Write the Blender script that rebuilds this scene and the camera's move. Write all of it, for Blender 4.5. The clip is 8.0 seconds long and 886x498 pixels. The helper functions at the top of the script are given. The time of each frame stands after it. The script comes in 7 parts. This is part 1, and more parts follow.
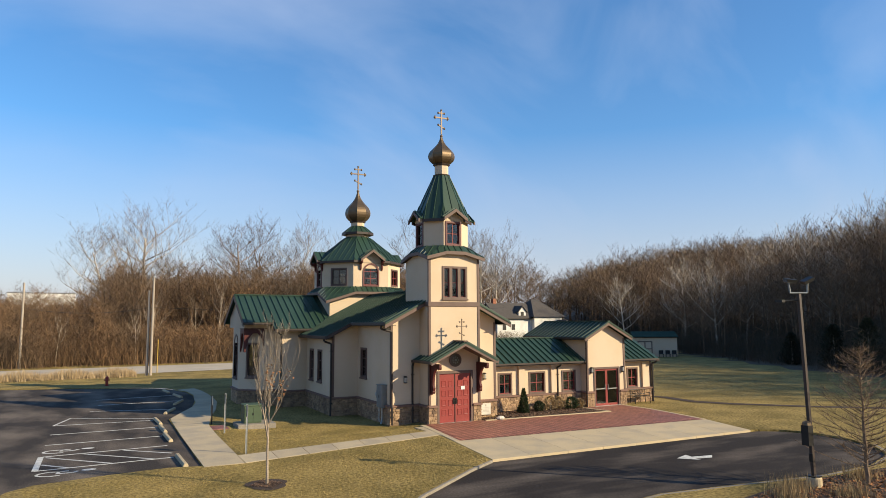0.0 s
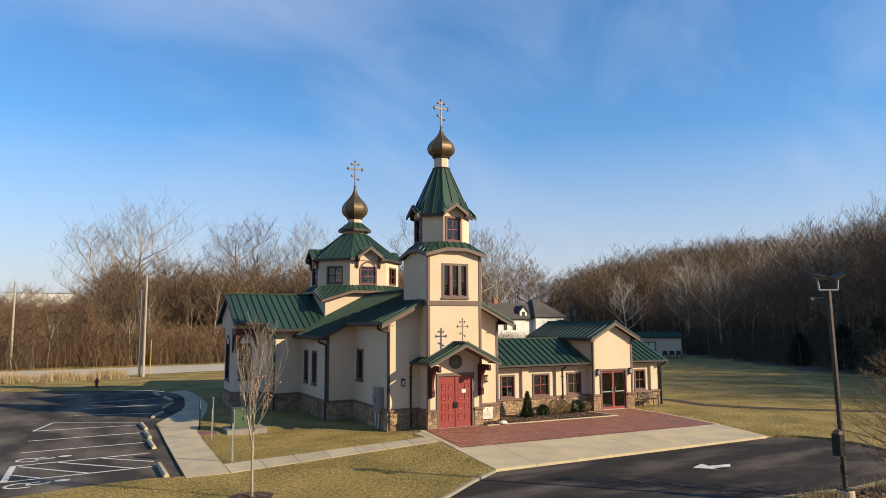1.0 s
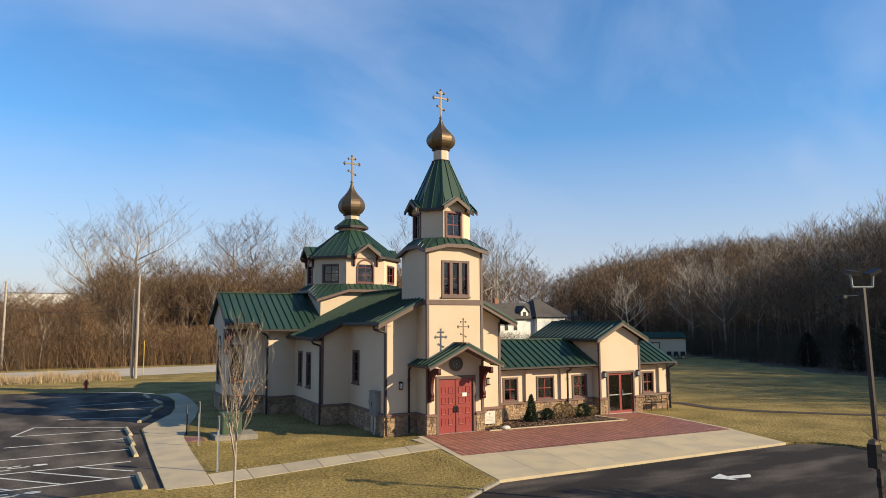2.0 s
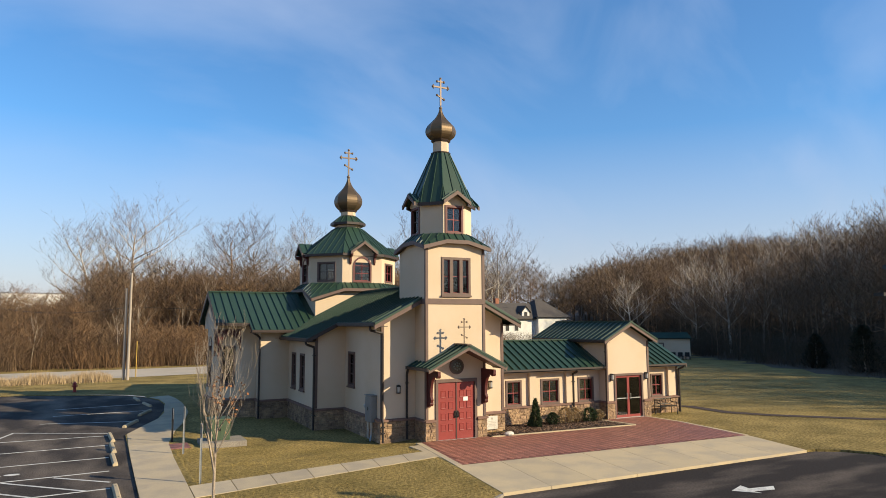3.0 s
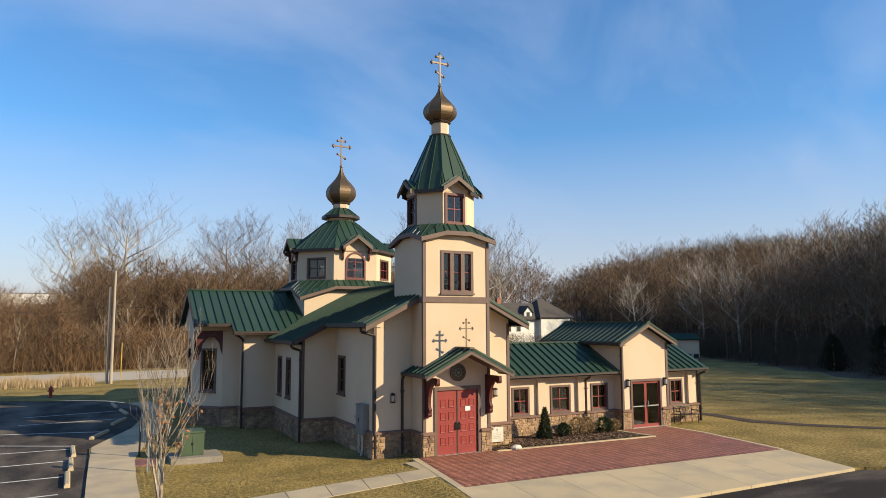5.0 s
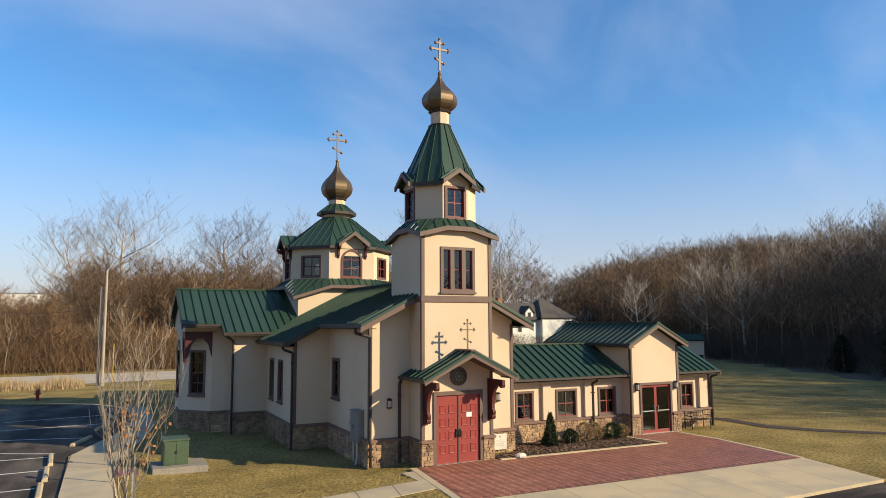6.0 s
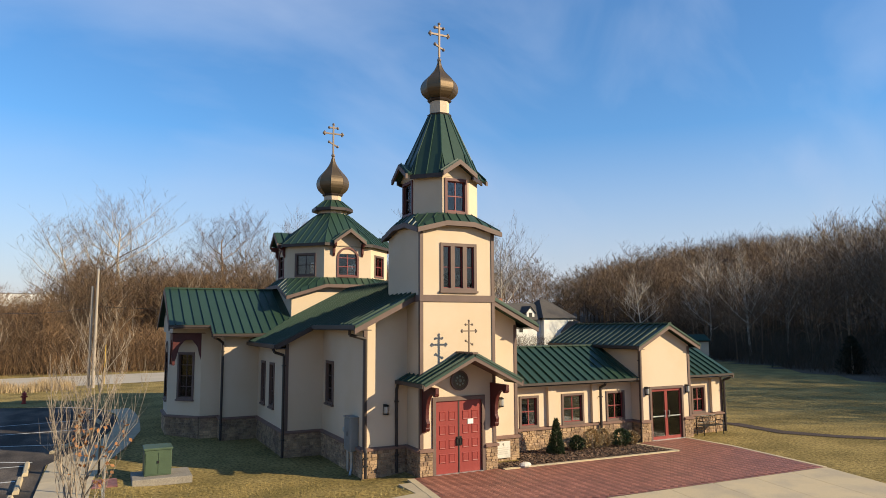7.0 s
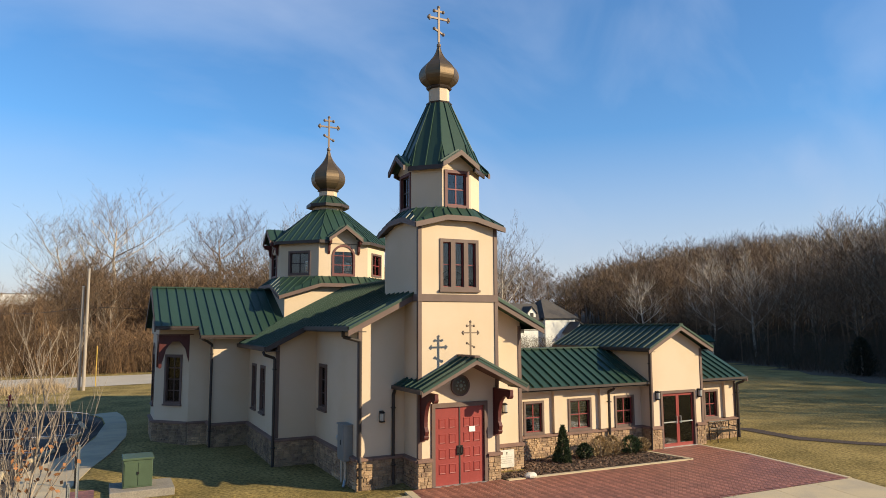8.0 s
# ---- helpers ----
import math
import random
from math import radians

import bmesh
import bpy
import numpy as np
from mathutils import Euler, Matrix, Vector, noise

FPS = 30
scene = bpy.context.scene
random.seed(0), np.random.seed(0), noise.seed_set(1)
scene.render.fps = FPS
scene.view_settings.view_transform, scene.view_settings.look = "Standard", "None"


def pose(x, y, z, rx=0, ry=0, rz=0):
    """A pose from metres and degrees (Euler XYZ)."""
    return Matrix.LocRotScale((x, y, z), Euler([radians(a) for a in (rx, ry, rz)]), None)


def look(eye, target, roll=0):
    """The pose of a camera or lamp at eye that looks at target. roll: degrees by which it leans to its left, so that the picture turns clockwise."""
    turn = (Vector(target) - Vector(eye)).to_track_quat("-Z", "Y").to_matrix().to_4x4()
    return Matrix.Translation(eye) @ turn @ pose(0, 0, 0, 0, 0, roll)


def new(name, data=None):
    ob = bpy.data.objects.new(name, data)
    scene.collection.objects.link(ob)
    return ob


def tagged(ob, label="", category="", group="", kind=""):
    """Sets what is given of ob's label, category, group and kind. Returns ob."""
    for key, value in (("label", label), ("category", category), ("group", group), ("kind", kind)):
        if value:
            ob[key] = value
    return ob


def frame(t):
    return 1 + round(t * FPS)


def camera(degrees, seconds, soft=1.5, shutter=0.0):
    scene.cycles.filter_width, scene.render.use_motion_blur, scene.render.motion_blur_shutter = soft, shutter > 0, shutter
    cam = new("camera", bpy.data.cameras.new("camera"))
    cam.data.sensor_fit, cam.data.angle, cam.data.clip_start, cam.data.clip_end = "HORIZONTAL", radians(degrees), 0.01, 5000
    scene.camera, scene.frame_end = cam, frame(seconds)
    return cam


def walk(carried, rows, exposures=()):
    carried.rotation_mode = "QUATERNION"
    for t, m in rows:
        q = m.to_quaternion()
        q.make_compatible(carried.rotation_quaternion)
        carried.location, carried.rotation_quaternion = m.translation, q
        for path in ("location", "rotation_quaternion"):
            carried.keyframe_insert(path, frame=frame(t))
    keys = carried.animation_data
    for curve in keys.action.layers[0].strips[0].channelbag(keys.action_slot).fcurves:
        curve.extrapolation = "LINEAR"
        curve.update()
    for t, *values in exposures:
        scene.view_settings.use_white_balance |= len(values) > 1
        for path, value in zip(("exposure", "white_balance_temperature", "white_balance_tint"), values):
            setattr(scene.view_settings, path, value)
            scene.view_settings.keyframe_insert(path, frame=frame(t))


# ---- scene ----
cam = camera(66.5, 8.0, soft=0.9)
ROWS = [
    (0.0, -15.267, -30.772, 5.018), (0.5, -14.882, -30.035, 5.010), (1.0, -14.501, -29.304, 5.003), (1.5, -14.123, -28.579, 4.999),
    (2.25, -13.563, -27.501, 4.995), (3.0, -13.010, -26.437, 4.994), (3.5, -12.645, -25.735, 4.996), (4.0, -12.284, -25.039, 5.000),
    (4.5, -11.927, -24.349, 5.005), (5.25, -11.397, -23.324, 5.016), (6.0, -10.874, -22.312, 5.030), (6.5, -10.530, -21.645, 5.042),
    (7.0, -10.189, -20.983, 5.056), (7.5, -9.852, -20.328, 5.071), (8.0, -9.518, -19.678, 5.087),
]
LEAN = -0.273


def aim(t, x, y, z):
    """The heading and the tilt drift very slowly along the straight flight."""
    a, p = radians(-26.765 + 0.025 * t), radians(6.187 + 0.0195 * t)
    way = Vector((-math.sin(a) * math.cos(p), math.cos(a) * math.cos(p), math.sin(p)))
    return look((x, y, z), Vector((x, y, z)) + 10 * way, LEAN)


walk(cam, [(row[0], aim(*row)) for row in ROWS])
scene.view_settings.exposure = 0.55

# ---- daylight: low winter sun from behind the right shoulder, thin cirrus ----
SUN = Vector((0.77, -0.76, 0.47)).normalized()
sun_data = bpy.data.lights.new("sun", "SUN")
sun_data.energy, sun_data.angle, sun_data.color = 5.0, radians(0.55), (1.0, 0.85, 0.58)
sun = new("sun", sun_data)
sun.matrix_world = look(SUN * 60, (0, 0, 0))

world = bpy.data.worlds.new("sky")
scene.world = world
world.use_nodes = True
wn, wl = world.node_tree.nodes, world.node_tree.links
wn.clear()


def wnode(kind, **values):
    n = wn.new(kind)
    for key, value in values.items():
        n.inputs[key].default_value = value
    return n


sky = wn.new("ShaderNodeTexSky")
sky.sky_type, sky.sun_disc = "NISHITA", False
sky.sun_elevation, sky.sun_rotation = math.asin(SUN.z), math.atan2(SUN.x, SUN.y)
sky.altitude, sky.air_density, sky.dust_density, sky.ozone_density = 150, 1.0, 0.25, 3.5
coord = wn.new("ShaderNodeTexCoord")
stretch = wn.new("ShaderNodeMapping")
stretch.inputs["Rotation"].default_value = (0.25, 0.5, 0.6)
stretch.inputs["Scale"].default_value = (0.8, 4.6, 3.0)
streaks = wnode("ShaderNodeTexNoise", Scale=1.5, Detail=6.0, Roughness=0.5, Distortion=0.5)
veil = wnode("ShaderNodeTexNoise", Scale=1.6, Detail=3.0, Roughness=0.5)
both = wn.new("ShaderNodeMath")
both.operation = "MULTIPLY"
ramp = wn.new("ShaderNodeMapRange")
for key, value in (("From Min", 0.24), ("From Max", 0.52), ("To Min", 0.10), ("To Max", 0.50)):
    ramp.inputs[key].default_value = value
level = wn.new("ShaderNodeSeparateXYZ")
low = wn.new("ShaderNodeMapRange")
for key, value in (("From Min", 0.0), ("From Max", 0.27), ("To Min", 0.92), ("To Max", 0.0)):
    low.inputs[key].default_value = value
haze = wn.new("ShaderNodeMix")
haze.data_type = "RGBA"
haze.inputs["B"].default_value = (3.1, 2.95, 3.35, 1)
cloud = wn.new("ShaderNodeMix")
cloud.data_type = "RGBA"
cloud.inputs["B"].default_value = (3.7, 4.15, 5.2, 1)
back = wnode("ShaderNodeBackground", Strength=0.126)
wout = wn.new("ShaderNodeOutputWorld")
wl.new(coord.outputs["Generated"], stretch.inputs["Vector"])
wl.new(stretch.outputs["Vector"], streaks.inputs["Vector"])
wl.new(coord.outputs["Generated"], veil.inputs["Vector"])
wl.new(streaks.outputs["Fac"], both.inputs[0])
wl.new(veil.outputs["Fac"], both.inputs[1])
wl.new(both.outputs[0], ramp.inputs["Value"])
wl.new(coord.outputs["Generated"], level.inputs[0])
wl.new(level.outputs["Z"], low.inputs["Value"])
wl.new(ramp.outputs[0], cloud.inputs["Factor"])
rich = wnode("ShaderNodeHueSaturation", Saturation=1.30)
wl.new(sky.outputs[0], rich.inputs["Color"])
wl.new(rich.outputs[0], cloud.inputs["A"])
wl.new(low.outputs[0], haze.inputs["Factor"])
wl.new(cloud.outputs["Result"], haze.inputs["A"])
wl.new(haze.outputs["Result"], back.inputs["Color"])
wl.new(back.outputs[0], wout.inputs["Surface"])


# ---- materials ----
def material(name, base, rough=0.8, metal=0.0, vary=0.15, scale=1.2, fine=30.0, bump=0.15, other=None, other_amount=0.5, island=0.0, stretch=(1, 1, 1), specular=0.4, blotch=(0.42, 0.62)):
    """Base colour with large blotches towards another colour, fine grain, bump, and a random shade per object."""
    m = bpy.data.materials.new(name)
    m.use_nodes = True
    n, l = m.node_tree.nodes, m.node_tree.links
    p = n["Principled BSDF"]
    p.inputs["Roughness"].default_value, p.inputs["Metallic"].default_value = rough, metal
    p.inputs["Specular IOR Level"].default_value = specular
    tc, mp = n.new("ShaderNodeNewGeometry"), n.new("ShaderNodeMapping")
    mp.inputs["Scale"].default_value = stretch
    l.new(tc.outputs["Position"], mp.inputs["Vector"])
    big, small = n.new("ShaderNodeTexNoise"), n.new("ShaderNodeTexNoise")
    big.inputs["Scale"].default_value, big.inputs["Detail"].default_value = scale, 5.0
    small.inputs["Scale"].default_value, small.inputs["Detail"].default_value = fine, 4.0
    l.new(mp.outputs[0], big.inputs["Vector"])
    l.new(mp.outputs[0], small.inputs["Vector"])
    mix = n.new("ShaderNodeMix")
    mix.data_type = "RGBA"
    rng = n.new("ShaderNodeMapRange")
    rng.inputs["From Min"].default_value, rng.inputs["From Max"].default_value = blotch
    rng.inputs["To Max"].default_value = other_amount
    l.new(big.outputs["Fac"], rng.inputs["Value"])
    l.new(rng.outputs[0], mix.inputs["Factor"])
    mix.inputs["A"].default_value = (*base, 1)
    mix.inputs["B"].default_value = (*(other or [c * 0.75 for c in base]), 1)
    hsv = n.new("ShaderNodeHueSaturation")
    val = n.new("ShaderNodeMapRange")
    val.inputs["To Min"].default_value, val.inputs["To Max"].default_value = 1 - vary, 1 + vary
    val.inputs["From Min"].default_value, val.inputs["From Max"].default_value = 0.3, 0.7
    l.new(small.outputs["Fac"], val.inputs["Value"])
    last = val.outputs[0]
    if island:
        info = n.new("ShaderNodeObjectInfo")
        spread = n.new("ShaderNodeMapRange")
        spread.inputs["To Min"].default_value, spread.inputs["To Max"].default_value = 1 - island, 1 + island
        l.new(info.outputs["Random"], spread.inputs["Value"])
        isl = n.new("ShaderNodeMapRange")
        isl.inputs["To Min"].default_value, isl.inputs["To Max"].default_value = 1 - island, 1 + island
        l.new(tc.outputs["Random Per Island"], isl.inputs["Value"])
        for extra in (spread, isl):
            mul = n.new("ShaderNodeMath")
            mul.operation = "MULTIPLY"
            l.new(last, mul.inputs[0])
            l.new(extra.outputs[0], mul.inputs[1])
            last = mul.outputs[0]
    l.new(last, hsv.inputs["Value"])
    l.new(mix.outputs["Result"], hsv.inputs["Color"])
    l.new(hsv.outputs[0], p.inputs["Base Color"])
    if bump:
        b = n.new("ShaderNodeBump")
        b.inputs["Strength"].default_value, b.inputs["Distance"].default_value = bump, 0.02
        l.new(small.outputs["Fac"], b.inputs["Height"])
        l.new(b.outputs[0], p.inputs["Normal"])
    return m


def glass_material(name, tint):
    m = bpy.data.materials.new(name)
    m.use_nodes = True
    n, l = m.node_tree.nodes, m.node_tree.links
    n.clear()
    clear, shine, fres, mix, out = (n.new(k) for k in ("ShaderNodeBsdfTransparent", "ShaderNodeBsdfGlossy", "ShaderNodeFresnel", "ShaderNodeMixShader", "ShaderNodeOutputMaterial"))
    clear.inputs["Color"].default_value = (*tint, 1)
    shine.inputs["Roughness"].default_value = 0.03
    fres.inputs["IOR"].default_value = 1.6
    l.new(fres.outputs[0], mix.inputs[0])
    l.new(clear.outputs[0], mix.inputs[1])
    l.new(shine.outputs[0], mix.inputs[2])
    l.new(mix.outputs[0], out.inputs[0])
    return m


STUCCO = material("stucco", (0.59, 0.458, 0.325), 0.9, vary=0.04, scale=0.5, fine=90, bump=0.2, other=(0.54, 0.405, 0.265), other_amount=0.6)
TRIM = material("brown_trim_paint", (0.130, 0.080, 0.063), 0.6, vary=0.06, scale=2, fine=40, bump=0.05)
FASCIA = material("dark_fascia_paint", (0.048, 0.032, 0.026), 0.5, vary=0.06, scale=2, fine=40, bump=0.05)
GREEN = material("green_metal_roof", (0.027, 0.054, 0.034), 0.42, vary=0.05, scale=0.6, fine=8, bump=0.03, other=(0.021, 0.044, 0.028), island=0.07, specular=0.35)
DECK = material("roof_deck", (0.02, 0.05, 0.035), 0.7, bump=0)
STONE = material("ledge_stone", (0.36, 0.235, 0.135), 0.9, vary=0.2, scale=2.5, fine=25, bump=0.6, other=(0.195, 0.122, 0.080), other_amount=0.9, island=0.28)
MORTAR = material("mortar", (0.30, 0.215, 0.14), 0.95, bump=0.4)
CAP = material("stone_cap", (0.20, 0.115, 0.085), 0.85, vary=0.1, scale=3, bump=0.2)
RED = material("red_door_paint", (0.245, 0.036, 0.029), 0.45, vary=0.05, scale=1.5, fine=20, bump=0.03, other=(0.21, 0.030, 0.025))
SASH = material("red_sash_paint", (0.22, 0.033, 0.030), 0.5, vary=0.05, scale=3, bump=0.03)
BRACKET = material("oxblood_timber", (0.085, 0.016, 0.013), 0.5, vary=0.1, scale=4, fine=40, bump=0.1)
# darker copy of the sash colour for walls turned from the sun, shade included
SHADESASH = material("shaded_sash_paint", (0.075, 0.042, 0.034), 0.5, vary=0.05, scale=3, bump=0.03)
GLASS = glass_material("window_glass", (0.70, 0.73, 0.73))
GOLD = material("bronze_dome_metal", (0.165, 0.115, 0.068), 0.48, 0.75, vary=0.06, scale=1.5, fine=12, bump=0.04, other=(0.13, 0.09, 0.055))
CROSS = material("cross_metal", (0.20, 0.145, 0.105), 0.5, 0.4, vary=0.06, scale=3, bump=0.05)
PIPE = material("dark_downspout", (0.030, 0.021, 0.018), 0.5, vary=0.05, scale=3, bump=0.03)
CONCRETE = material("concrete", (0.50, 0.39, 0.235), 0.9, vary=0.08, scale=0.8, fine=40, bump=0.2, other=(0.38, 0.31, 0.215), other_amount=0.7, island=0.06)
WALKWAY = material("walk_concrete", (0.45, 0.355, 0.225), 0.9, vary=0.09, scale=1.1, fine=40, bump=0.2, other=(0.34, 0.28, 0.20), other_amount=0.7, island=0.07)
ASPHALT = material("asphalt", (0.027, 0.022, 0.020), 0.95, vary=0.4, scale=0.55, fine=24, bump=0.4, other=(0.120, 0.096, 0.078), other_amount=0.9, blotch=(0.46, 0.72), stretch=(0.45, 1.3, 1), specular=0.15)
WORN = material("worn_asphalt", (0.046, 0.038, 0.033), 0.95, vary=0.4, scale=0.5, fine=22, bump=0.4, other=(0.175, 0.140, 0.110), other_amount=0.9, blotch=(0.42, 0.70), stretch=(1.1, 0.5, 1), specular=0.12)
LINE = material("line_paint", (0.62, 0.60, 0.55), 0.8, vary=0.2, scale=5, fine=30, bump=0.1, other=(0.36, 0.35, 0.32), other_amount=0.6)
MULCH = material("mulch", (0.058, 0.036, 0.024), 0.95, vary=0.5, scale=4, fine=28, bump=0.8)
WHITE = material("white_paint", (0.72, 0.70, 0.66), 0.6, vary=0.04, scale=2, bump=0.03)
METAL = material("grey_metal", (0.23, 0.235, 0.23), 0.45, 0.3, vary=0.06, scale=3, bump=0.04)
STEEL = material("galvanised_steel", (0.42, 0.42, 0.40), 0.45, 0.7, vary=0.1, scale=6, bump=0.05)
BOXGREEN = material("cabinet_green", (0.062, 0.092, 0.050), 0.5, vary=0.06, scale=2, bump=0.03)
BLACK = material("black_metal", (0.02, 0.018, 0.017), 0.45, 0.3, vary=0.06, scale=4, bump=0.03)
WOODPOLE = material("weathered_pole_wood", (0.36, 0.30, 0.24), 0.85, vary=0.15, scale=1, fine=12, bump=0.3, stretch=(6, 6, 0.6))
HYDRANT = material("hydrant_red", (0.30, 0.03, 0.02), 0.5, vary=0.1, bump=0.05)
BARK = material("pale_bark", (0.34, 0.27, 0.20), 0.9, vary=0.25, scale=3, fine=22, bump=0.5, other=(0.20, 0.155, 0.115), other_amount=0.8)
# wood tones of the bare woods
WOODS = material("bare_twigs", (0.145, 0.084, 0.042), 0.95, vary=0.2, scale=0.12, fine=2, bump=0, other=(0.066, 0.048, 0.032), other_amount=0.8, island=0.5)
WOODGREY = material("grey_bare_twigs", (0.33, 0.216, 0.130), 0.95, vary=0.2, scale=0.12, fine=2, bump=0, other=(0.20, 0.130, 0.078), other_amount=0.8, island=0.5)
SYCAMORE = material("sycamore_bark", (0.50, 0.43, 0.34), 0.9, vary=0.2, scale=0.8, fine=6, bump=0.2, other=(0.24, 0.18, 0.13), other_amount=0.8)
# paler than the other woods: sunlight on the trunks is put into the bark colour
TRUNKS = material("sunlit_trunk_bark", (0.34, 0.27, 0.20), 0.95, vary=0.25, scale=0.8, fine=6, bump=0.1, other=(0.16, 0.115, 0.08), other_amount=0.8, island=0.35)
BROWNLEAF = material("dry_leaf", (0.30, 0.13, 0.05), 0.9, vary=0.2, bump=0, island=0.3)
REED = material("dry_reeds", (0.50, 0.36, 0.20), 0.95, vary=0.15, scale=1, fine=5, bump=0, island=0.25)
EVERGREEN = material("evergreen", (0.035, 0.05, 0.018), 0.9, vary=0.2, scale=3, bump=0, island=0.35)
STRAW = material("dry_grass_tuft", (0.34, 0.24, 0.12), 0.95, vary=0.2, scale=3, bump=0, island=0.3)
SHINGLE = material("grey_shingle", (0.075, 0.064, 0.056), 0.9, vary=0.2, scale=1.5, fine=12, bump=0.3)
SIDING = material("white_siding", (0.62, 0.60, 0.56), 0.7, vary=0.05, scale=1, bump=0.05)
BRICKRED = material("red_chimney_brick", (0.30, 0.12, 0.07), 0.9, vary=0.2, scale=4, bump=0.3)
ROADGREY = material("pale_road_concrete", (0.46, 0.39, 0.30), 0.9, vary=0.08, scale=0.25, fine=8, bump=0.1, other=(0.36, 0.31, 0.24))
BLIND = material("blind_slats", (0.62, 0.58, 0.50), 0.7, bump=0)
INSIDE = material("dim_plaster", (0.30, 0.26, 0.21), 0.9, bump=0.05)
GRANITE = material("pale_stone", (0.60, 0.55, 0.47), 0.8, vary=0.1, scale=4, bump=0.2)
BRONZE = material("dark_bronze", (0.10, 0.085, 0.065), 0.5, 0.6, bump=0.1)


def lawn_material():
    m = material("winter_lawn", (0.335, 0.240, 0.086), 0.95, vary=0.55, scale=0.45, fine=9.0, bump=0.9, other=(0.175, 0.130, 0.045), other_amount=0.85, blotch=(0.36, 0.66), specular=0.1)
    n, l = m.node_tree.nodes, m.node_tree.links
    blades = n.new("ShaderNodeTexNoise")
    blades.inputs["Scale"].default_value, blades.inputs["Detail"].default_value, blades.inputs["Roughness"].default_value = 26.0, 6.0, 0.75
    geo, bump, p = n.new("ShaderNodeNewGeometry"), n.new("ShaderNodeBump"), n["Principled BSDF"]
    l.new(geo.outputs["Position"], blades.inputs["Vector"])
    l.new(blades.outputs["Fac"], bump.inputs["Height"])
    bump.inputs["Strength"].default_value, bump.inputs["Distance"].default_value = 1.0, 0.05
    l.new(bump.outputs[0], p.inputs["Normal"])
    return m


LAWN = lawn_material()


def paver_material():
    """Herringbone-like red clay pavers: two brick patterns at right angles, mixed in a checker."""
    m = bpy.data.materials.new("red_pavers")
    m.use_nodes = True
    n, l = m.node_tree.nodes, m.node_tree.links
    p = n["Principled BSDF"]
    p.inputs["Roughness"].default_value = 0.62
    geo, turn = n.new("ShaderNodeNewGeometry"), n.new("ShaderNodeMapping")
    turn.inputs["Rotation"].default_value = (0, 0, radians(45))
    brick = n.new("ShaderNodeTexBrick")
    for key, value in (("Scale", 1.0), ("Mortar Size", 0.006), ("Brick Width", 0.22), ("Row Height", 0.11), ("Bias", 0.0)):
        brick.inputs[key].default_value = value
    brick.inputs["Color1"].default_value = (0.31, 0.115, 0.078, 1)
    brick.inputs["Color2"].default_value = (0.165, 0.055, 0.040, 1)
    brick.inputs["Mortar"].default_value = (0.15, 0.10, 0.075, 1)
    patch = n.new("ShaderNodeTexNoise")
    patch.inputs["Scale"].default_value, patch.inputs["Detail"].default_value = 1.4, 5.0
    mul, rng = n.new("ShaderNodeHueSaturation"), n.new("ShaderNodeMapRange")
    weave, shade, both = n.new("ShaderNodeTexChecker"), n.new("ShaderNodeMapRange"), n.new("ShaderNodeMath")
    weave.inputs["Scale"].default_value = 2.3
    shade.inputs["To Min"].default_value, shade.inputs["To Max"].default_value = 0.84, 1.14
    both.operation = "MULTIPLY"
    l.new(turn.outputs[0], weave.inputs["Vector"])
    l.new(weave.outputs["Fac"], shade.inputs["Value"])
    l.new(shade.outputs[0], both.inputs[1])
    rng.inputs["From Min"].default_value, rng.inputs["From Max"].default_value = 0.3, 0.7
    rng.inputs["To Min"].default_value, rng.inputs["To Max"].default_value = 0.72, 1.3
    bump = n.new("ShaderNodeBump")
    bump.inputs["Strength"].default_value, bump.inputs["Distance"].default_value, bump.invert = 0.5, 0.01, True
    l.new(geo.outputs["Position"], turn.inputs["Vector"])
    l.new(turn.outputs[0], brick.inputs["Vector"])
    l.new(geo.outputs["Position"], patch.inputs["Vector"])
    l.new(patch.outputs["Fac"], rng.inputs["Value"])
    l.new(rng.outputs[0], both.inputs[0])
    l.new(both.outputs[0], mul.inputs["Value"])
    l.new(brick.outputs["Color"], mul.inputs["Color"])
    l.new(mul.outputs[0], p.inputs["Base Color"])
    l.new(brick.outputs["Fac"], bump.inputs["Height"])
    l.new(bump.outputs[0], p.inputs["Normal"])
    return m


PAVERS = paver_material()


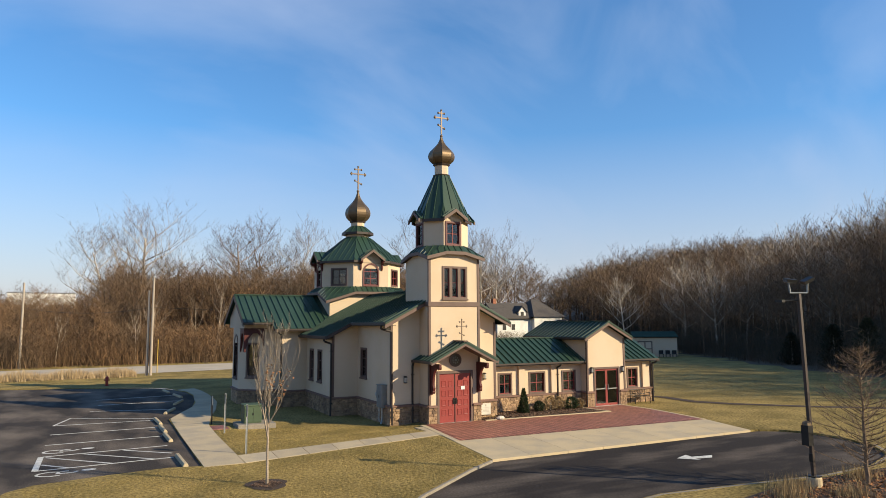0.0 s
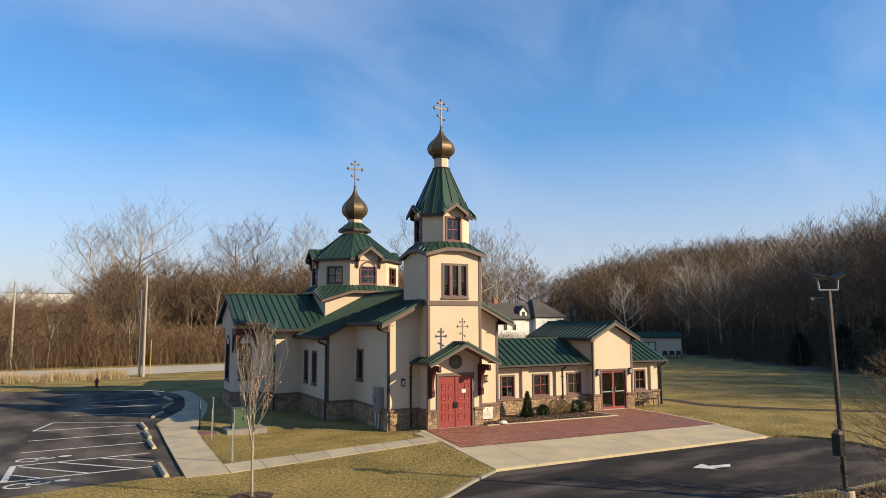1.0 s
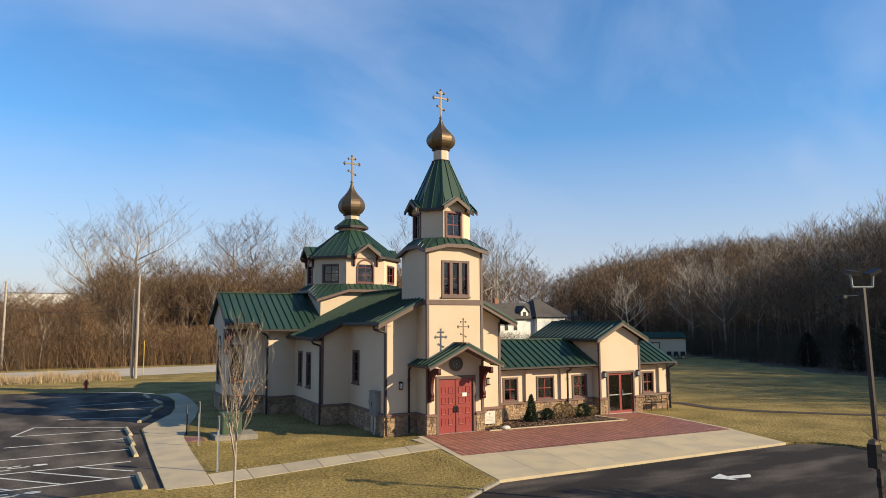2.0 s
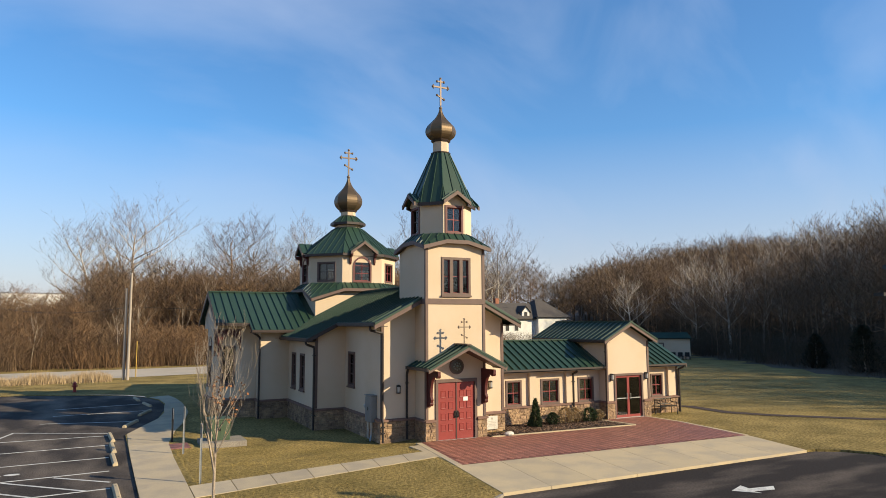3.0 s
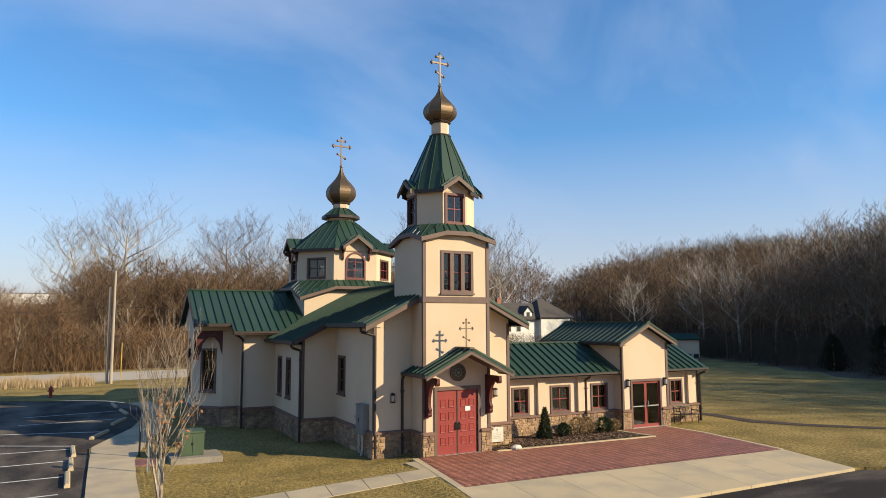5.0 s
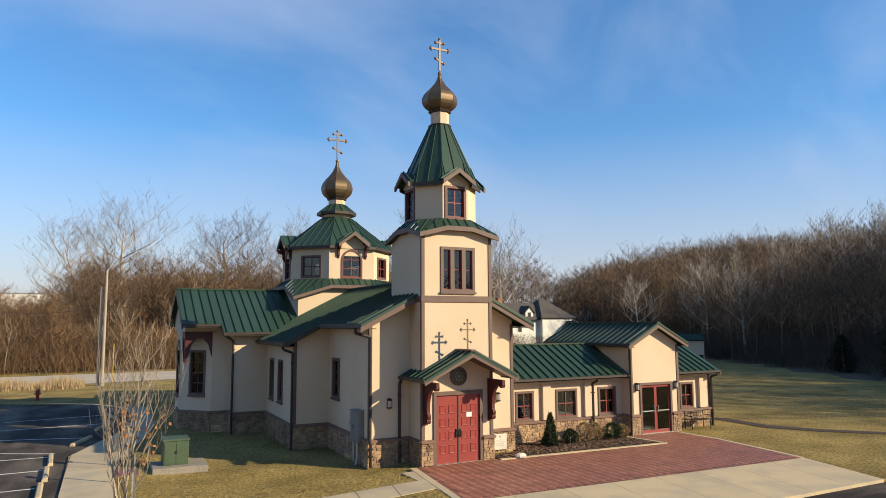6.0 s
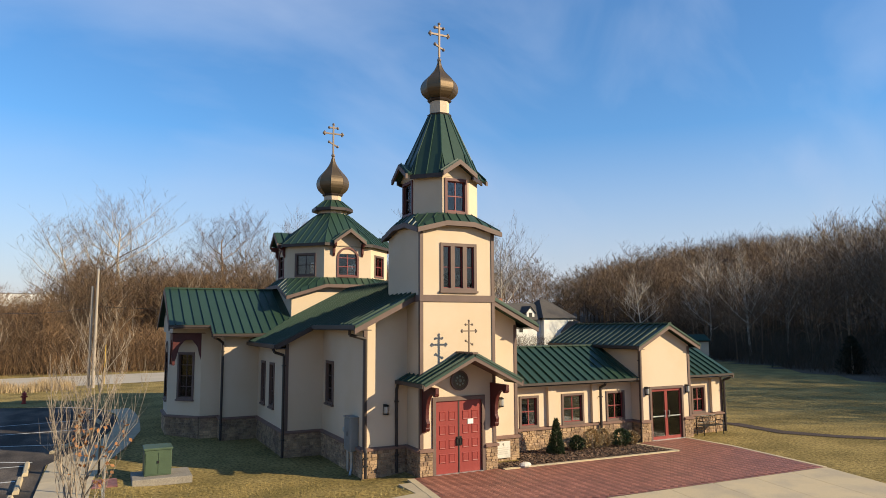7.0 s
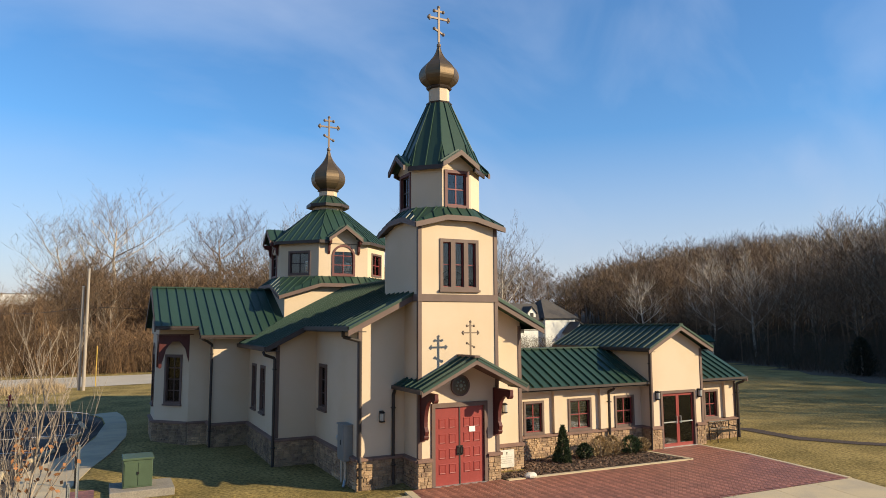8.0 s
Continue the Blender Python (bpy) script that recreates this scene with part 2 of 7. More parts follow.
# ---- mesh building ----
class Build:
    """Vertices and faces of one mesh."""

    def __init__(self):
        self.v, self.f = [], []

    def add(self, verts, faces, m=None):
        k = len(self.v)
        self.v += [tuple(m @ Vector(p)) if m else tuple(p) for p in verts]
        self.f += [tuple(i + k for i in f) for f in faces]
        return self

    def box(self, a, b, m=None):
        (x0, y0, z0), (x1, y1, z1) = a, b
        return self.add([(x0, y0, z0), (x1, y0, z0), (x1, y1, z0), (x0, y1, z0), (x0, y0, z1), (x1, y0, z1), (x1, y1, z1), (x0, y1, z1)],
                        [(3, 2, 1, 0), (4, 5, 6, 7), (0, 1, 5, 4), (1, 2, 6, 5), (2, 3, 7, 6), (3, 0, 4, 7)], m)

    def prism(self, pts, off, m=None):
        """A flat outline pushed along off."""
        pts, off, k = [Vector(p) for p in pts], Vector(off), len(pts)
        area = sum(((pts[i] - pts[0]).cross(pts[i + 1] - pts[0]) for i in range(1, k - 1)), Vector())
        if area.dot(off) > 0:
            pts = pts[::-1]
        return self.add(pts + [p + off for p in pts], [tuple(range(k)), tuple(range(2 * k - 1, k - 1, -1))] + [((i + 1) % k, i, i + k, (i + 1) % k + k) for i in range(k)], m)

    def tube(self, a, b, r0, r1=None, n=8, m=None, caps=True):
        a, b = Vector(a), Vector(b)
        r1 = r0 if r1 is None else r1
        q = (b - a).to_track_quat("Z", "Y")
        ring = [q @ Vector((math.cos(i * math.tau / n), math.sin(i * math.tau / n), 0)) for i in range(n)]
        faces = [(i, (i + 1) % n, (i + 1) % n + n, i + n) for i in range(n)]
        if caps:
            faces += [tuple(range(n - 1, -1, -1)), tuple(range(n, 2 * n))]
        return self.add([a + d * r0 for d in ring] + [b + d * r1 for d in ring], faces, m)

    def lathe(self, rows, n=16, at=(0, 0, 0), turn=0.0):
        """Rows of radius and height, turned round the upright through at."""
        k, at = len(rows), Vector(at)
        verts = [at + Vector((r * math.cos(turn + i * math.tau / n), r * math.sin(turn + i * math.tau / n), z)) for r, z in rows for i in range(n)]
        faces = [(j * n + i, j * n + (i + 1) % n, (j + 1) * n + (i + 1) % n, (j + 1) * n + i) for j in range(k - 1) for i in range(n)]
        return self.add(verts, faces + [tuple(range(n - 1, -1, -1)), tuple(range((k - 1) * n, k * n))])

    def beam(self, a, b, w, h, m=None):
        """A board from a to b, w wide across and h high, its top edge on the line."""
        a, b = Vector(a), Vector(b)
        d = (b - a).normalized()
        side = d.cross(Vector((0, 0, 1))).normalized() * (w / 2)
        down = Vector((0, 0, -h))
        return self.prism([a - side, a + side, a + side + down, a - side + down], b - a, m)

    def ball(self, c, r, n=8, squash=1.0):
        rows = [(max(r * math.sin(math.pi * j / 6), 0.001), -r * squash * math.cos(math.pi * j / 6)) for j in range(7)]
        return self.lathe(rows, n, c)

    def mesh(self, name, mat, smooth=False):
        me = bpy.data.meshes.new(name)
        me.from_pydata(self.v, [], self.f)
        me.materials.append(mat)
        if smooth:
            me.polygons.foreach_set("use_smooth", [True] * len(me.polygons))
        me.update()
        return me


def part(name, b, mat, parent=None, label="", smooth=False, m=None):
    ob = new(name, b.mesh(name, mat, smooth) if isinstance(b, Build) else b)
    if parent:
        ob.parent = parent
    if m is not None:
        ob.matrix_local = m
    return tagged(ob, label)


def soften(ob, width=0.01):
    mod = ob.modifiers.new("edge", "BEVEL")
    mod.width, mod.segments, mod.limit_method = width, 2, "ANGLE"
    return ob


def thing(name, at=(0, 0, 0), label="", category="", group="", kind="", turn=0.0):
    ob = new(name)
    ob.matrix_world = pose(*at, 0, 0, turn)
    ob.empty_display_size = 0.2
    return tagged(ob, label, category, group, kind)


def wall_frame(p0, p1):
    """Along the wall, into the wall, up. Seen from outside, p0 is the left end."""
    u = Vector((p1[0] - p0[0], p1[1] - p0[1], 0)).normalized()
    m = Matrix((u, Vector((-u.y, u.x, 0)), (0, 0, 1))).transposed().to_4x4()
    m.translation = Vector((p0[0], p0[1], 0))
    return m


def wall(parent, name, p0, p1, z0, z1, holes=(), top=None, thick=0.22, mat=None, label=""):
    """A stucco wall with openings (u0, z0, u1, z1) right through it, and an outline (u, z) above z1."""
    m, b = wall_frame(p0, p1), Build()
    length = math.hypot(p1[0] - p0[0], p1[1] - p0[1])
    us = sorted({0.0, length, *(h[0] for h in holes), *(h[2] for h in holes)})
    zs = sorted({z0, z1, *(h[1] for h in holes), *(h[3] for h in holes)})
    solid = {(i, j) for i in range(len(us) - 1) for j in range(len(zs) - 1)
             if not any(h[0] < (us[i] + us[i + 1]) / 2 < h[2] and h[1] < (zs[j] + zs[j + 1]) / 2 < h[3] for h in holes)}
    index = {}

    def at(i, d, j):
        key = (i, d, j)
        if key not in index:
            index[key] = len(b.v)
            b.v.append(tuple(m @ Vector((us[i], d * thick, zs[j]))))
        return index[key]

    for i, j in solid:
        b.f += [(at(i, 0, j), at(i + 1, 0, j), at(i + 1, 0, j + 1), at(i, 0, j + 1)), (at(i + 1, 1, j), at(i, 1, j), at(i, 1, j + 1), at(i + 1, 1, j + 1))]
        for di, dj, quad in ((-1, 0, ((0, 1, 0), (0, 0, 0), (0, 0, 1), (0, 1, 1))), (1, 0, ((1, 0, 0), (1, 1, 0), (1, 1, 1), (1, 0, 1))),
                             (0, -1, ((0, 1, 0), (1, 1, 0), (1, 0, 0), (0, 0, 0))), (0, 1, ((0, 0, 1), (1, 0, 1), (1, 1, 1), (0, 1, 1)))):
            if (i + di, j + dj) not in solid:
                b.f.append(tuple(at(i + x, d, j + z) for x, d, z in quad))
    if top:
        k = len(b.v)
        b.prism([(u, 0, z) for u, z in top], (0, thick, 0), m)
        known = {tuple(round(c, 4) for c in v): i for i, v in reversed(list(enumerate(b.v[:k])))}
        swap = [known.get(tuple(round(c, 4) for c in v), i) if i >= k else i for i, v in enumerate(b.v)]
        b.f = [tuple(swap[i] for i in f) for f in b.f]
    return part(name, b, mat or STUCCO, parent, label)


def cut(poly, axis, value, keep_above):
    """The part of a convex outline on one side of axis . p = value."""
    out = []
    for i, p in enumerate(poly):
        q = poly[(i + 1) % len(poly)]
        a, c = axis.dot(p) - value, axis.dot(q) - value
        if not keep_above:
            a, c = -a, -c
        if a >= -1e-9:
            out.append(p)
        if (a > 1e-9 and c < -1e-9) or (a < -1e-9 and c > 1e-9):
            out.append(p + (q - p) * (a / (a - c)))
    return out


def slope(parent, pts, pitch=0.41, thick=0.1, phase=0.0, name="roof_slope", seam=0.065):
    """A roof plane: a deck, and over it one metal panel with a standing seam for each strip."""
    pts = [Vector(p) for p in pts]
    normal = sum(((pts[i] - pts[0]).cross(pts[i + 1] - pts[0]) for i in range(1, len(pts) - 1)), Vector()).normalized()
    if normal.z < 0:
        normal, pts = -normal, pts[::-1]
    deck = part(name, Build().prism([p - normal * 0.012 for p in pts], -normal * thick), DECK, parent, "")
    down = Vector((normal.x, normal.y, 0)).normalized()
    across = Vector((-down.y, down.x, 0))
    lo, hi = min(across.dot(p) for p in pts), max(across.dot(p) for p in pts)
    k = math.floor((lo - phase) / pitch)
    while k * pitch + phase < hi - 0.02:
        a, c = k * pitch + phase, (k + 1) * pitch + phase
        strip = cut(cut(pts, across, a, True), across, c, False)
        k += 1
        if len(strip) < 3:
            continue
        b = Build().prism([p - normal * 0.010 for p in strip], normal * 0.014)
        edge = [p for p in strip if abs(across.dot(p) - a) < 1e-4]
        if len(edge) >= 2:
            e0, e1 = min(edge, key=lambda p: p.z), max(edge, key=lambda p: p.z)
            if (e1 - e0).length > 0.05:
                s = across * 0.016
                b.prism([e0 - s, e0 + s, e0 + s * 0.7 + normal * seam, e0 - s * 0.7 + normal * seam], e1 - e0)
        part("roof_panel", b, GREEN, deck)
    return deck


def lattice(b, us, zs, holes, y0, y1, m):
    """A flat frame of one piece from y0 to y1 with rectangular openings."""
    us = sorted({*us, *(h[0] for h in holes), *(h[2] for h in holes)})
    zs = sorted({*zs, *(h[1] for h in holes), *(h[3] for h in holes)})
    solid = {(i, j) for i in range(len(us) - 1) for j in range(len(zs) - 1)
             if not any(h[0] < (us[i] + us[i + 1]) / 2 < h[2] and h[1] < (zs[j] + zs[j + 1]) / 2 < h[3] for h in holes)}
    index = {}

    def at(i, d, j):
        if (i, d, j) not in index:
            index[i, d, j] = len(b.v)
            b.v.append(tuple(m @ Vector((us[i], (y0, y1)[d], zs[j]))))
        return index[i, d, j]

    for i, j in solid:
        b.f += [(at(i, 0, j), at(i + 1, 0, j), at(i + 1, 0, j + 1), at(i, 0, j + 1)), (at(i + 1, 1, j), at(i, 1, j), at(i, 1, j + 1), at(i + 1, 1, j + 1))]
        for di, dj, quad in ((-1, 0, ((0, 1, 0), (0, 0, 0), (0, 0, 1), (0, 1, 1))), (1, 0, ((1, 0, 0), (1, 1, 0), (1, 1, 1), (1, 0, 1))),
                             (0, -1, ((0, 1, 0), (1, 1, 0), (1, 0, 0), (0, 0, 0))), (0, 1, ((0, 0, 1), (1, 0, 1), (1, 1, 1), (0, 1, 1)))):
            if (i + di, j + dj) not in solid:
                b.f.append(tuple(at(i + x, d, j + z) for x, d, z in quad))
    return b


def window(parent, m, u, z, w, h, cols=2, rows=2, casing=0.09, sash=None, trim=None, bars=0.04, arch=False, sill=True, inset=0.05, groups=1):
    """Outer casing proud of the wall, sash with glazing bars set back, one pane for each light."""
    sash, trim = sash or SASH, trim or TRIM
    m = m @ pose(u, 0, z)
    b, c = Build(), casing
    if arch:
        zc, r = h - w / 2, w / 2
        arc = [(0.0, 0.0)] + [(r - r * math.cos(i * math.pi / 14), zc + r * math.sin(i * math.pi / 14)) for i in range(15)] + [(w, 0.0)]
        inner = [(c, c)] + [(r - (r - c) * math.cos(i * math.pi / 14), zc + (r - c) * math.sin(i * math.pi / 14)) for i in range(15)] + [(w - c, c)]
        k = len(arc)
        b.v = [tuple(m @ Vector((x, y, zz))) for y in (-0.04, 0.1) for line in (arc, inner) for x, zz in line]
        for i in range(k):
            n = (i + 1) % k
            b.f += [(i, k + i, k + n, n), (2 * k + i, 2 * k + n, 3 * k + n, 3 * k + i), (i, n, 2 * k + n, 2 * k + i), (k + i, 3 * k + i, 3 * k + n, k + n)]
    else:
        edges = [(g * w / groups + (c if g == 0 else c * 0.75), (g + 1) * w / groups - (c if g == groups - 1 else c * 0.75)) for g in range(groups)]
        lattice(b, (0, w), (0, h), [(x0, c, x1, h - c) for x0, x1 in edges], -0.04, 0.1, m)
    win = part("window", b, trim, parent)
    if sill:
        part("window_sill", Build().box((-0.03, -0.09, -0.06), (w + 0.03, 0.02, 0.01), m), trim, win)
    for g in range(groups):
        x0 = g * w / groups + (c if g == 0 else c * 0.75)
        x1 = (g + 1) * w / groups - (c if g == groups - 1 else c * 0.75)
        z0, z1 = c, h - c
        y0, y1, t = inset, inset + 0.05, bars * 0.5
        lights = []
        for i in range(cols):
            for j in range(rows):
                xa, xb = x0 + (x1 - x0) * i / cols, x0 + (x1 - x0) * (i + 1) / cols
                za, zb = z0 + (z1 - z0) * j / rows, z0 + (z1 - z0) * (j + 1) / rows
                lights.append((xa + (bars if i == 0 else t), za + (bars if j == 0 else t), xb - (bars if i == cols - 1 else t), zb - (bars if j == rows - 1 else t)))
        part("sash", lattice(Build(), (x0, x1), (z0, z1), lights, y0, y1, m), sash, win)
        for xa, za, xb, zb in lights:
            part("pane", Build().box((xa - 0.004, y0 + 0.02, za - 0.004), (xb + 0.004, y0 + 0.026, zb + 0.004), m), GLASS, win)
    return win


KERBSTONE = material("weathered_kerb", (0.25, 0.215, 0.17), 0.95, vary=0.2, scale=2, fine=20, bump=0.3)
TWIGBROWN = material("brown_young_bark", (0.20, 0.135, 0.085), 0.9, vary=0.2, scale=3, fine=20, bump=0.2)
SHEDROOF = material("weathered_green_roof", (0.030, 0.060, 0.045), 0.9, vary=0.1, scale=0.6, fine=8, bump=0.03, specular=0.05)
VERDIGRIS = material("verdigris_relief", (0.17, 0.20, 0.16), 0.6, vary=0.2, scale=8, fine=50, bump=0.3)
# hillside brush: the shade at the hill's foot is put into this darker colour
SHADEBRUSH = material("shade_toned_thicket", (0.105, 0.072, 0.044), 0.95, vary=0.2, scale=0.2, fine=2, bump=0, other=(0.05, 0.05, 0.032), other_amount=0.8, island=0.35)


# ---- the church: tower, narthex, nave with cross arms, drum, low wing ----
CX, TY, CY = 0.9, 1.42, 14.85
RIDGE, PITCH = 6.86, 0.51
church = thing("church", (0, 0, 0), "tan stucco church with green metal roofs and two bronze onion domes", "church")


def nave_z(x):
    return RIDGE - PITCH * abs(x - CX)


# tower shaft
T0, T1 = CX - 1.46, CX + 1.44
crown = [(0, 8.28), (2.90, 8.28), (2.29, 8.56), (0.62, 8.56)]
wall(church, "tower_wall", (T0, 0), (T1, 0), 0, 8.28, [(0.56, 0, 2.35, 2.44), (0.80, 6.24, 2.12, 7.82)], crown)
wall(church, "tower_wall", (T0, 2.68), (T0, 0.22), 0, 8.28, [], [(0, 8.28), (2.46, 8.28), (2.08, 8.56), (0.40, 8.56)])
wall(church, "tower_wall", (T1, 0.22), (T1, 2.68), 0, 8.28, [], [(0, 8.28), (2.46, 8.28), (2.08, 8.56), (0.40, 8.56)])
wall(church, "tower_wall", (T1, 2.9), (T0, 2.9), 4.5, 8.28, [], crown)
FRONT = wall_frame((T0, 0), (T1, 0))
SIDE = wall_frame((T0, 2.9), (T0, 0))
b = Build()
for x in (T0, T1):
    s = 1 if x == T0 else -1
    for z0, z1 in ((0.92, 5.82), (6.05, 8.30)):
        part("corner_trim", Build().box((min(x - 0.025 * s, x + 0.10 * s), -0.03, z0), (max(x - 0.025 * s, x + 0.10 * s), 0.10, z1)), TRIM, church)
b.box((T0 - 0.04, -0.045, 5.82), (T1 + 0.04, 0.1, 6.05)).box((T0 - 0.04, 0.1, 5.82), (T0, 2.9, 6.05)).box((T1, 0.1, 5.82), (T1 + 0.04, 2.9, 6.05))
part("belt_course", b, TRIM, church)
window(church, FRONT, 0.76, 6.19, 1.44, 1.69, 1, 2, casing=0.11, groups=3, bars=0.03, sill=True)


def octagon(a, s, z, cx, cy):
    return [Vector((cx + x, cy + y, z)) for x, y in ((-s, -a), (s, -a), (a, -s), (a, s), (s, a), (-s, a), (-a, s), (-a, -s))]


def skirt(cx, cy, e, zc, zf, a, s, zt, pitch):
    """Low roof from a square eave, drooping at its corners, up to an octagon."""
    for k in range(4):
        m = Matrix.Translation((cx, cy, 0)) @ pose(0, 0, 0, 0, 0, 90 * k)
        P = lambda x, y, z: m @ Vector((x, y, z))
        for pts in ([(-s, -e, zf), (s, -e, zf), (s, -a, zt), (-s, -a, zt)], [(s, -e, zf), (e, -e, zc), (s, -a, zt)],
                    [(e, -e, zc), (a, -s, zt), (s, -a, zt)], [(e, -e, zc), (e, -s, zf), (a, -s, zt)]):
            slope(church, [P(*p) for p in pts], pitch, 0.05, cx if k % 2 == 0 else cy, "skirt_roof", 0.04)
        line = [P(-e, -e, zc), P(-s, -e, zf), P(s, -e, zf), P(e, -e, zc)]
        for p, q in zip(line, line[1:]):
            part("fascia", Build().beam(p, q, 0.06, 0.17), TRIM, church)
        g = Build()
        g.prism([P(-e, -e, zc - 0.12), P(-s, -e, zf - 0.12), P(-s, -a, zf - 0.12)], (0, 0, -0.03)).prism([P(s, -e, zf - 0.12), P(e, -e, zc - 0.12), P(s, -a, zf - 0.12)], (0, 0, -0.03))
        g.prism([P(-s, -e, zf - 0.12), P(s, -e, zf - 0.12), P(s, -a, zf - 0.12), P(-s, -a, zf - 0.12)], (0, 0, -0.03))
        part("soffit", g, FASCIA, church)


OXTRIM = material("dull_red_casing", (0.125, 0.040, 0.034), 0.55, vary=0.06, scale=3, bump=0.04)


def stage(cx, cy, a, s, z0, z1, square, lights, name):
    """Octagonal stage with a window in each face: square or arched ones."""
    ring = octagon(a, s, 0, cx, cy)
    for i in range(8):
        p, q = ring[i], ring[(i + 1) % 8]
        L, m = (q - p).length, wall_frame(p, q)
        w, h, zb, arch = lights[i % 2] if lights[i % 2] else (0, 0, 0, False)
        u = (L - w) / 2
        holes = [(u + 0.06, zb + 0.06, u + w - 0.06, zb + h - (0.30 * w if arch else 0.06))] if w else []
        wall(church, name, p, q, z0, z1, holes, thick=0.15)
        # red sash on the three sunward faces, the shade-coloured copy on the rest
        if w:
            window(church, m, u, zb, w, h, 2, 3 if arch else 2, casing=0.10, arch=arch, bars=0.035, sash=SASH if i in (0, 1, 2) else SHADESASH, trim=OXTRIM if arch or not lights[1] else TRIM, sill=False)


def spire(cx, cy, e, se, z0, a, s, z1, pitch, name, gap=0.0, peak=0.0):
    """Eight-sided roof; on the four main faces it is cut away where the small gables break through."""
    low, high = octagon(e, se, z0, cx, cy), octagon(a, s, z1, cx, cy)
    for i in range(8):
        j = (i + 1) % 8
        out = (low[i] + low[j]) / 2 - Vector((cx, cy, z0))
        phase = Vector((-out.y, out.x, 0)).normalized().dot(low[i].lerp(low[j], 0.5))
        f0, f1 = low[i] + Vector((0, 0, 0.01)), low[j] + Vector((0, 0, 0.01))
        if peak and i % 2 == 0:
            mid, top = low[i].lerp(low[j], 0.5), high[i].lerp(high[j], 0.5)
            apex = mid.lerp(top, (peak - z0) / (z1 - z0))
            t = max(0.0, 0.5 - gap / (f1 - f0).length)
            for p, q, h in ((low[i], low[j], high[i]), (low[j], low[i], high[j])):
                slope(church, [p, p.lerp(q, t), apex, top, h] if t > 0.02 else [p, apex, top, h], pitch, 0.05, phase, name, 0.04)
            edges = ((f0, f0.lerp(f1, t)), (f0.lerp(f1, 1 - t), f1)) if t > 0.02 else ()
        else:
            slope(church, [low[i], low[j], high[j], high[i]], pitch, 0.05, phase, name, 0.04)
            edges = ((f0, f1),)
        for g0, g1 in edges:
            part("fascia", Build().beam(g0, g1, 0.06, 0.15), FASCIA, church)
        part("hip_cap", Build().tube(low[i] + Vector((0, 0, 0.01)), high[i] + Vector((0, 0, 0.01)), 0.025, 0.02, 6), GREEN, church)
    inner = octagon(e - 0.22, se - 0.09, z0 - 0.12, cx, cy) if peak else low
    part("soffit", Build().prism([Vector((p.x, p.y, z0 - 0.12)) for p in inner], (0, 0, -0.02)), FASCIA, church)


def gablet(cx, cy, w, out, back, zf, zp, wallout, k, brackets):
    """Small gable over the window of a cardinal face."""
    m = Matrix.Translation((cx, cy, 0)) @ pose(0, 0, 0, 0, 0, 90 * k)
    P = lambda x, y, z: m @ Vector((x, y, z))
    for s in (-1, 1):
        slope(church, [P(0, -out, zp), P(s * w, -out, zf), P(s * w, -back, zf), P(0, -back, zp)], 0.4, 0.05, 0.1, "gable_roof")
        part("bargeboard", Build().prism([P(0, -out + 0.05, zp - 0.02), P(s * w, -out + 0.05, zf - 0.02), P(s * w, -out + 0.05, zf - 0.19), P(0, -out + 0.05, zp - 0.19)], m.to_3x3() @ Vector((0, -0.08, 0))), TRIM, church)
        if brackets:
            x = s * (w - 0.1)
            arm = [(0, zf - 0.1), (-(out - wallout), zf - 0.1), (-(out - wallout) * 0.9, zf - 0.26), (-(out - wallout) * 0.35, zf - 0.36), (-(out - wallout) * 0.3, zf - 0.62), (0, zf - 0.78)]
            part("bracket", Build().prism([P(x - 0.05, -wallout + y, z) for y, z in arm], m.to_3x3() @ Vector((0.1, 0, 0))), BRACKET, church, "carved oxblood timber bracket")
    part("gable_wall", Build().prism([P(-w * 0.92, -wallout, zf - (0.2 if brackets else 0.12)), P(w * 0.92, -wallout, zf - (0.2 if brackets else 0.12)), P(w * 0.92, -wallout, zf - 0.02), P(0, -wallout, zp - 0.08), P(-w * 0.92, -wallout, zf - 0.02)], m.to_3x3() @ Vector((0, 0.14, 0))), STUCCO, church)


def onion(cx, cy, r, z0, zmax, z1, name, label):
    """Onion dome: narrow foot, full belly, drawn-out tip."""
    hs = (0.0, 0.05, 0.12, 0.20, 0.28, 0.36, 0.44, 0.52, 0.60, 0.68, 0.76, 0.86, 1.0)
    rs = (0.60, 0.76, 0.90, 0.98, 1.0, 0.97, 0.88, 0.73, 0.55, 0.39, 0.26, 0.15, 0.065)
    rows = [(r * float(np.interp(t, hs, rs)), z0 + (z1 - z0) * t) for t in np.linspace(0, 1, 33)]
    ob = part(name, Build().lathe(rows, 8, (cx, cy, 0), math.pi / 8), GOLD, church, label)
    ribs = Build()
    for i in range(8):
        a = math.pi / 8 + i * math.tau / 8
        pts = [Vector((cx + rr * math.cos(a), cy + rr * math.sin(a), z)) for rr, z in rows]
        for p, q in zip(pts, pts[1:]):
            ribs.tube(p, q, 0.007, n=4, caps=False)
    part("dome_rib", ribs, GOLD, ob)
    return ob


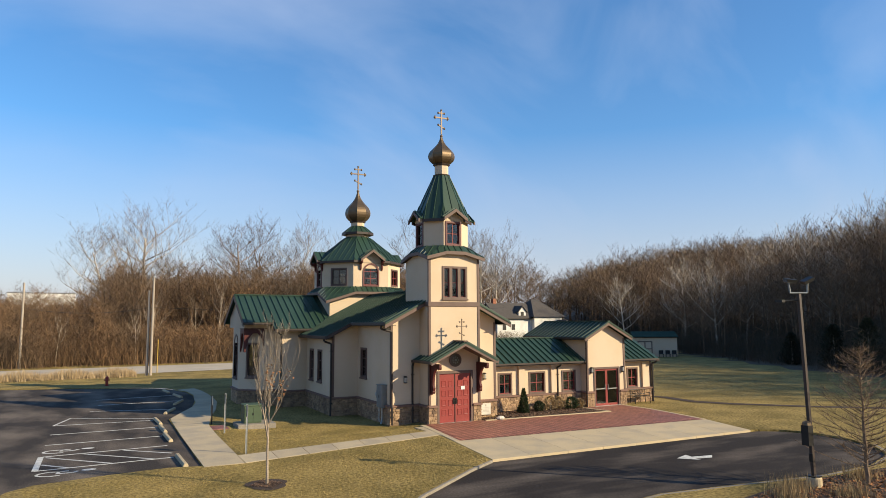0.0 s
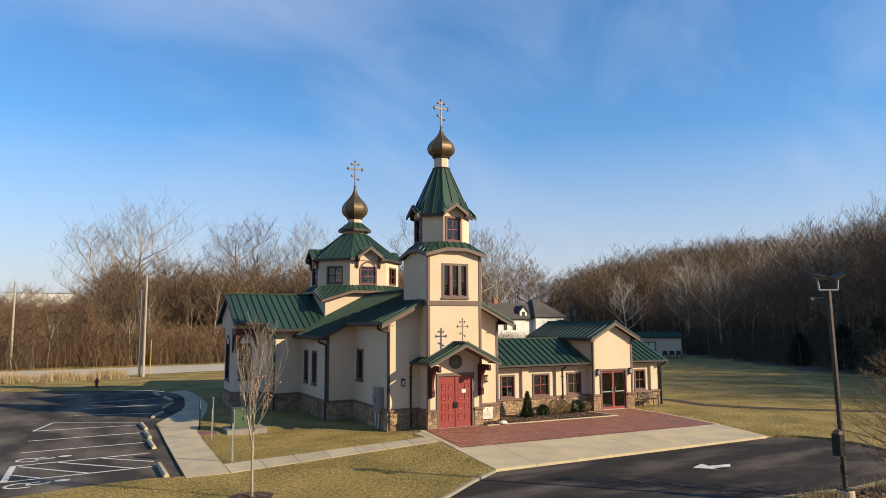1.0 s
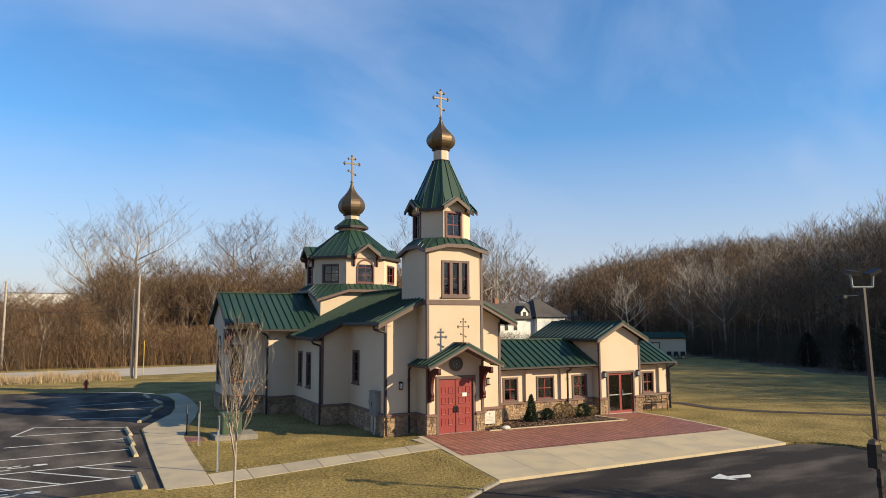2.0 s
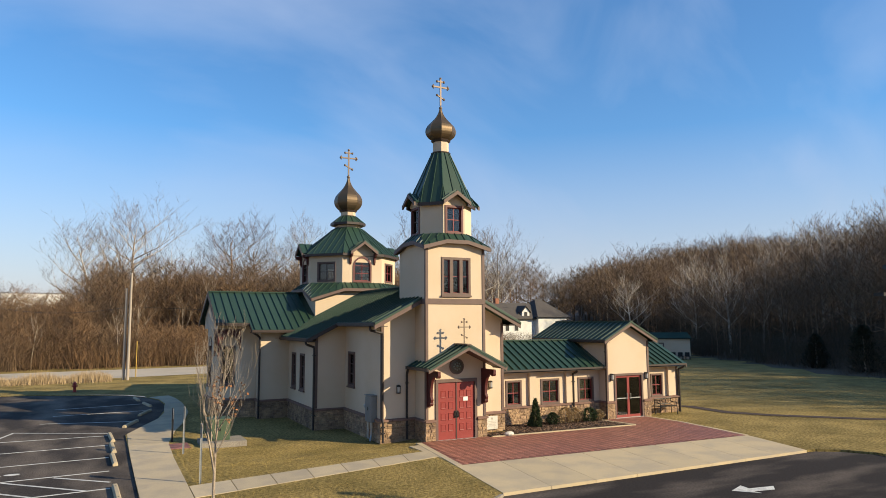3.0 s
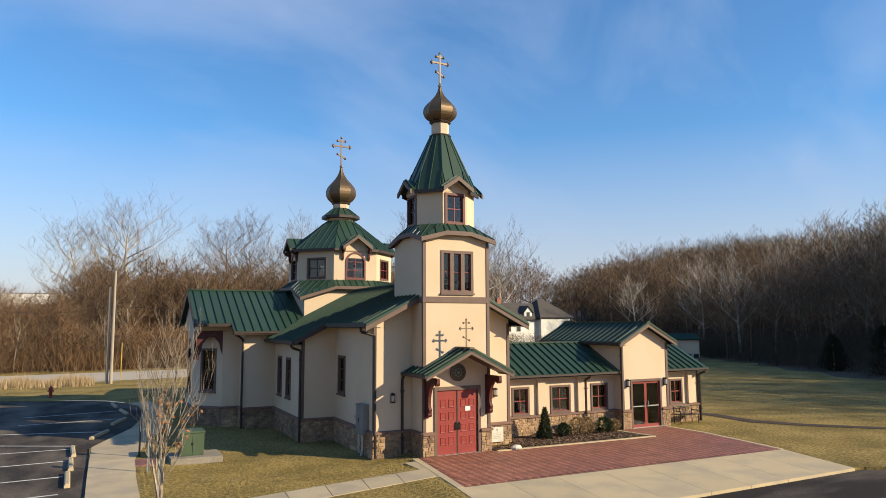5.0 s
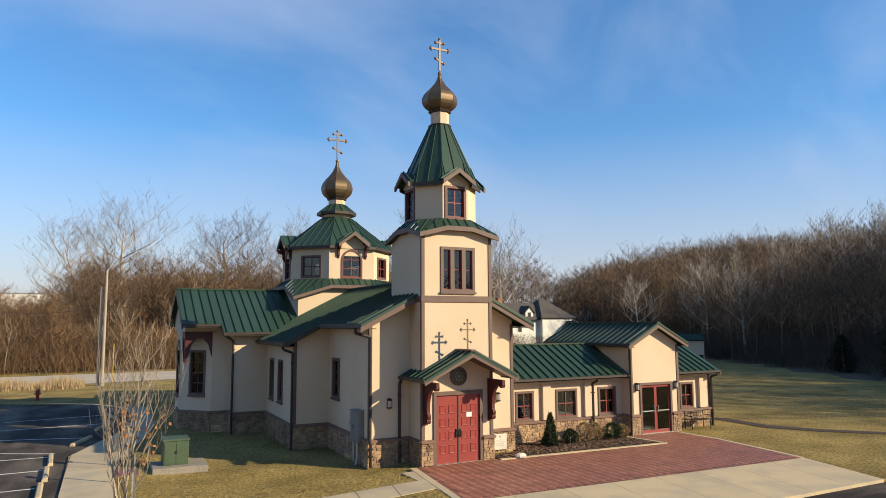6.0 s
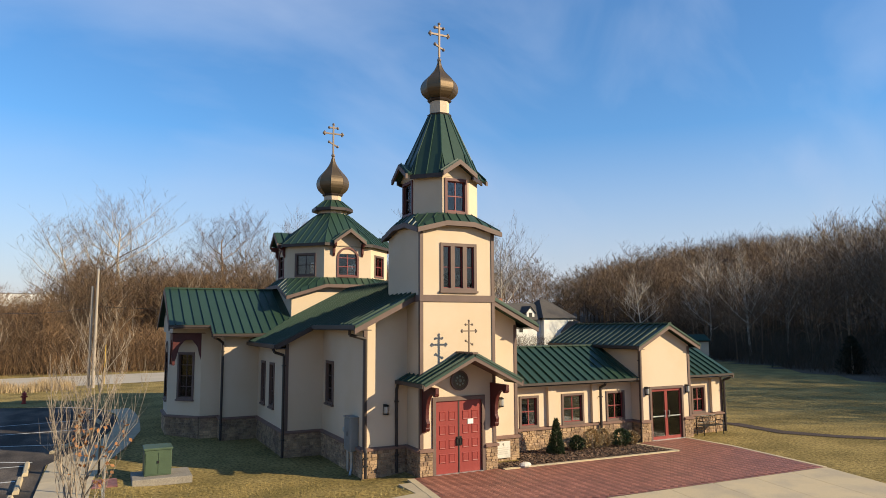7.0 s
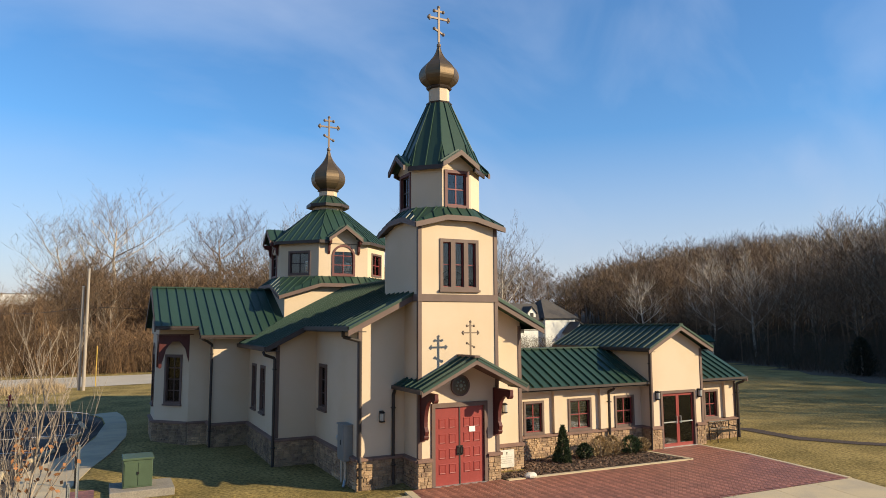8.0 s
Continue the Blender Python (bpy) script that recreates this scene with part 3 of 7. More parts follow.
def cross(parent, cx, cy, z0, z1, arm, thick, m=None, name="cross", label="three-barred metal cross with trefoil ends"):
    """Three-barred cross, the lowest bar slanting."""
    h = z1 - z0
    b = Build()
    b.box((-thick, -thick, 0), (thick, thick, h - thick * 2))
    top, mid, foot = h * 0.86, h * 0.66, h * 0.30
    b.box((-arm, -thick * 0.8, mid - thick), (arm, thick * 0.8, mid + thick))
    b.box((-arm * 0.42, -thick * 0.8, top - thick * 0.9), (arm * 0.42, thick * 0.8, top + thick * 0.9))
    b.prism([(-arm * 0.45, -thick * 0.8, foot + arm * 0.22 + thick), (-arm * 0.45, -thick * 0.8, foot + arm * 0.22 - thick), (arm * 0.45, -thick * 0.8, foot - arm * 0.22 - thick), (arm * 0.45, -thick * 0.8, foot - arm * 0.22 + thick)], (0, thick * 1.6, 0))
    r = thick * 1.9
    for x, z in ((-arm, mid), (arm, mid), (-arm * 0.45, top), (arm * 0.45, top), (0, h - thick), (-arm * 0.45, foot + arm * 0.22), (arm * 0.45, foot - arm * 0.22)):
        b.ball((x, 0, z), r)
        if z == mid:
            b.ball((x * 0.93, 0, z + r), r * 0.7).ball((x * 0.93, 0, z - r), r * 0.7)
    return part(name, b, CROSS, parent, label, m=(m or pose(cx, cy, z0)))


# tower skirt, octagonal belfry, spire and dome
skirt(CX, TY, 1.66, 8.34, 8.64, 1.30, 0.54, 8.97, 0.36)
stage(CX, TY, 1.30, 0.54, 8.80, 10.32, True, ((0.90, 1.28, 8.95, False), None), "belfry_wall")
spire(CX, TY, 1.47, 0.61, 10.36, 0.40, 0.166, 12.88, 0.46, "spire_roof", gap=0.66, peak=10.88)
for k in range(4):
    gablet(CX, TY, 0.68, 1.66, 0.9, 10.41, 10.88, 1.31, k, False)
part("dome_neck", Build().lathe([(0.44, 12.80), (0.44, 12.90), (0.37, 12.92), (0.37, 13.50)], 8, (CX, TY, 0), math.pi / 8), STUCCO, church)
part("dome_collar", Build().lathe([(0.44, 12.86), (0.47, 12.93), (0.40, 12.95)], 8, (CX, TY, 0), math.pi / 8), FASCIA, church)
part("dome_collar", Build().lathe([(0.36, 13.42), (0.44, 13.45), (0.47, 13.50), (0.40, 13.56)], 8, (CX, TY, 0), math.pi / 8), FASCIA, church)
onion(CX, TY, 0.72, 13.54, 14.08, 15.08, "onion_dome", "faceted bronze onion dome on the bell tower")
part("finial", Build().ball((CX, TY, 15.12), 0.085).tube((CX, TY, 15.0), (CX, TY, 15.3), 0.03), CROSS, church)
cross(church, CX, TY, 15.24, 16.60, 0.40, 0.034)

# narthex and nave walls
ZN = lambda x: nave_z(x) - 0.14
NX0, NX1, BX0, BX1, NY = -2.15, 3.97, -3.65, 5.45, 1.12
wall(church, "narthex_wall", (NX0, NY), (T0, NY), 0, 5.0, [], [(0, 5.0), (T0 - NX0, 5.0), (T0 - NX0, ZN(T0)), (0, ZN(NX0))])
wall(church, "narthex_wall", (T1, NY), (NX1, NY), 0, 5.0, [], [(0, 5.0), (NX1 - T1, 5.0), (NX1 - T1, ZN(NX1)), (0, ZN(T1))])
wall(church, "narthex_wall", (NX0, 6.0), (NX0, NY + 0.22), 0, 5.12, [(0.56, 2.04, 1.42, 3.58)])
wall(church, "narthex_wall", (NX1, NY + 0.22), (NX1, 6.0), 0, 5.12)
wall(church, "nave_wall", (BX0, 6.0), (NX0, 6.0), 0, 4.35, [], [(0, 4.35), (1.5, 4.35), (1.5, ZN(NX0)), (0, ZN(BX0))])
wall(church, "nave_wall", (NX1, 6.0), (BX1, 6.0), 0, 4.35, [], [(0, 4.35), (1.5, 4.35), (1.5, ZN(BX1)), (0, ZN(NX1))])
wall(church, "nave_wall", (BX0, 11.3), (BX0, 6.22), 0, 4.4, [(0.86, 1.65, 1.56, 3.40), (2.54, 1.65, 3.30, 3.40)])
wall(church, "nave_wall", (BX1, 6.22), (BX1, 11.3), 0, 4.4)
m = wall_frame((NX0, 6.0), (NX0, NY + 0.22))
window(church, m, 0.50, 1.98, 0.98, 1.66, 2, 3, casing=0.11, sash=SHADESASH)
m = wall_frame((BX0, 11.3), (BX0, 6.22))
window(church, m, 0.80, 1.58, 0.82, 1.88, 1, 3, casing=0.10, sash=SHADESASH)
window(church, m, 2.48, 1.58, 0.88, 1.88, 1, 3, casing=0.10, sash=SHADESASH)

# cross arms: canted ends under a gable
AX, AI = -7.33, -5.2


def arm(flip):
    X = (lambda x: x) if not flip else (lambda x: 2 * CX - x)

    def W(p, q, *rest, **more):
        a, c = (X(p[0]), p[1]), (X(q[0]), q[1])
        return wall(church, "arm_wall", *((a, c) if not flip else (c, a)), *rest, **more)

    W((AI, 11.3), (BX0, 11.3), 0, 4.78)
    W((BX0, 18.4), (AI, 18.4), 0, 4.78)
    W((AI, 12.3), (AI, 11.52), 0, 4.78)
    W((AI, 18.18), (AI, 17.4), 0, 4.78)
    W((-6.05, 12.3), (AI, 12.3), 0, 4.95)
    W((AI, 17.4), (-6.05, 17.4), 0, 4.95)
    hole = [(0.62, 1.70, 1.42, 3.72)] if not flip else []
    W((AX, 13.7), (-6.05, 12.3), 0, 4.70, hole)
    W((-6.05, 17.4), (AX, 16.0), 0, 4.70)
    W((AX, 16.0), (AX, 13.7), 0, 4.70, [(0.6, 1.55, 1.7, 3.75)] if not flip else [])
    rise = 0.12
    g = Build().prism([(X(AX), 12.3, 4.70), (X(AX), 17.4, 4.70), (X(AX), 17.4, RIDGE - PITCH * 2.5 - rise), (X(AX), CY, RIDGE - rise), (X(AX), 12.3, RIDGE - PITCH * 2.55 - rise)], (0.2 if not flip else -0.2, 0, 0))
    part("gable_wall", g, STUCCO, church)
    for ya in (12.3, 17.2):
        part("upper_wall", Build().box((min(X(AX + 0.2), X(-6.05)), ya, 4.70), (max(X(AX + 0.2), X(-6.05)), ya + 0.2, 5.40)), STUCCO, church)
    # roof slopes
    z = lambda y: RIDGE - PITCH * abs(y - CY)
    E0, E1, VX = 11.32, 10.56, CX - (CY - 10.56)
    for pts in ([(-7.55, E0), (-5.82, E0), (-5.82, CY), (-7.55, CY)], [(-5.82, E1), (VX, E1), (CX, CY), (-5.82, CY)]):
        slope(church, [(X(x), y, z(y)) for x, y in pts], 0.41, 0.12, 0.07)
        slope(church, [(X(x), 2 * CY - y, z(y)) for x, y in pts], 0.41, 0.12, 0.07)
    for s in (1, -1):
        Y = lambda y: CY + s * (y - CY)
        part("fascia", Build().beam((X(-7.55), Y(E0), z(E0) - 0.01), (X(-5.82), Y(E0), z(E0) - 0.01), 0.09, 0.10), FASCIA, church)
        part("fascia", Build().beam((X(-5.82), Y(E1), z(E1) - 0.01), (X(VX), Y(E1), z(E1) - 0.01), 0.09, 0.10), FASCIA, church)
        part("fascia", Build().beam((X(-5.82), Y(E0), z(E0) - 0.01), (X(-5.82), Y(E1), z(E1) - 0.01), 0.05, 0.16), FASCIA, church)
        part("fascia", Build().beam((X(-7.57), Y(E0), z(E0) - 0.01), (X(-7.57), CY, RIDGE - 0.01), 0.05, 0.24), FASCIA, church)
    part("ridge_cap", Build().beam((X(-7.55), CY, RIDGE + 0.05), (CX, CY, RIDGE + 0.05), 0.22, 0.07), GREEN, church)
    so = Build()
    so.box((min(X(-7.53), X(-5.82)), E0, z(E0) - 0.16), (max(X(-7.53), X(-5.82)), 12.3, z(E0) - 0.13)).box((min(X(-5.8), X(VX)), E1, z(E1) - 0.16), (max(X(-5.8), X(VX)), 11.3, z(E1) - 0.13))
    part("soffit", so, FASCIA, church)


arm(False)
arm(True)
m = wall_frame((AX, 13.7), (-6.05, 12.3))
window(church, m, 0.54, 1.62, 0.97, 2.18, 2, 4, casing=0.10, sash=SHADESASH)
m = wall_frame((AX, 16.0), (AX, 13.7))
window(church, m, 0.5, 1.5, 1.3, 2.8, 2, 4, casing=0.10, sash=SHADESASH, arch=True)


def corner_arch(m, name="corner_bracket"):
    """Carved arch under the overhanging corner of the arm's roof."""
    L = 1.4
    pts = [(0, 4.66), (0, 3.25), (0.10, 3.22), (0.13, 3.42), (0.20, 3.62), (0.30, 4.05), (0.42, 4.22), (0.55, 4.38), (0.85, 4.38), (0.98, 4.22), (1.10, 4.05), (1.18, 3.70), (1.26, 3.45), (1.30, 3.25), (L, 3.28), (L, 4.66)]
    b = Build().prism([(u, 0.02, z) for u, z in pts], (0, 0.12, 0), m)
    beam = Build().box((-0.02, -0.02, 4.665), (L + 0.02, 0.16, 4.70), m)
    part("bracket_beam", beam, BRACKET, church)
    part(name, b, BRACKET, church, "oxblood timber arch under the roof corner")


corner_arch(wall_frame((AX, 12.3), (-6.05, 12.3)))
corner_arch(wall_frame((AX, 13.7), (AX, 12.3)))

# nave roof
for flip in (False, True):
    X = (lambda x: x) if not flip else (lambda x: 2 * CX - x)
    for x0, x1, y0, y1 in ((-2.70, CX, 0.42, 5.6), (-4.15, CX, 5.6, 10.56)):
        slope(church, [(X(x0), y0, nave_z(x0)), (X(x1), y0, RIDGE), (X(x1), y1, RIDGE), (X(x0), y1, nave_z(x0))], 0.41, 0.12, 0.05)
    vx = CX - (CY - 10.56)
    slope(church, [(X(vx), 10.56, nave_z(vx)), (X(CX), 10.56, RIDGE), (X(CX), CY, RIDGE)], 0.41, 0.12, 0.05)
    slope(church, [(X(-4.15), 10.56, nave_z(-4.15)), (X(vx), 10.56, nave_z(vx)), (X(vx + 0.7), 11.26, nave_z(vx + 0.7)), (X(-4.15), 11.26, nave_z(-4.15))], 0.41, 0.10, 0.05)
    part("gutter", Build().beam((X(-2.72), 0.42, nave_z(-2.7)), (X(-2.72), 5.6, nave_z(-2.7)), 0.11, 0.14), FASCIA, church)
    part("gutter", Build().beam((X(-4.17), 5.6, nave_z(-4.15)), (X(-4.17), 11.26, nave_z(-4.15)), 0.11, 0.14), FASCIA, church)
    part("gutter", Build().beam((X(-4.15), 5.58, nave_z(-4.15)), (X(-2.7), 5.58, nave_z(-2.7)), 0.05, 0.2), FASCIA, church)
    r = Build()
    r.beam((X(-2.75), 0.40, nave_z(-2.75) + 0.02), (X(T0 if not flip else 2 * CX - T1), 0.40, nave_z(T0) + 0.02), 0.06, 0.10)
    part("rake_flashing", r, GREEN, church)
    r = Build()
    r.beam((X(-2.75), 0.43, nave_z(-2.75) - 0.07), (X(T0), 0.43, nave_z(T0) - 0.07), 0.05, 0.20)
    part("bargeboard", r, TRIM, church)
    s = Build()
    s.prism([(X(-2.7), 0.44, nave_z(-2.7) - 0.15), (X(NX0), 0.44, nave_z(-2.7) - 0.15), (X(NX0), 5.6, nave_z(-2.7) - 0.15), (X(-2.7), 5.6, nave_z(-2.7) - 0.15)], (0, 0, -0.03))
    s.prism([(X(-4.15), 5.6, nave_z(-4.15) - 0.15), (X(BX0), 5.6, nave_z(-4.15) - 0.15), (X(BX0), 11.26, nave_z(-4.15) - 0.15), (X(-4.15), 11.26, nave_z(-4.15) - 0.15)], (0, 0, -0.03))
    part("soffit", s, FASCIA, church)
part("ridge_cap", Build().beam((CX, 2.9, RIDGE + 0.05), (CX, CY, RIDGE + 0.05), 0.22, 0.07), GREEN, church)

# chancel behind the crossing
for p, q in (((BX0, 25.0), (BX0, 18.4)), ((BX1, 18.4), (BX1, 25.0))):
    wall(church, "chancel_wall", p, q, 0, 4.4)
wall(church, "chancel_wall", (BX1, 25.0), (BX0, 25.0), 0, 4.4, [], [(0, 4.4), (9.1, 4.4), (4.55, 6.7)])
for s in (-1, 1):
    slope(church, [(CX + s * 5.05, CY, nave_z(CX + 5.05)), (CX, CY, RIDGE), (CX, 25.4, RIDGE), (CX + s * 5.05, 25.4, nave_z(CX + 5.05))], 0.41, 0.12, 0.05)

# drum over the crossing
for k in range(4):
    m4 = Matrix.Translation((CX, CY, 0)) @ pose(0, 0, 0, 0, 0, 90 * k)
    p, q = m4 @ Vector((-2.9 + (0.22 if k % 2 else 0), -2.9, 0)), m4 @ Vector((2.9 - (0.22 if k % 2 else 0), -2.9, 0))
    L = (q - p).length
    wall(church, "drum_base_wall", p, q, 4.6, 6.38, [], [(0, 6.38), (L, 6.38), (L / 2 + 1.3, 6.94), (L / 2 - 1.3, 6.94)])
skirt(CX, CY, 3.24, 6.44, 7.06, 2.75, 1.25, 7.42, 0.36)
stage(CX, CY, 2.75, 1.25, 7.25, 9.12, False, ((1.18, 1.56, 7.44, True), (1.20, 1.20, 7.48, False)), "drum_wall")
spire(CX, CY, 3.0, 1.30, 9.16, 0.80, 0.34, 11.05, 0.40, "drum_roof", gap=0.84, peak=9.92)
for k in range(4):
    gablet(CX, CY, 0.86, 3.18, 1.9, 9.28, 9.92, 2.76, k, True)
part("lantern_ring", Build().lathe([(0.80, 10.98), (0.80, 11.26), (0.7, 11.3)], 8, (CX, CY, 0), math.pi / 8), STUCCO, church)
spire(CX, CY, 1.02, 0.42, 11.36, 0.48, 0.20, 11.83, 0.5, "lantern_roof")
part("dome_neck", Build().lathe([(0.47, 11.77), (0.47, 12.18)], 8, (CX, CY, 0), math.pi / 8), STUCCO, church)
part("dome_collar", Build().lathe([(0.46, 12.10), (0.54, 12.13), (0.57, 12.18), (0.50, 12.25)], 8, (CX, CY, 0), math.pi / 8), FASCIA, church)
part("dome_collar", Build().lathe([(0.46, 11.80), (0.52, 11.84), (0.46, 11.88)], 8, (CX, CY, 0), math.pi / 8), FASCIA, church)
onion(CX, CY, 0.90, 12.22, 12.90, 14.38, "onion_dome", "faceted bronze onion dome over the drum")
part("finial", Build().ball((CX, CY, 14.44), 0.11).tube((CX, CY, 14.25), (CX, CY, 14.68), 0.04), CROSS, church)
cross(church, CX, CY, 14.58, 16.27, 0.54, 0.042)

# porch over the main door
PZ, PE = 4.06, 3.12
for s in (-1, 1):
    slope(church, [(CX, -1.18, PZ), (CX + s * 1.86, -1.18, PE), (CX + s * 1.86, -0.002, PE), (CX, -0.002, PZ)], 0.36, 0.07, -1.18, "porch_roof")
    part("porch_bargeboard", Build().prism([(CX, -1.17, PZ - 0.03), (CX + s * 1.88, -1.17, PE - 0.03), (CX + s * 1.88, -1.17, PE - 0.20), (CX, -1.17, PZ - 0.22)], (0, 0.05, 0)), TRIM, church)
    part("porch_gutter", Build().beam((CX + s * 1.88, -1.16, PE), (CX + s * 1.88, NY - 0.01 if s < 0 else 0.0, PE), 0.10, 0.12), FASCIA, church)
slope(church, [(CX - 1.86, 0, PE), (T0 - 0.002, 0, PE + 0.21), (T0 - 0.002, NY - 0.002, PE + 0.21), (CX - 1.86, NY - 0.002, PE)], 0.36, 0.07, -1.18, "porch_roof")
part("porch_ridge_cap", Build().beam((CX, -1.2, PZ + 0.05), (CX, 0, PZ + 0.05), 0.2, 0.06), TRIM, church)
part("porch_ceiling", Build().prism([(CX, -1.12, PZ - 0.12), (CX + 1.7, -1.12, PE - 0.02), (CX, -1.12, PZ - 0.16), (CX - 1.7, -1.12, PE - 0.02)], (0, 1.11, 0)), TRIM, church)


def porch_bracket(x):
    arm_pts = [(0, 2.98), (-1.05, 2.98), (-1.05, 2.80), (-0.90, 2.70), (-0.78, 2.78), (-0.66, 2.75), (-0.54, 2.68), (-0.44, 2.57), (-0.36, 2.42), (-0.31, 2.25), (-0.29, 2.05), (-0.29, 1.92), (-0.38, 1.78), (-0.32, 1.60), (-0.14, 1.50), (0, 1.50)]
    b = Build().prism([(x - 0.06, y, z) for y, z in arm_pts], (0.12, 0, 0))
    ob = part("porch_bracket", b, BRACKET, church, "carved oxblood timber bracket under the porch")
    part("scroll", Build().tube((x - 0.075, -0.93, 2.80), (x + 0.075, -0.93, 2.80), 0.105, n=14), BRACKET, ob)
    part("scroll", Build().tube((x - 0.075, -0.22, 1.62), (x + 0.075, -0.22, 1.62), 0.12, n=14), BRACKET, ob)
    part("back_board", Build().box((x - 0.085, -0.05, 1.44), (x + 0.085, -0.005, 2.99)), BRACKET, ob)


porch_bracket(T0 + 0.12)
porch_bracket(T1 - 0.12)
cross(church, CX, -0.76, PZ + 0.04, 5.18, 0.28, 0.022, name="porch_cross")
med = part("medallion", Build().lathe([(0.30, -0.03), (0.30, 0.03), (0.24, 0.04), (0.10, 0.07)], 28), BRONZE, church, "round dark bronze relief medallion", m=pose(CX, -0.03, 3.11, 90, 0, 0))
part("medallion_ring", Build().lathe([(0.34, -0.02), (0.34, 0.05), (0.29, 0.05), (0.29, -0.02)], 28), TRIM, med)
relief = Build().ball((0, 0, 0.06), 0.07, 10, 0.5)
for i in range(8):
    relief.ball((0.145 * math.cos(i * math.pi / 4), 0.145 * math.sin(i * math.pi / 4), 0.05), 0.045, 6, 0.5)
part("relief", relief, VERDIGRIS, med, "pale verdigris relief")

# main door
b = Build()
b.box((-0.12, -0.05, 0.0), (0.0, 0.12, 2.58)).box((1.79, -0.05, 0.0), (1.91, 0.12, 2.58)).box((0.0, -0.05, 2.44), (1.79, 0.12, 2.58))
door = part("main_door", b, TRIM, church, "double red panelled entrance door, closed")
for k in range(2):
    x0 = 0.012 + k * 0.892
    leaf = part("door_leaf", Build().box((x0, 0.02, 0.02), (x0 + 0.875, 0.07, 2.43)), RED, door)
    for i in range(2):
        for j in range(4):
            ux, uz = x0 + 0.13 + i * 0.36, 0.36 + j * 0.47
            p = Build().add([(ux, 0.019, uz), (ux + 0.26, 0.019, uz), (ux + 0.26, 0.019, uz + 0.32), (ux, 0.019, uz + 0.32),
                   (ux + 0.025, 0.000, uz + 0.025), (ux + 0.235, 0.000, uz + 0.025), (ux + 0.235, 0.000, uz + 0.295), (ux + 0.025, 0.000, uz + 0.295),
                   (ux + 0.045, 0.010, uz + 0.045), (ux + 0.215, 0.010, uz + 0.045), (ux + 0.215, 0.010, uz + 0.275), (ux + 0.045, 0.010, uz + 0.275)],
                  [(0, 1, 5, 4), (1, 2, 6, 5), (2, 3, 7, 6), (3, 0, 4, 7), (4, 5, 9, 8), (5, 6, 10, 9), (6, 7, 11, 10), (7, 4, 8, 11), (8, 9, 10, 11)])
            part("door_panel", p, RED, door)
    hx = 0.83 if k == 0 else 0.96
    part("handle", Build().box((hx - 0.035, -0.01, 0.92), (hx + 0.035, 0.02, 1.22)).tube((hx, -0.07, 0.96), (hx, -0.07, 1.18), 0.016).tube((hx, -0.07, 0.97), (hx, 0, 0.97), 0.012).tube((hx, -0.07, 1.17), (hx, 0, 1.17), 0.012), BLACK, door, "black pull handle")
part("astragal", Build().box((0.875, 0.0, 0.02), (0.915, 0.03, 2.43)), FASCIA, door)
part("threshold", Build().box((-0.1, -0.12, 0.0), (1.89, 0.1, 0.025)), STEEL, door)
part("notice", Build().box((1.24, 0.004, 1.62), (1.46, 0.018, 1.79)), WHITE, door, "white paper notice taped to the door")

# low wing
WZ, WY, WE = 4.03, 4.35, 2.70
lights = ((4.80, 5.72), (6.87, 8.00), (9.19, 10.20), (14.17, 15.05))
wall(church, "wing_wall", (NX1, 2.24), (10.6, 2.24), 0, 2.62, [(a - NX1 + 0.08, 0.99, c - NX1 - 0.08, 2.08) for a, c in lights[:3]])
wall(church, "wing_wall", (13.5, 2.24), (16.15, 2.24), 0, 2.62, [(lights[3][0] - 13.5 + 0.08, 0.99, lights[3][1] - 13.5 - 0.08, 2.08)])
wall(church, "wing_wall", (16.15, 2.46), (16.15, 6.46), 0, 2.62, [], [(0, 2.62), (4.0, 2.62), (1.9, 3.85)])
wall(church, "wing_wall", (16.15, 6.46), (NX1, 6.46), 0, 2.62)
m = wall_frame((0, 2.24), (10, 2.24))
for a, c in lights:
    w = window(church, m, a, 0.91, c - a, 1.25, 2, 2, casing=0.09)
    s = Build()
    for j in range(12):
        z = 1.02 + j * 0.09
        s.prism([(a + 0.12, 2.345, z), (a + 0.12, 2.375, z + 0.032), (a + 0.12, 2.378, z + 0.030), (a + 0.12, 2.348, z - 0.002)], (c - a - 0.24, 0, 0))
    part("blind", s, BLIND, w, "closed horizontal blind behind the glass")
for x0, x1 in ((6.12, 6.52), (8.36, 8.62), (15.35, 15.62)):
    part("pilaster", Build().box((x0, 2.10, 0.92), (x1, 2.24, 2.5)), STUCCO, church)
for xa, xb in ((NX1, 10.6), (13.5, 16.36)):
    slope(church, [(xa, 1.72, WE), (xb, 1.72, WE), (xb, WY, WZ), (xa, WY, WZ)], 0.41, 0.1, 0.02)
    part("gutter", Build().beam((xa, 1.70, WE), (xb, 1.70, WE), 0.10, 0.09), FASCIA, church)
    part("soffit", Build().box((xa, 1.74, WE - 0.16), (xb, 2.24, WE - 0.13)), FASCIA, church)
slope(church, [(NX1, WY, WZ), (16.36, WY, WZ), (16.36, 6.98, WE), (NX1, 6.98, WE)], 0.41, 0.1, 0.02)
part("ridge_cap", Build().beam((NX1, WY, WZ + 0.05), (10.6, WY, WZ + 0.05), 0.2, 0.07), GREEN, church)
part("ridge_cap", Build().beam((13.5, WY, WZ + 0.05), (16.36, WY, WZ + 0.05), 0.2, 0.07), GREEN, church)
for s in (1, -1):
    part("bargeboard", Build().beam((16.38, WY - s * 2.63, WE - 0.02), (16.38, WY, WZ - 0.02), 0.05, 0.2), TRIM, church)

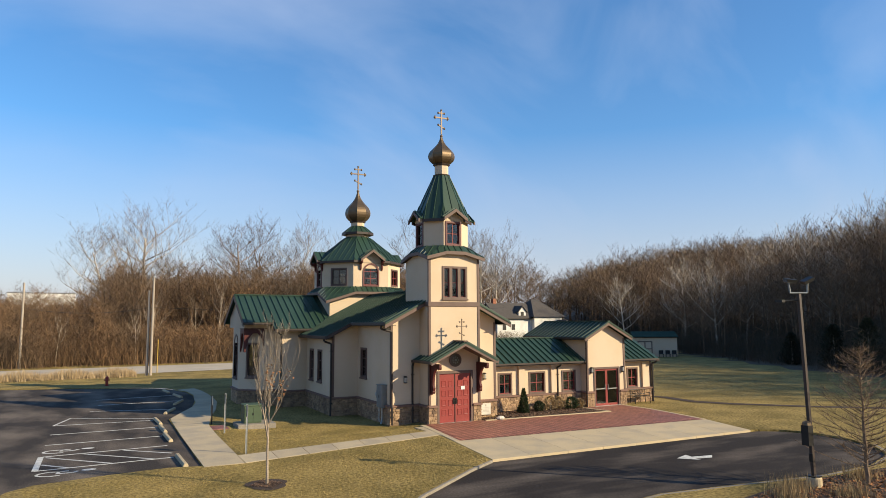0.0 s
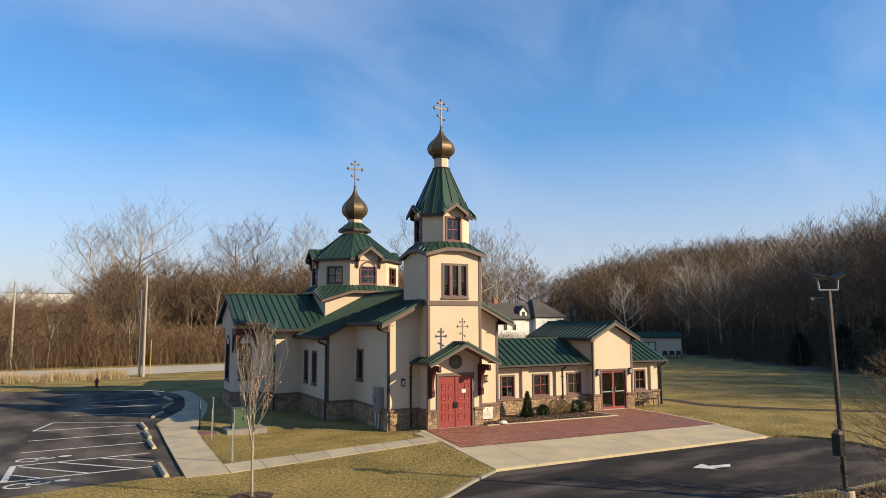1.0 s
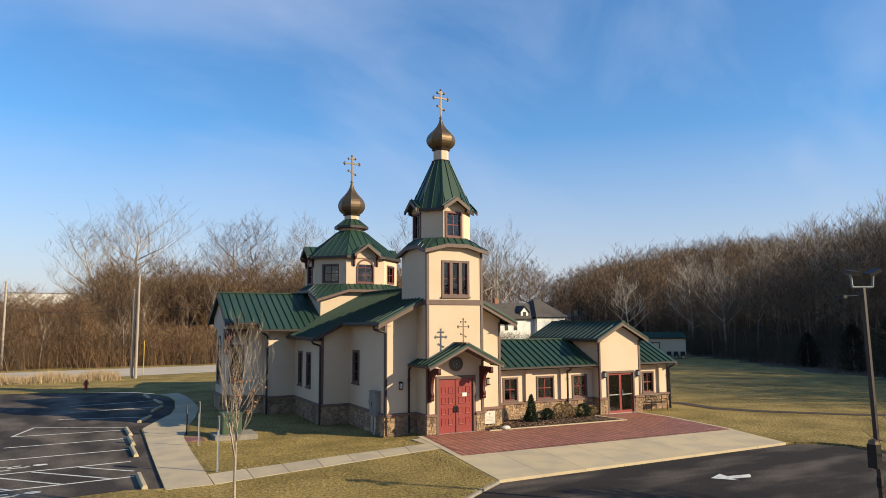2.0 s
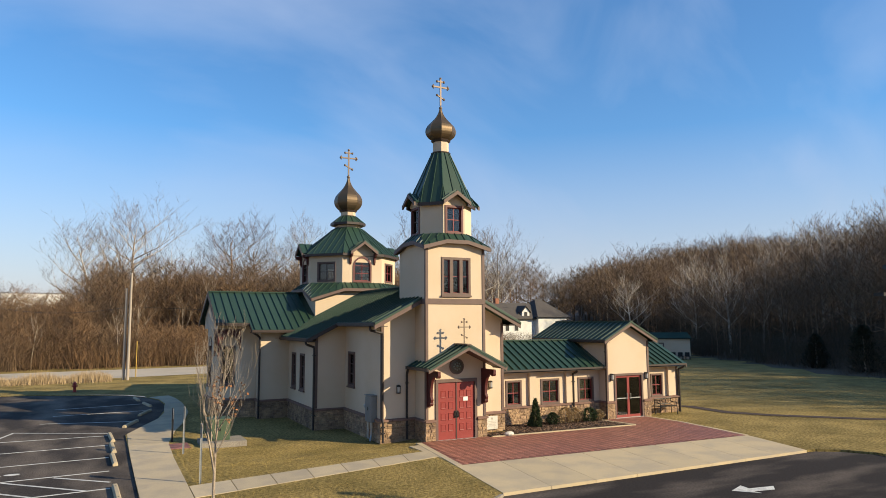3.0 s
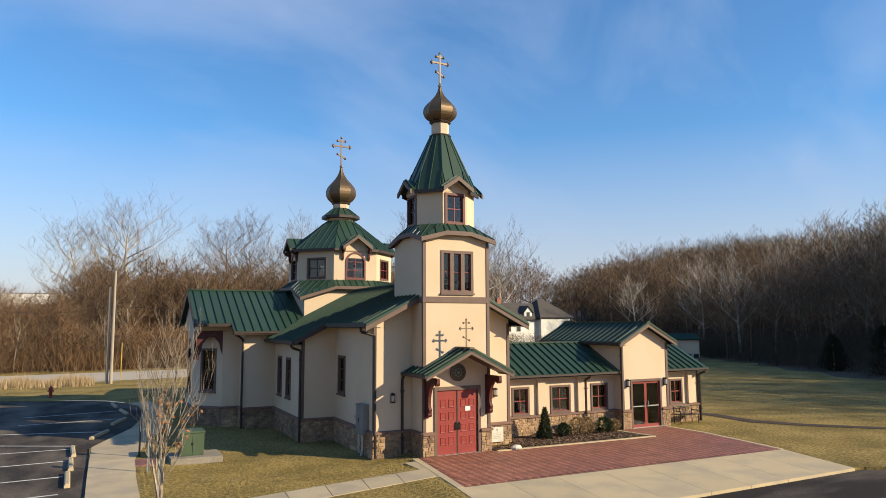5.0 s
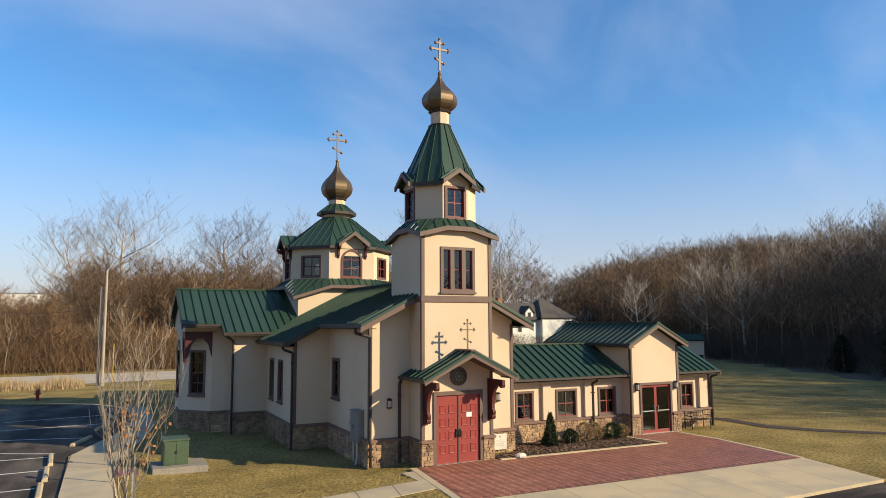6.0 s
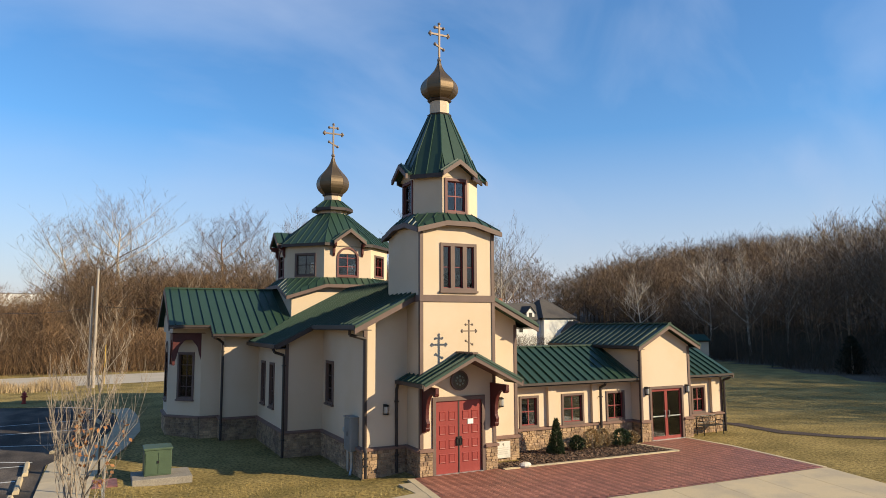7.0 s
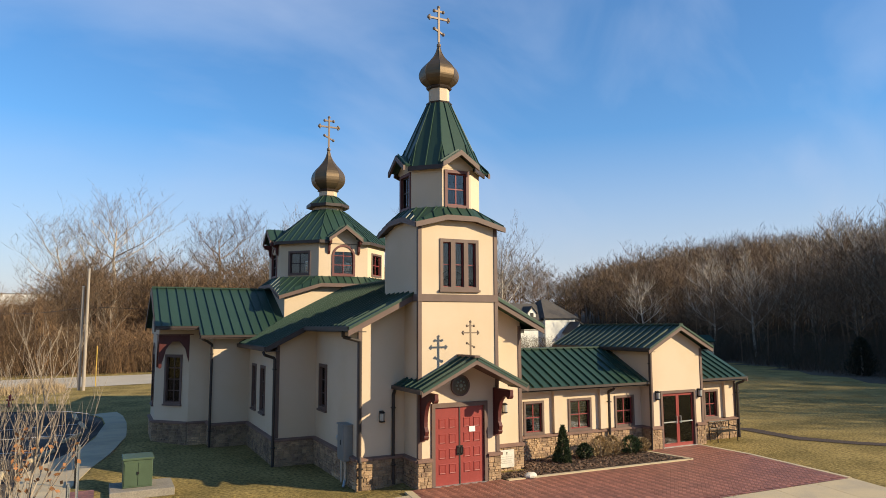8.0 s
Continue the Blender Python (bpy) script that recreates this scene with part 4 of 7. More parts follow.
# side entrance block
EX, E0, E1, EP = 12.05, 10.6, 13.5, 5.02
wall(church, "entrance_wall", (E0, 1.65), (E1, 1.65), 0, 3.98, [(0.58, 0, 2.35, 2.2)], [(0, 3.98), (2.9, 3.98), (2.9, 4.06), (1.45, 4.84), (0, 4.06)])
wall(church, "entrance_wall", (E0, 7.6), (E0, 1.87), 0, 4.0)
wall(church, "entrance_wall", (E1, 1.87), (E1, 7.6), 0, 4.0)
wall(church, "entrance_wall", (E1, 7.6), (E0, 7.6), 0, 3.98, [], [(0, 3.98), (2.9, 3.98), (1.45, 4.84)])
EZ = EP - 0.53 * 1.78
for s in (-1, 1):
    slope(church, [(EX, 1.28, EP), (EX + s * 1.78, 1.28, EZ), (EX + s * 1.78, 7.85, EZ), (EX, 7.85, EP)], 0.41, 0.1, 0.03)
    part("bargeboard", Build().beam((EX + s * 1.8, 1.30, EZ - 0.03), (EX, 1.30, EP - 0.03), 0.05, 0.2), TRIM, church)
    part("rake_flashing", Build().beam((EX + s * 1.8, 1.27, EZ + 0.03), (EX, 1.27, EP + 0.03), 0.05, 0.09), GREEN, church)
    part("gutter", Build().beam((EX + s * 1.80, 1.30, EZ), (EX + s * 1.80, 7.85, EZ), 0.1, 0.13), FASCIA, church)
    part("soffit", Build().prism([(EX + s * 1.76, 1.3, EZ - 0.14), (EX + s * 1.45, 1.3, EZ - 0.14), (EX + s * 1.45, 7.8, EZ - 0.14), (EX + s * 1.76, 7.8, EZ - 0.14)], (0, 0, -0.02)), FASCIA, church)
part("ridge_cap", Build().beam((EX, 1.26, EP + 0.05), (EX, 7.85, EP + 0.05), 0.2, 0.07), GREEN, church)
b = Build()
for x, s in ((E0, 1), (E1, -1)):
    part("corner_trim", Build().box((min(x - 0.025 * s, x + 0.1 * s), 1.62, 0.92), (max(x - 0.025 * s, x + 0.1 * s), 1.72, 4.0)), TRIM, church)
for x, s in ((NX0, 1), (NX1, -1)):
    part("corner_trim", Build().box((min(x - 0.025 * s, x + 0.1 * s), NY - 0.03, 0.92), (max(x - 0.025 * s, x + 0.1 * s), NY + 0.09, 5.0)), TRIM, church)
part("corner_trim", Build().box((16.06, 2.21, 0.92), (16.18, 2.3, 2.5)), TRIM, church)
part("corner_trim", Build().box((BX0 - 0.025, 5.97, 0.92), (BX0 + 0.1, 6.1, 4.3)), TRIM, church)

b = Build()
b.box((11.09, 1.60, 0.0), (11.19, 1.78, 2.30)).box((12.94, 1.60, 0.0), (13.04, 1.78, 2.30)).box((11.19, 1.60, 2.19), (12.94, 1.78, 2.30))
gdoor = part("glass_door", b, TRIM, church, "double glazed door in red aluminium frame, closed")
for k in range(2):
    x0 = 11.20 + k * 0.868
    x1 = x0 + 0.862
    f = Build().box((x0, 1.68, 0.03), (x0 + 0.075, 1.73, 2.18)).box((x1 - 0.075, 1.68, 0.03), (x1, 1.73, 2.18)).box((x0 + 0.075, 1.68, 0.03), (x1 - 0.075, 1.73, 0.16)).box((x0 + 0.075, 1.68, 2.08), (x1 - 0.075, 1.73, 2.18))
    part("door_frame", f, RED, gdoor)
    part("pane", Build().box((x0 + 0.07, 1.70, 0.15), (x1 - 0.07, 1.708, 2.09)), GLASS, gdoor)
    hx = x1 - 0.11 if k == 0 else x0 + 0.11
    part("pull_handle", Build().tube((hx, 1.62, 0.95), (hx, 1.62, 1.25), 0.018).tube((hx, 1.62, 0.96), (hx, 1.69, 0.96), 0.014).tube((hx, 1.62, 1.24), (hx, 1.69, 1.24), 0.014), STEEL, gdoor, "bright steel pull")
    part("push_bar", Build().box((x0 + 0.06, 1.655, 0.99), (x1 - 0.06, 1.675, 1.035)), STEEL, gdoor)
part("threshold", Build().box((11.1, 1.55, 0.0), (13.03, 1.76, 0.03)), STEEL, gdoor)


# ---- stone base ----
def stone_mesh(k):
    rng = random.Random(40 + k)
    j = lambda a: a + rng.uniform(-0.06, 0.06)
    v = [(0, 0, 0), (1, 0, 0), (1, 0, 1), (0, 0, 1)]
    f = [(j(0.06), -1, j(0.1)), (j(0.94), -1 + rng.uniform(0, 0.3), j(0.1)), (j(0.94), -1, j(0.9)), (j(0.06), -1 + rng.uniform(0, 0.3), j(0.9))]
    return Build().add(v + f, [(4, 5, 6, 7), (0, 1, 5, 4), (1, 2, 6, 5), (2, 3, 7, 6), (3, 0, 4, 7)]).mesh("stone", STONE)


STONES = [stone_mesh(k) for k in range(9)]
stone_rng = random.Random(7)


def stone_base(p0, p1, z1=0.80, z0=-0.12, single=True, cap=True, ends=(0, 0)):
    """Mortar bed with ledge stones laid in uneven courses, and a cap course over it."""
    m = wall_frame(p0, p1)
    L = math.hypot(p1[0] - p0[0], p1[1] - p0[1])
    bed = part("stone_base", Build().box((-ends[0], -0.045, z0), (L + ends[1], 0.0, z1), m), MORTAR, church, "rough brown ledge stone base")
    rest = Build()
    z = z0 + 0.01
    while z < z1 - 0.05:
        h = stone_rng.choice((0.07, 0.10, 0.12, 0.15))
        if z + h > z1 - 0.06:
            h = z1 - z
        u = -ends[0]
        while u < L + ends[1] - 0.03:
            w = stone_rng.uniform(0.09, 0.27)
            if u + w > L + ends[1] - 0.1:
                w = L + ends[1] - u
            cut = stone_rng.uniform(0.4, 0.6) if h > 0.12 and w < 0.26 and stone_rng.random() < 0.45 else 1.0
            for za, zb in ((0, cut), (cut, 1)) if cut < 1 else ((0, 1),):
                k, d = stone_rng.randrange(9), stone_rng.uniform(0.015, 0.042)
                turn = Matrix.Rotation(stone_rng.uniform(-0.03, 0.03), 4, "Y")
                place = m @ Matrix.Translation((u + 0.005, -0.044, z + za * h + 0.005)) @ turn @ Matrix.Diagonal((w - 0.010, d, h * (zb - za) - 0.010, 1))
                if single:
                    ob = part("stone", STONES[k], None, bed)
                    ob.matrix_local = place
                else:
                    rest.add([v.co for v in STONES[k].vertices], [tuple(f.vertices) for f in STONES[k].polygons], place)
            u += w
        z += h
    if not single:
        tagged(part("stone_course", rest, STONE, bed), kind="stuff")
    if cap:
        part("cap_course", Build().add([(-ends[0] - 0.02, -0.13, z1 + 0.0), (L + ends[1] + 0.02, -0.13, z1), (L + ends[1] + 0.02, -0.13, z1 + 0.07), (-ends[0] - 0.02, -0.13, z1 + 0.07),
                                          (-ends[0] - 0.02, 0.0, z1), (L + ends[1] + 0.02, 0, z1), (L + ends[1] + 0.02, 0.0, z1 + 0.11), (-ends[0] - 0.02, 0, z1 + 0.11)],
                                         [(0, 1, 2, 3), (3, 2, 6, 7), (0, 4, 5, 1), (0, 3, 7, 4), (1, 5, 6, 2)], m), CAP, bed)


stone_base((T0, 0), (-0.13, 0), ends=(0.05, 0))
stone_base((1.92, 0), (T1, 0), ends=(0, 0.05))
stone_base((T0, NY), (T0, 0), ends=(0, 0.04), single=False)
stone_base((T1, 0), (T1, NY), ends=(0.04, 0), single=False)
stone_base((NX0, NY), (-1.68, NY), ends=(0.08, 0))
stone_base((-1.68, NY), (T0 - 0.06, NY), single=False)
stone_base((T1 + 0.05, NY), (NX1, NY), ends=(0, 0.05))
stone_base((NX1, 2.24), (10.55, 2.24), single=False)
stone_base((E0, 1.65), (11.08, 1.65), ends=(0.06, 0))
stone_base((13.05, 1.65), (E1, 1.65), ends=(0, 0.06))
stone_base((E0, 2.24), (E0, 1.65), single=False)
stone_base((E1, 1.65), (E1, 2.24), single=False)
stone_base((13.56, 2.24), (16.15, 2.24), ends=(0, 0.05), single=False)
stone_base((16.15, 2.24), (16.15, 6.46), single=False)
stone_base((NX0, 5.95), (NX0, NY), single=False)
stone_base((NX1, NY), (NX1, 2.2), single=False)
stone_base((BX0, 6.0), (NX0 - 0.05, 6.0), single=False, ends=(0.04, 0))
stone_base((BX0, 11.25), (BX0, 6.0), single=False)
stone_base((AI, 11.3), (BX0 - 0.05, 11.3), single=False)
stone_base((AI, 12.25), (AI, 11.3), single=False)
stone_base((-6.05, 12.3), (AI - 0.05, 12.3), single=False)
stone_base((AX, 13.7), (-6.05, 12.3), single=False)
stone_base((AX, 16.0), (AX, 13.7), single=False)
stone_base((-6.05, 17.4), (AX, 16.0), single=False)


# ---- ground ----
from mathutils.geometry import delaunay_2d_cdt

PARKING = [(-17.6, -6.2), (-16.94, -5.52), (-14.7, -4.95), (-12.9, -4.7), (-11.82, -4.95), (-11.82, 8.2), (-10.95, 10.9), (-10.12, 13.2), (-9.5, 17.0), (-9.25, 20.5), (-9.38, 23.2), (-10.1, 25.5),
           (-11.2, 27.2), (-13.0, 28.5), (-16.4, 30.3), (-22.3, 32.2), (-46, 36), (-46, -30), (-24, -24), (-19.6, -15), (-18.4, -9.0)]
DRIVE = [(-2.25, -8.80), (-3.62, -9.75), (-5.2, -11.05), (-6.5, -12.1), (-8.0, -13.6), (-9.3, -16), (-10.2, -19.5), (-10.6, -25), (-10.6, -48), (-4.6, -48), (-4.4, -20), (-3.4, -17), (-1.9, -15.6), (-0.4, -15.35),
         (2.3, -15.6), (6.15, -16.0), (9.0, -15.8), (11.5, -14.9), (13.0, -13.4), (13.6, -11.6), (13.65, -10.2), (13.05, -9.2), (12.2, -8.65), (11.75, -8.62)]
DROP, LOT = 0.085, 0.05


def bay(x, y):
    """A place on the parking lot's surface."""
    return -15.15 + (x + 15.15) * 0.981, -30.83 + (y + 30.83) * 0.981


def inside(p, poly):
    hit = False
    for (x0, y0), (x1, y1) in zip(poly, poly[1:] + poly[:1]):
        if (y0 > p[1]) != (y1 > p[1]) and p[0] < (x1 - x0) * (p[1] - y0) / (y1 - y0) + x0:
            hit = not hit
    return hit


EDGE_Y = [-400, -80, -40, -10, 9, 15, 28, 45, 70, 120, 400]
EDGE_X = [150, 70, 56, 49, 47, 50, 57, 64, 84, 104, 230]


def height(x, y):
    """Flat lawn, and a wooded hill beyond the field's edge."""
    s = (x - float(np.interp(y, EDGE_Y, EDGE_X))) / 70
    s = min(max(s, 0.0), 1.0)
    far = max(0.0, min(1.0, (y - 100) / 110)) * (10.0 if x < 40 else max(8.0, 10.0 - (x - 40) * 0.14))
    z = 13.5 * s * s * (3 - 2 * s) + far
    if -9.6 < x < -0.6 and -1.2 < y < 14:
        z -= 0.11 * min(1.0, (x + 9.6) / 1.2, (-0.6 - x) / 1.0, (y + 1.2) / 1.2, (14 - y) / 2)
    if math.hypot(x - 2, y - 2) > 26:
        z += 0.10 * noise.noise(Vector((x * 0.05, y * 0.05, 0)))
    return z


def ground_mesh():
    pts, edges, rng = [], [], random.Random(3)
    for poly in (PARKING, DRIVE):
        k = len(pts)
        pts += [Vector(p) for p in poly]
        edges += [(k + i, k + (i + 1) % len(poly)) for i in range(len(poly))]
    for i in range(26):
        for j in range(18):
            pts.append(Vector((-15 + i * 0.9 + rng.uniform(-0.1, 0.1), -2.5 + j * 0.95 + rng.uniform(-0.1, 0.1))))
    for step, lo, hi, skip in ((4, -80, 140, 0), (25, -300, 400, 1), (250, -2000, 2000, 2)):
        for i in range(int((hi - lo) / step) + 1):
            for j in range(int((hi - lo) / step) + 1):
                x, y = lo + i * step, lo + j * step
                if skip == 1 and -84 < x < 144 and -84 < y < 144:
                    continue
                if skip == 2 and -310 < x < 410 and -310 < y < 410:
                    continue
                pts.append(Vector((x + rng.uniform(-0.2, 0.2), y + rng.uniform(-0.2, 0.2))))
    v, e, f, *_ = delaunay_2d_cdt(pts, edges, [], 0, 0.001)
    out = Build()
    out.v = [(p.x, p.y, height(p.x, p.y)) for p in v]
    for t in f:
        c = (v[t[0]] + v[t[1]] + v[t[2]]) / 3
        if not inside(c, PARKING) and not inside(c, DRIVE):
            out.f.append(tuple(t))
    for poly in (PARKING, DRIVE):
        k, n = len(out.v), len(poly)
        out.v += [(x, y, 0) for x, y in poly] + [(x, y, -0.4) for x, y in poly]
        out.f += [(k + i, k + (i + 1) % n, k + n + (i + 1) % n, k + n + i) for i in range(n)]
    return out


LITTER = material("leaf_litter", (0.10, 0.066, 0.038), 0.95, vary=0.35, scale=0.3, fine=4, bump=0.5, other=(0.06, 0.042, 0.026))
ground = part("ground", ground_mesh(), LAWN)
ground.data.materials.append(LITTER)
for face in ground.data.polygons:
    c = face.center
    if c.x > float(np.interp(c.y, EDGE_Y, EDGE_X)) - 1 or (c.y > 66 + 0.09 * c.x and c.x < 40):
        face.material_index = 1
tagged(ground, "dormant yellow-brown winter lawn rising to a wooded hill", "ground", kind="structure")


def sheet(name, poly, z, thick, mat, label, category, parent=None, kind="structure"):
    ob = part(name, Build().prism([(x, y, z) for x, y in poly], (0, 0, -thick)), mat, parent)
    return ob if parent else tagged(ob, label, category, kind=kind)


def filled(name, poly, z, mat, label, category):
    """A concave flat sheet."""
    n = len(poly)
    v, e, f, *_ = delaunay_2d_cdt([Vector(p) for p in poly], [(i, (i + 1) % n) for i in range(n)], [], 1, 0.001)
    b = Build()
    b.v, b.f = [(p.x, p.y, z) for p in v], [tuple(t) for t in f]
    return tagged(part(name, b, mat), label, category, kind="structure")


def grown(poly, d):
    """The outline pushed out a little under the lawn's edge."""
    n, out = len(poly), []
    area = sum(a[0] * c[1] - c[0] * a[1] for a, c in zip(poly, poly[1:] + poly[:1]))
    s = 1 if area > 0 else -1
    for i in range(n):
        t = (Vector(poly[(i + 1) % n]) - Vector(poly[i - 1])).normalized()
        out.append((poly[i][0] + s * t.y * d, poly[i][1] - s * t.x * d))
    return out


parking = filled("parking_lot", grown(PARKING, 0.06), -LOT, WORN, "dark worn asphalt parking lot with white bay lines", "parking lot")
drive = filled("road", grown(DRIVE, 0.06), -DROP, ASPHALT, "dark patched asphalt driveway loop", "driveway")
filled("far_road", [(-90, 37), (-23, 42.5), (-11, 44.6), (-3, 46.3), (40, 52), (120, 66), (120, 76), (40, 64), (-0.6, 58.5), (-14, 57), (-25, 56), (-90, 51)], 0.03, ROADGREY, "pale concrete road beyond the lawn", "road")


# concrete apron in slabs
apron = sheet("pavement", [(-2.2, -8.7), (11.72, -8.55), (12.65, -5.2), (-1.65, -4.85)], -0.012, 0.35, MORTAR, "pale concrete apron in front of the brick terrace", "pavement")
for i in range(8):
    a, c = i / 8, (i + 1) / 8
    P = lambda s, t: ((-2.23 + 13.96 * s) * (1 - t) + (-1.68 + 14.36 * s) * t, (-8.86 + 0.20 * s) * (1 - t) + (-4.82 - 0.38 * s) * t)
    q = [P(a + 0.0005, 0), P(c - 0.0005, 0), P(c - 0.0005, 1), P(a + 0.0005, 1)]
    part("slab", Build().prism([(x, y, 0.012) for x, y in q], (0, 0, -0.30)), CONCRETE, apron)
TERRACE = [(-0.85, -0.05), (-1.42, -4.80), (12.6, -5.18), (13.1, -0.8), (13.0, 1.55), (10.62, 1.55), (10.0, 1.35), (10.42, -0.62), (2.45, -0.30), (2.4, -0.05)]
terrace = filled("terrace", TERRACE, 0.014, PAVERS, "herringbone terrace of red clay pavers", "terrace")


def kerb(name, line, width, z, mat=CONCRETE, label="concrete edging strip", drop=0.3):
    b = Build()
    for (x0, y0), (x1, y1) in zip(line, line[1:]):
        b.beam((x0, y0, z), (x1, y1, z), width, drop)
    return tagged(part(name, b, mat), label, "kerb", kind="structure")


kerb("terrace_edging", [(-0.95, -0.10), (-1.55, -4.82)], 0.24, 0.02)
kerb("terrace_edging", [(2.5, -0.28), (10.42, -0.56), (10.0, 1.4)], 0.16, 0.045)
kerb("terrace_edging", [(12.66, -5.15), (13.2, -0.8), (13.08, 1.55)], 0.18, 0.02)
kerb("kerb", [(-2.28, -8.9), (-3.65, -9.85), (-5.25, -11.15), (-6.55, -12.2), (-8.05, -13.7), (-9.35, -16.05), (-10.25, -19.5)], 0.09, 0.004, KERBSTONE, "low concrete kerb along the drive")
kerb("kerb", [(-3.4, -17.1), (-1.9, -15.7), (-0.4, -15.45), (2.3, -15.7), (6.15, -16.1), (9.05, -15.9), (11.6, -14.97), (13.1, -13.45)], 0.09, 0.004, KERBSTONE, "low concrete kerb round the planted island")

# walks
walk_a = sheet("lawn_walk", [(-10.36, -5.1), (-1.5, -3.1), (-1.25, -1.85), (-10.36, -3.7)], -0.02, 0.2, MORTAR, "narrow concrete walk across the lawn", "path")
for i in range(7):
    a, c = i / 7, (i + 1) / 7
    P = lambda s, t: ((-10.38 + 8.83 * s) * (1 - t) + (-10.38 + 9.13 * s) * t, (-5.20 + 2.1 * s) * (1 - t) + (-3.62 + 1.80 * s) * t)
    part("slab", Build().prism([(*P(a + 0.0015, 0), 0.016), (*P(c - 0.0015, 0), 0.016), (*P(c - 0.0015, 1), 0.016), (*P(a + 0.0015, 1), 0.016)], (0, 0, -0.12)), WALKWAY, walk_a)
sheet("step_slab", [(-1.55, -3.1), (-1.25, -4.3), (-1.05, -0.55), (-1.6, -0.6)], 0.012, 0.15, WALKWAY, "concrete landing beside the terrace", "path")
EDGE_L = [(-11.8, -5.25), (-11.82, -1.8), (-11.82, 1.6), (-11.8, 5.0), (-11.75, 8.3), (-10.9, 10.9), (-10.1, 13.2), (-9.62, 15.6), (-9.44, 18.0), (-9.2, 20.5), (-9.35, 23.2), (-10.1, 25.5)]
EDGE_R = [(-10.4, -5.2), (-10.38, -1.8), (-10.36, 1.6), (-10.25, 5.0), (-9.7, 8.3), (-9.05, 11.1), (-8.7, 13.2), (-8.35, 15.4), (-8.25, 18.0), (-8.2, 20.4), (-8.3, 23.4), (-8.6, 25.7)]
walk_b = sheet("side_walk", [(-11.7, -5.1), (-10.5, -5.1), (-10.5, 4.8), (-11.7, 4.8)], -0.02, 0.2, MORTAR, "pale concrete walk beside the parking bays", "path")
for (l0, r0), (l1, r1) in zip(list(zip(EDGE_L, EDGE_R)), list(zip(EDGE_L, EDGE_R))[1:]):
    part("slab", Build().prism([(*l0, 0.016), (*r0, 0.016), (r1[0], r1[1] - 0.012, 0.016), (l1[0], l1[1] - 0.012, 0.016)], (0, 0, -0.25)), WALKWAY, walk_b)
sheet("tactile_pad", [(-10.30, 3.3), (-9.55, 3.3), (-9.55, 4.6), (-10.28, 4.6)], 0.02, 0.05, PAVERS, "small red brick pad beside the walk", "path")

# painted lines
ZL = -LOT + 0.004


def stripe(parent, p, q, w=0.1):
    p, q = bay(*p), bay(*q)
    d = Vector((q[0] - p[0], q[1] - p[1])).normalized()
    s = Vector((-d.y, d.x)) * w / 2
    part("line", Build().prism([(p[0] + s.x, p[1] + s.y, ZL), (q[0] + s.x, q[1] + s.y, ZL), (q[0] - s.x, q[1] - s.y, ZL), (p[0] - s.x, p[1] - s.y, ZL)], (0, 0, -0.003)), LINE, parent)


for p, q in (((-16.5, 12.4), (-12.3, 10.1)), ((-16.5, 12.4), (-17.2, 9.65)), ((-17.2, 9.65), (-12.4, 9.4)), ((-17.15, 6.45), (-12.5, 6.65)), ((-17.15, 3.4), (-12.5, 3.64)),
             ((-17.15, 0.5), (-12.5, 0.9)), ((-17.15, -2.35), (-12.5, -1.95)), ((-16.95, 0.3), (-14.67, -2.08)), ((-15.67, 0.5), (-13.2, -1.97)), ((-14.2, 0.6), (-12.5, -1.0)), ((-17.0, -1.2), (-16.1, -2.2)),
             ((-15.3, 21.6), (-10.1, 22.5)), ((-15.2, 18.3), (-10.2, 18.6)), ((-15.6, 15.2), (-11.1, 13.9))):
    stripe(parking, p, q)
stripe(parking, (-17.12, 0.5), (-17.12, -2.35), 0.2)


def wheelchair_mark(x, y):
    """Painted access symbol lying on the asphalt: an open wheel, a seat, a bent leg and a head."""
    b = Build()
    ring = [(x + 0.46 * math.cos(a), y + 0.36 * math.sin(a)) for a in [0.9 + i * 0.40 for i in range(12)]]
    for p, q in zip(ring, ring[1:]):
        b.beam((*p, ZL), (*q, ZL), 0.10, 0.003)
    for p, q in (((x - 0.05, y + 0.30), (x + 0.50, y + 0.34)), ((x + 0.16, y - 0.05), (x + 0.20, y + 0.32)), ((x + 0.20, y), (x + 0.62, y - 0.04)), ((x + 0.62, y - 0.04), (x + 0.78, y + 0.18))):
        b.beam((*p, ZL), (*q, ZL), 0.11, 0.003)
    b.prism([(x + 1.12 + 0.24 * math.cos(i * math.tau / 12), y + 0.24 + 0.15 * math.sin(i * math.tau / 12), ZL) for i in range(12)], (0, 0, -0.003))
    part("access_mark", b, LINE, parking, "white painted access symbol")


wheelchair_mark(*bay(-16.65, 1.55))
wheelchair_mark(*bay(-16.55, -3.15))
ZL = -DROP + 0.004
part("arrow_mark", Build().prism([(4.22, -11.50, ZL), (4.78, -12.13, ZL), (4.75, -11.86, ZL), (5.5, -12.0, ZL), (5.85, -11.68, ZL), (4.92, -11.55, ZL), (5.0, -11.17, ZL)], (0, 0, -0.003)), LINE, drive, "white painted direction arrow")


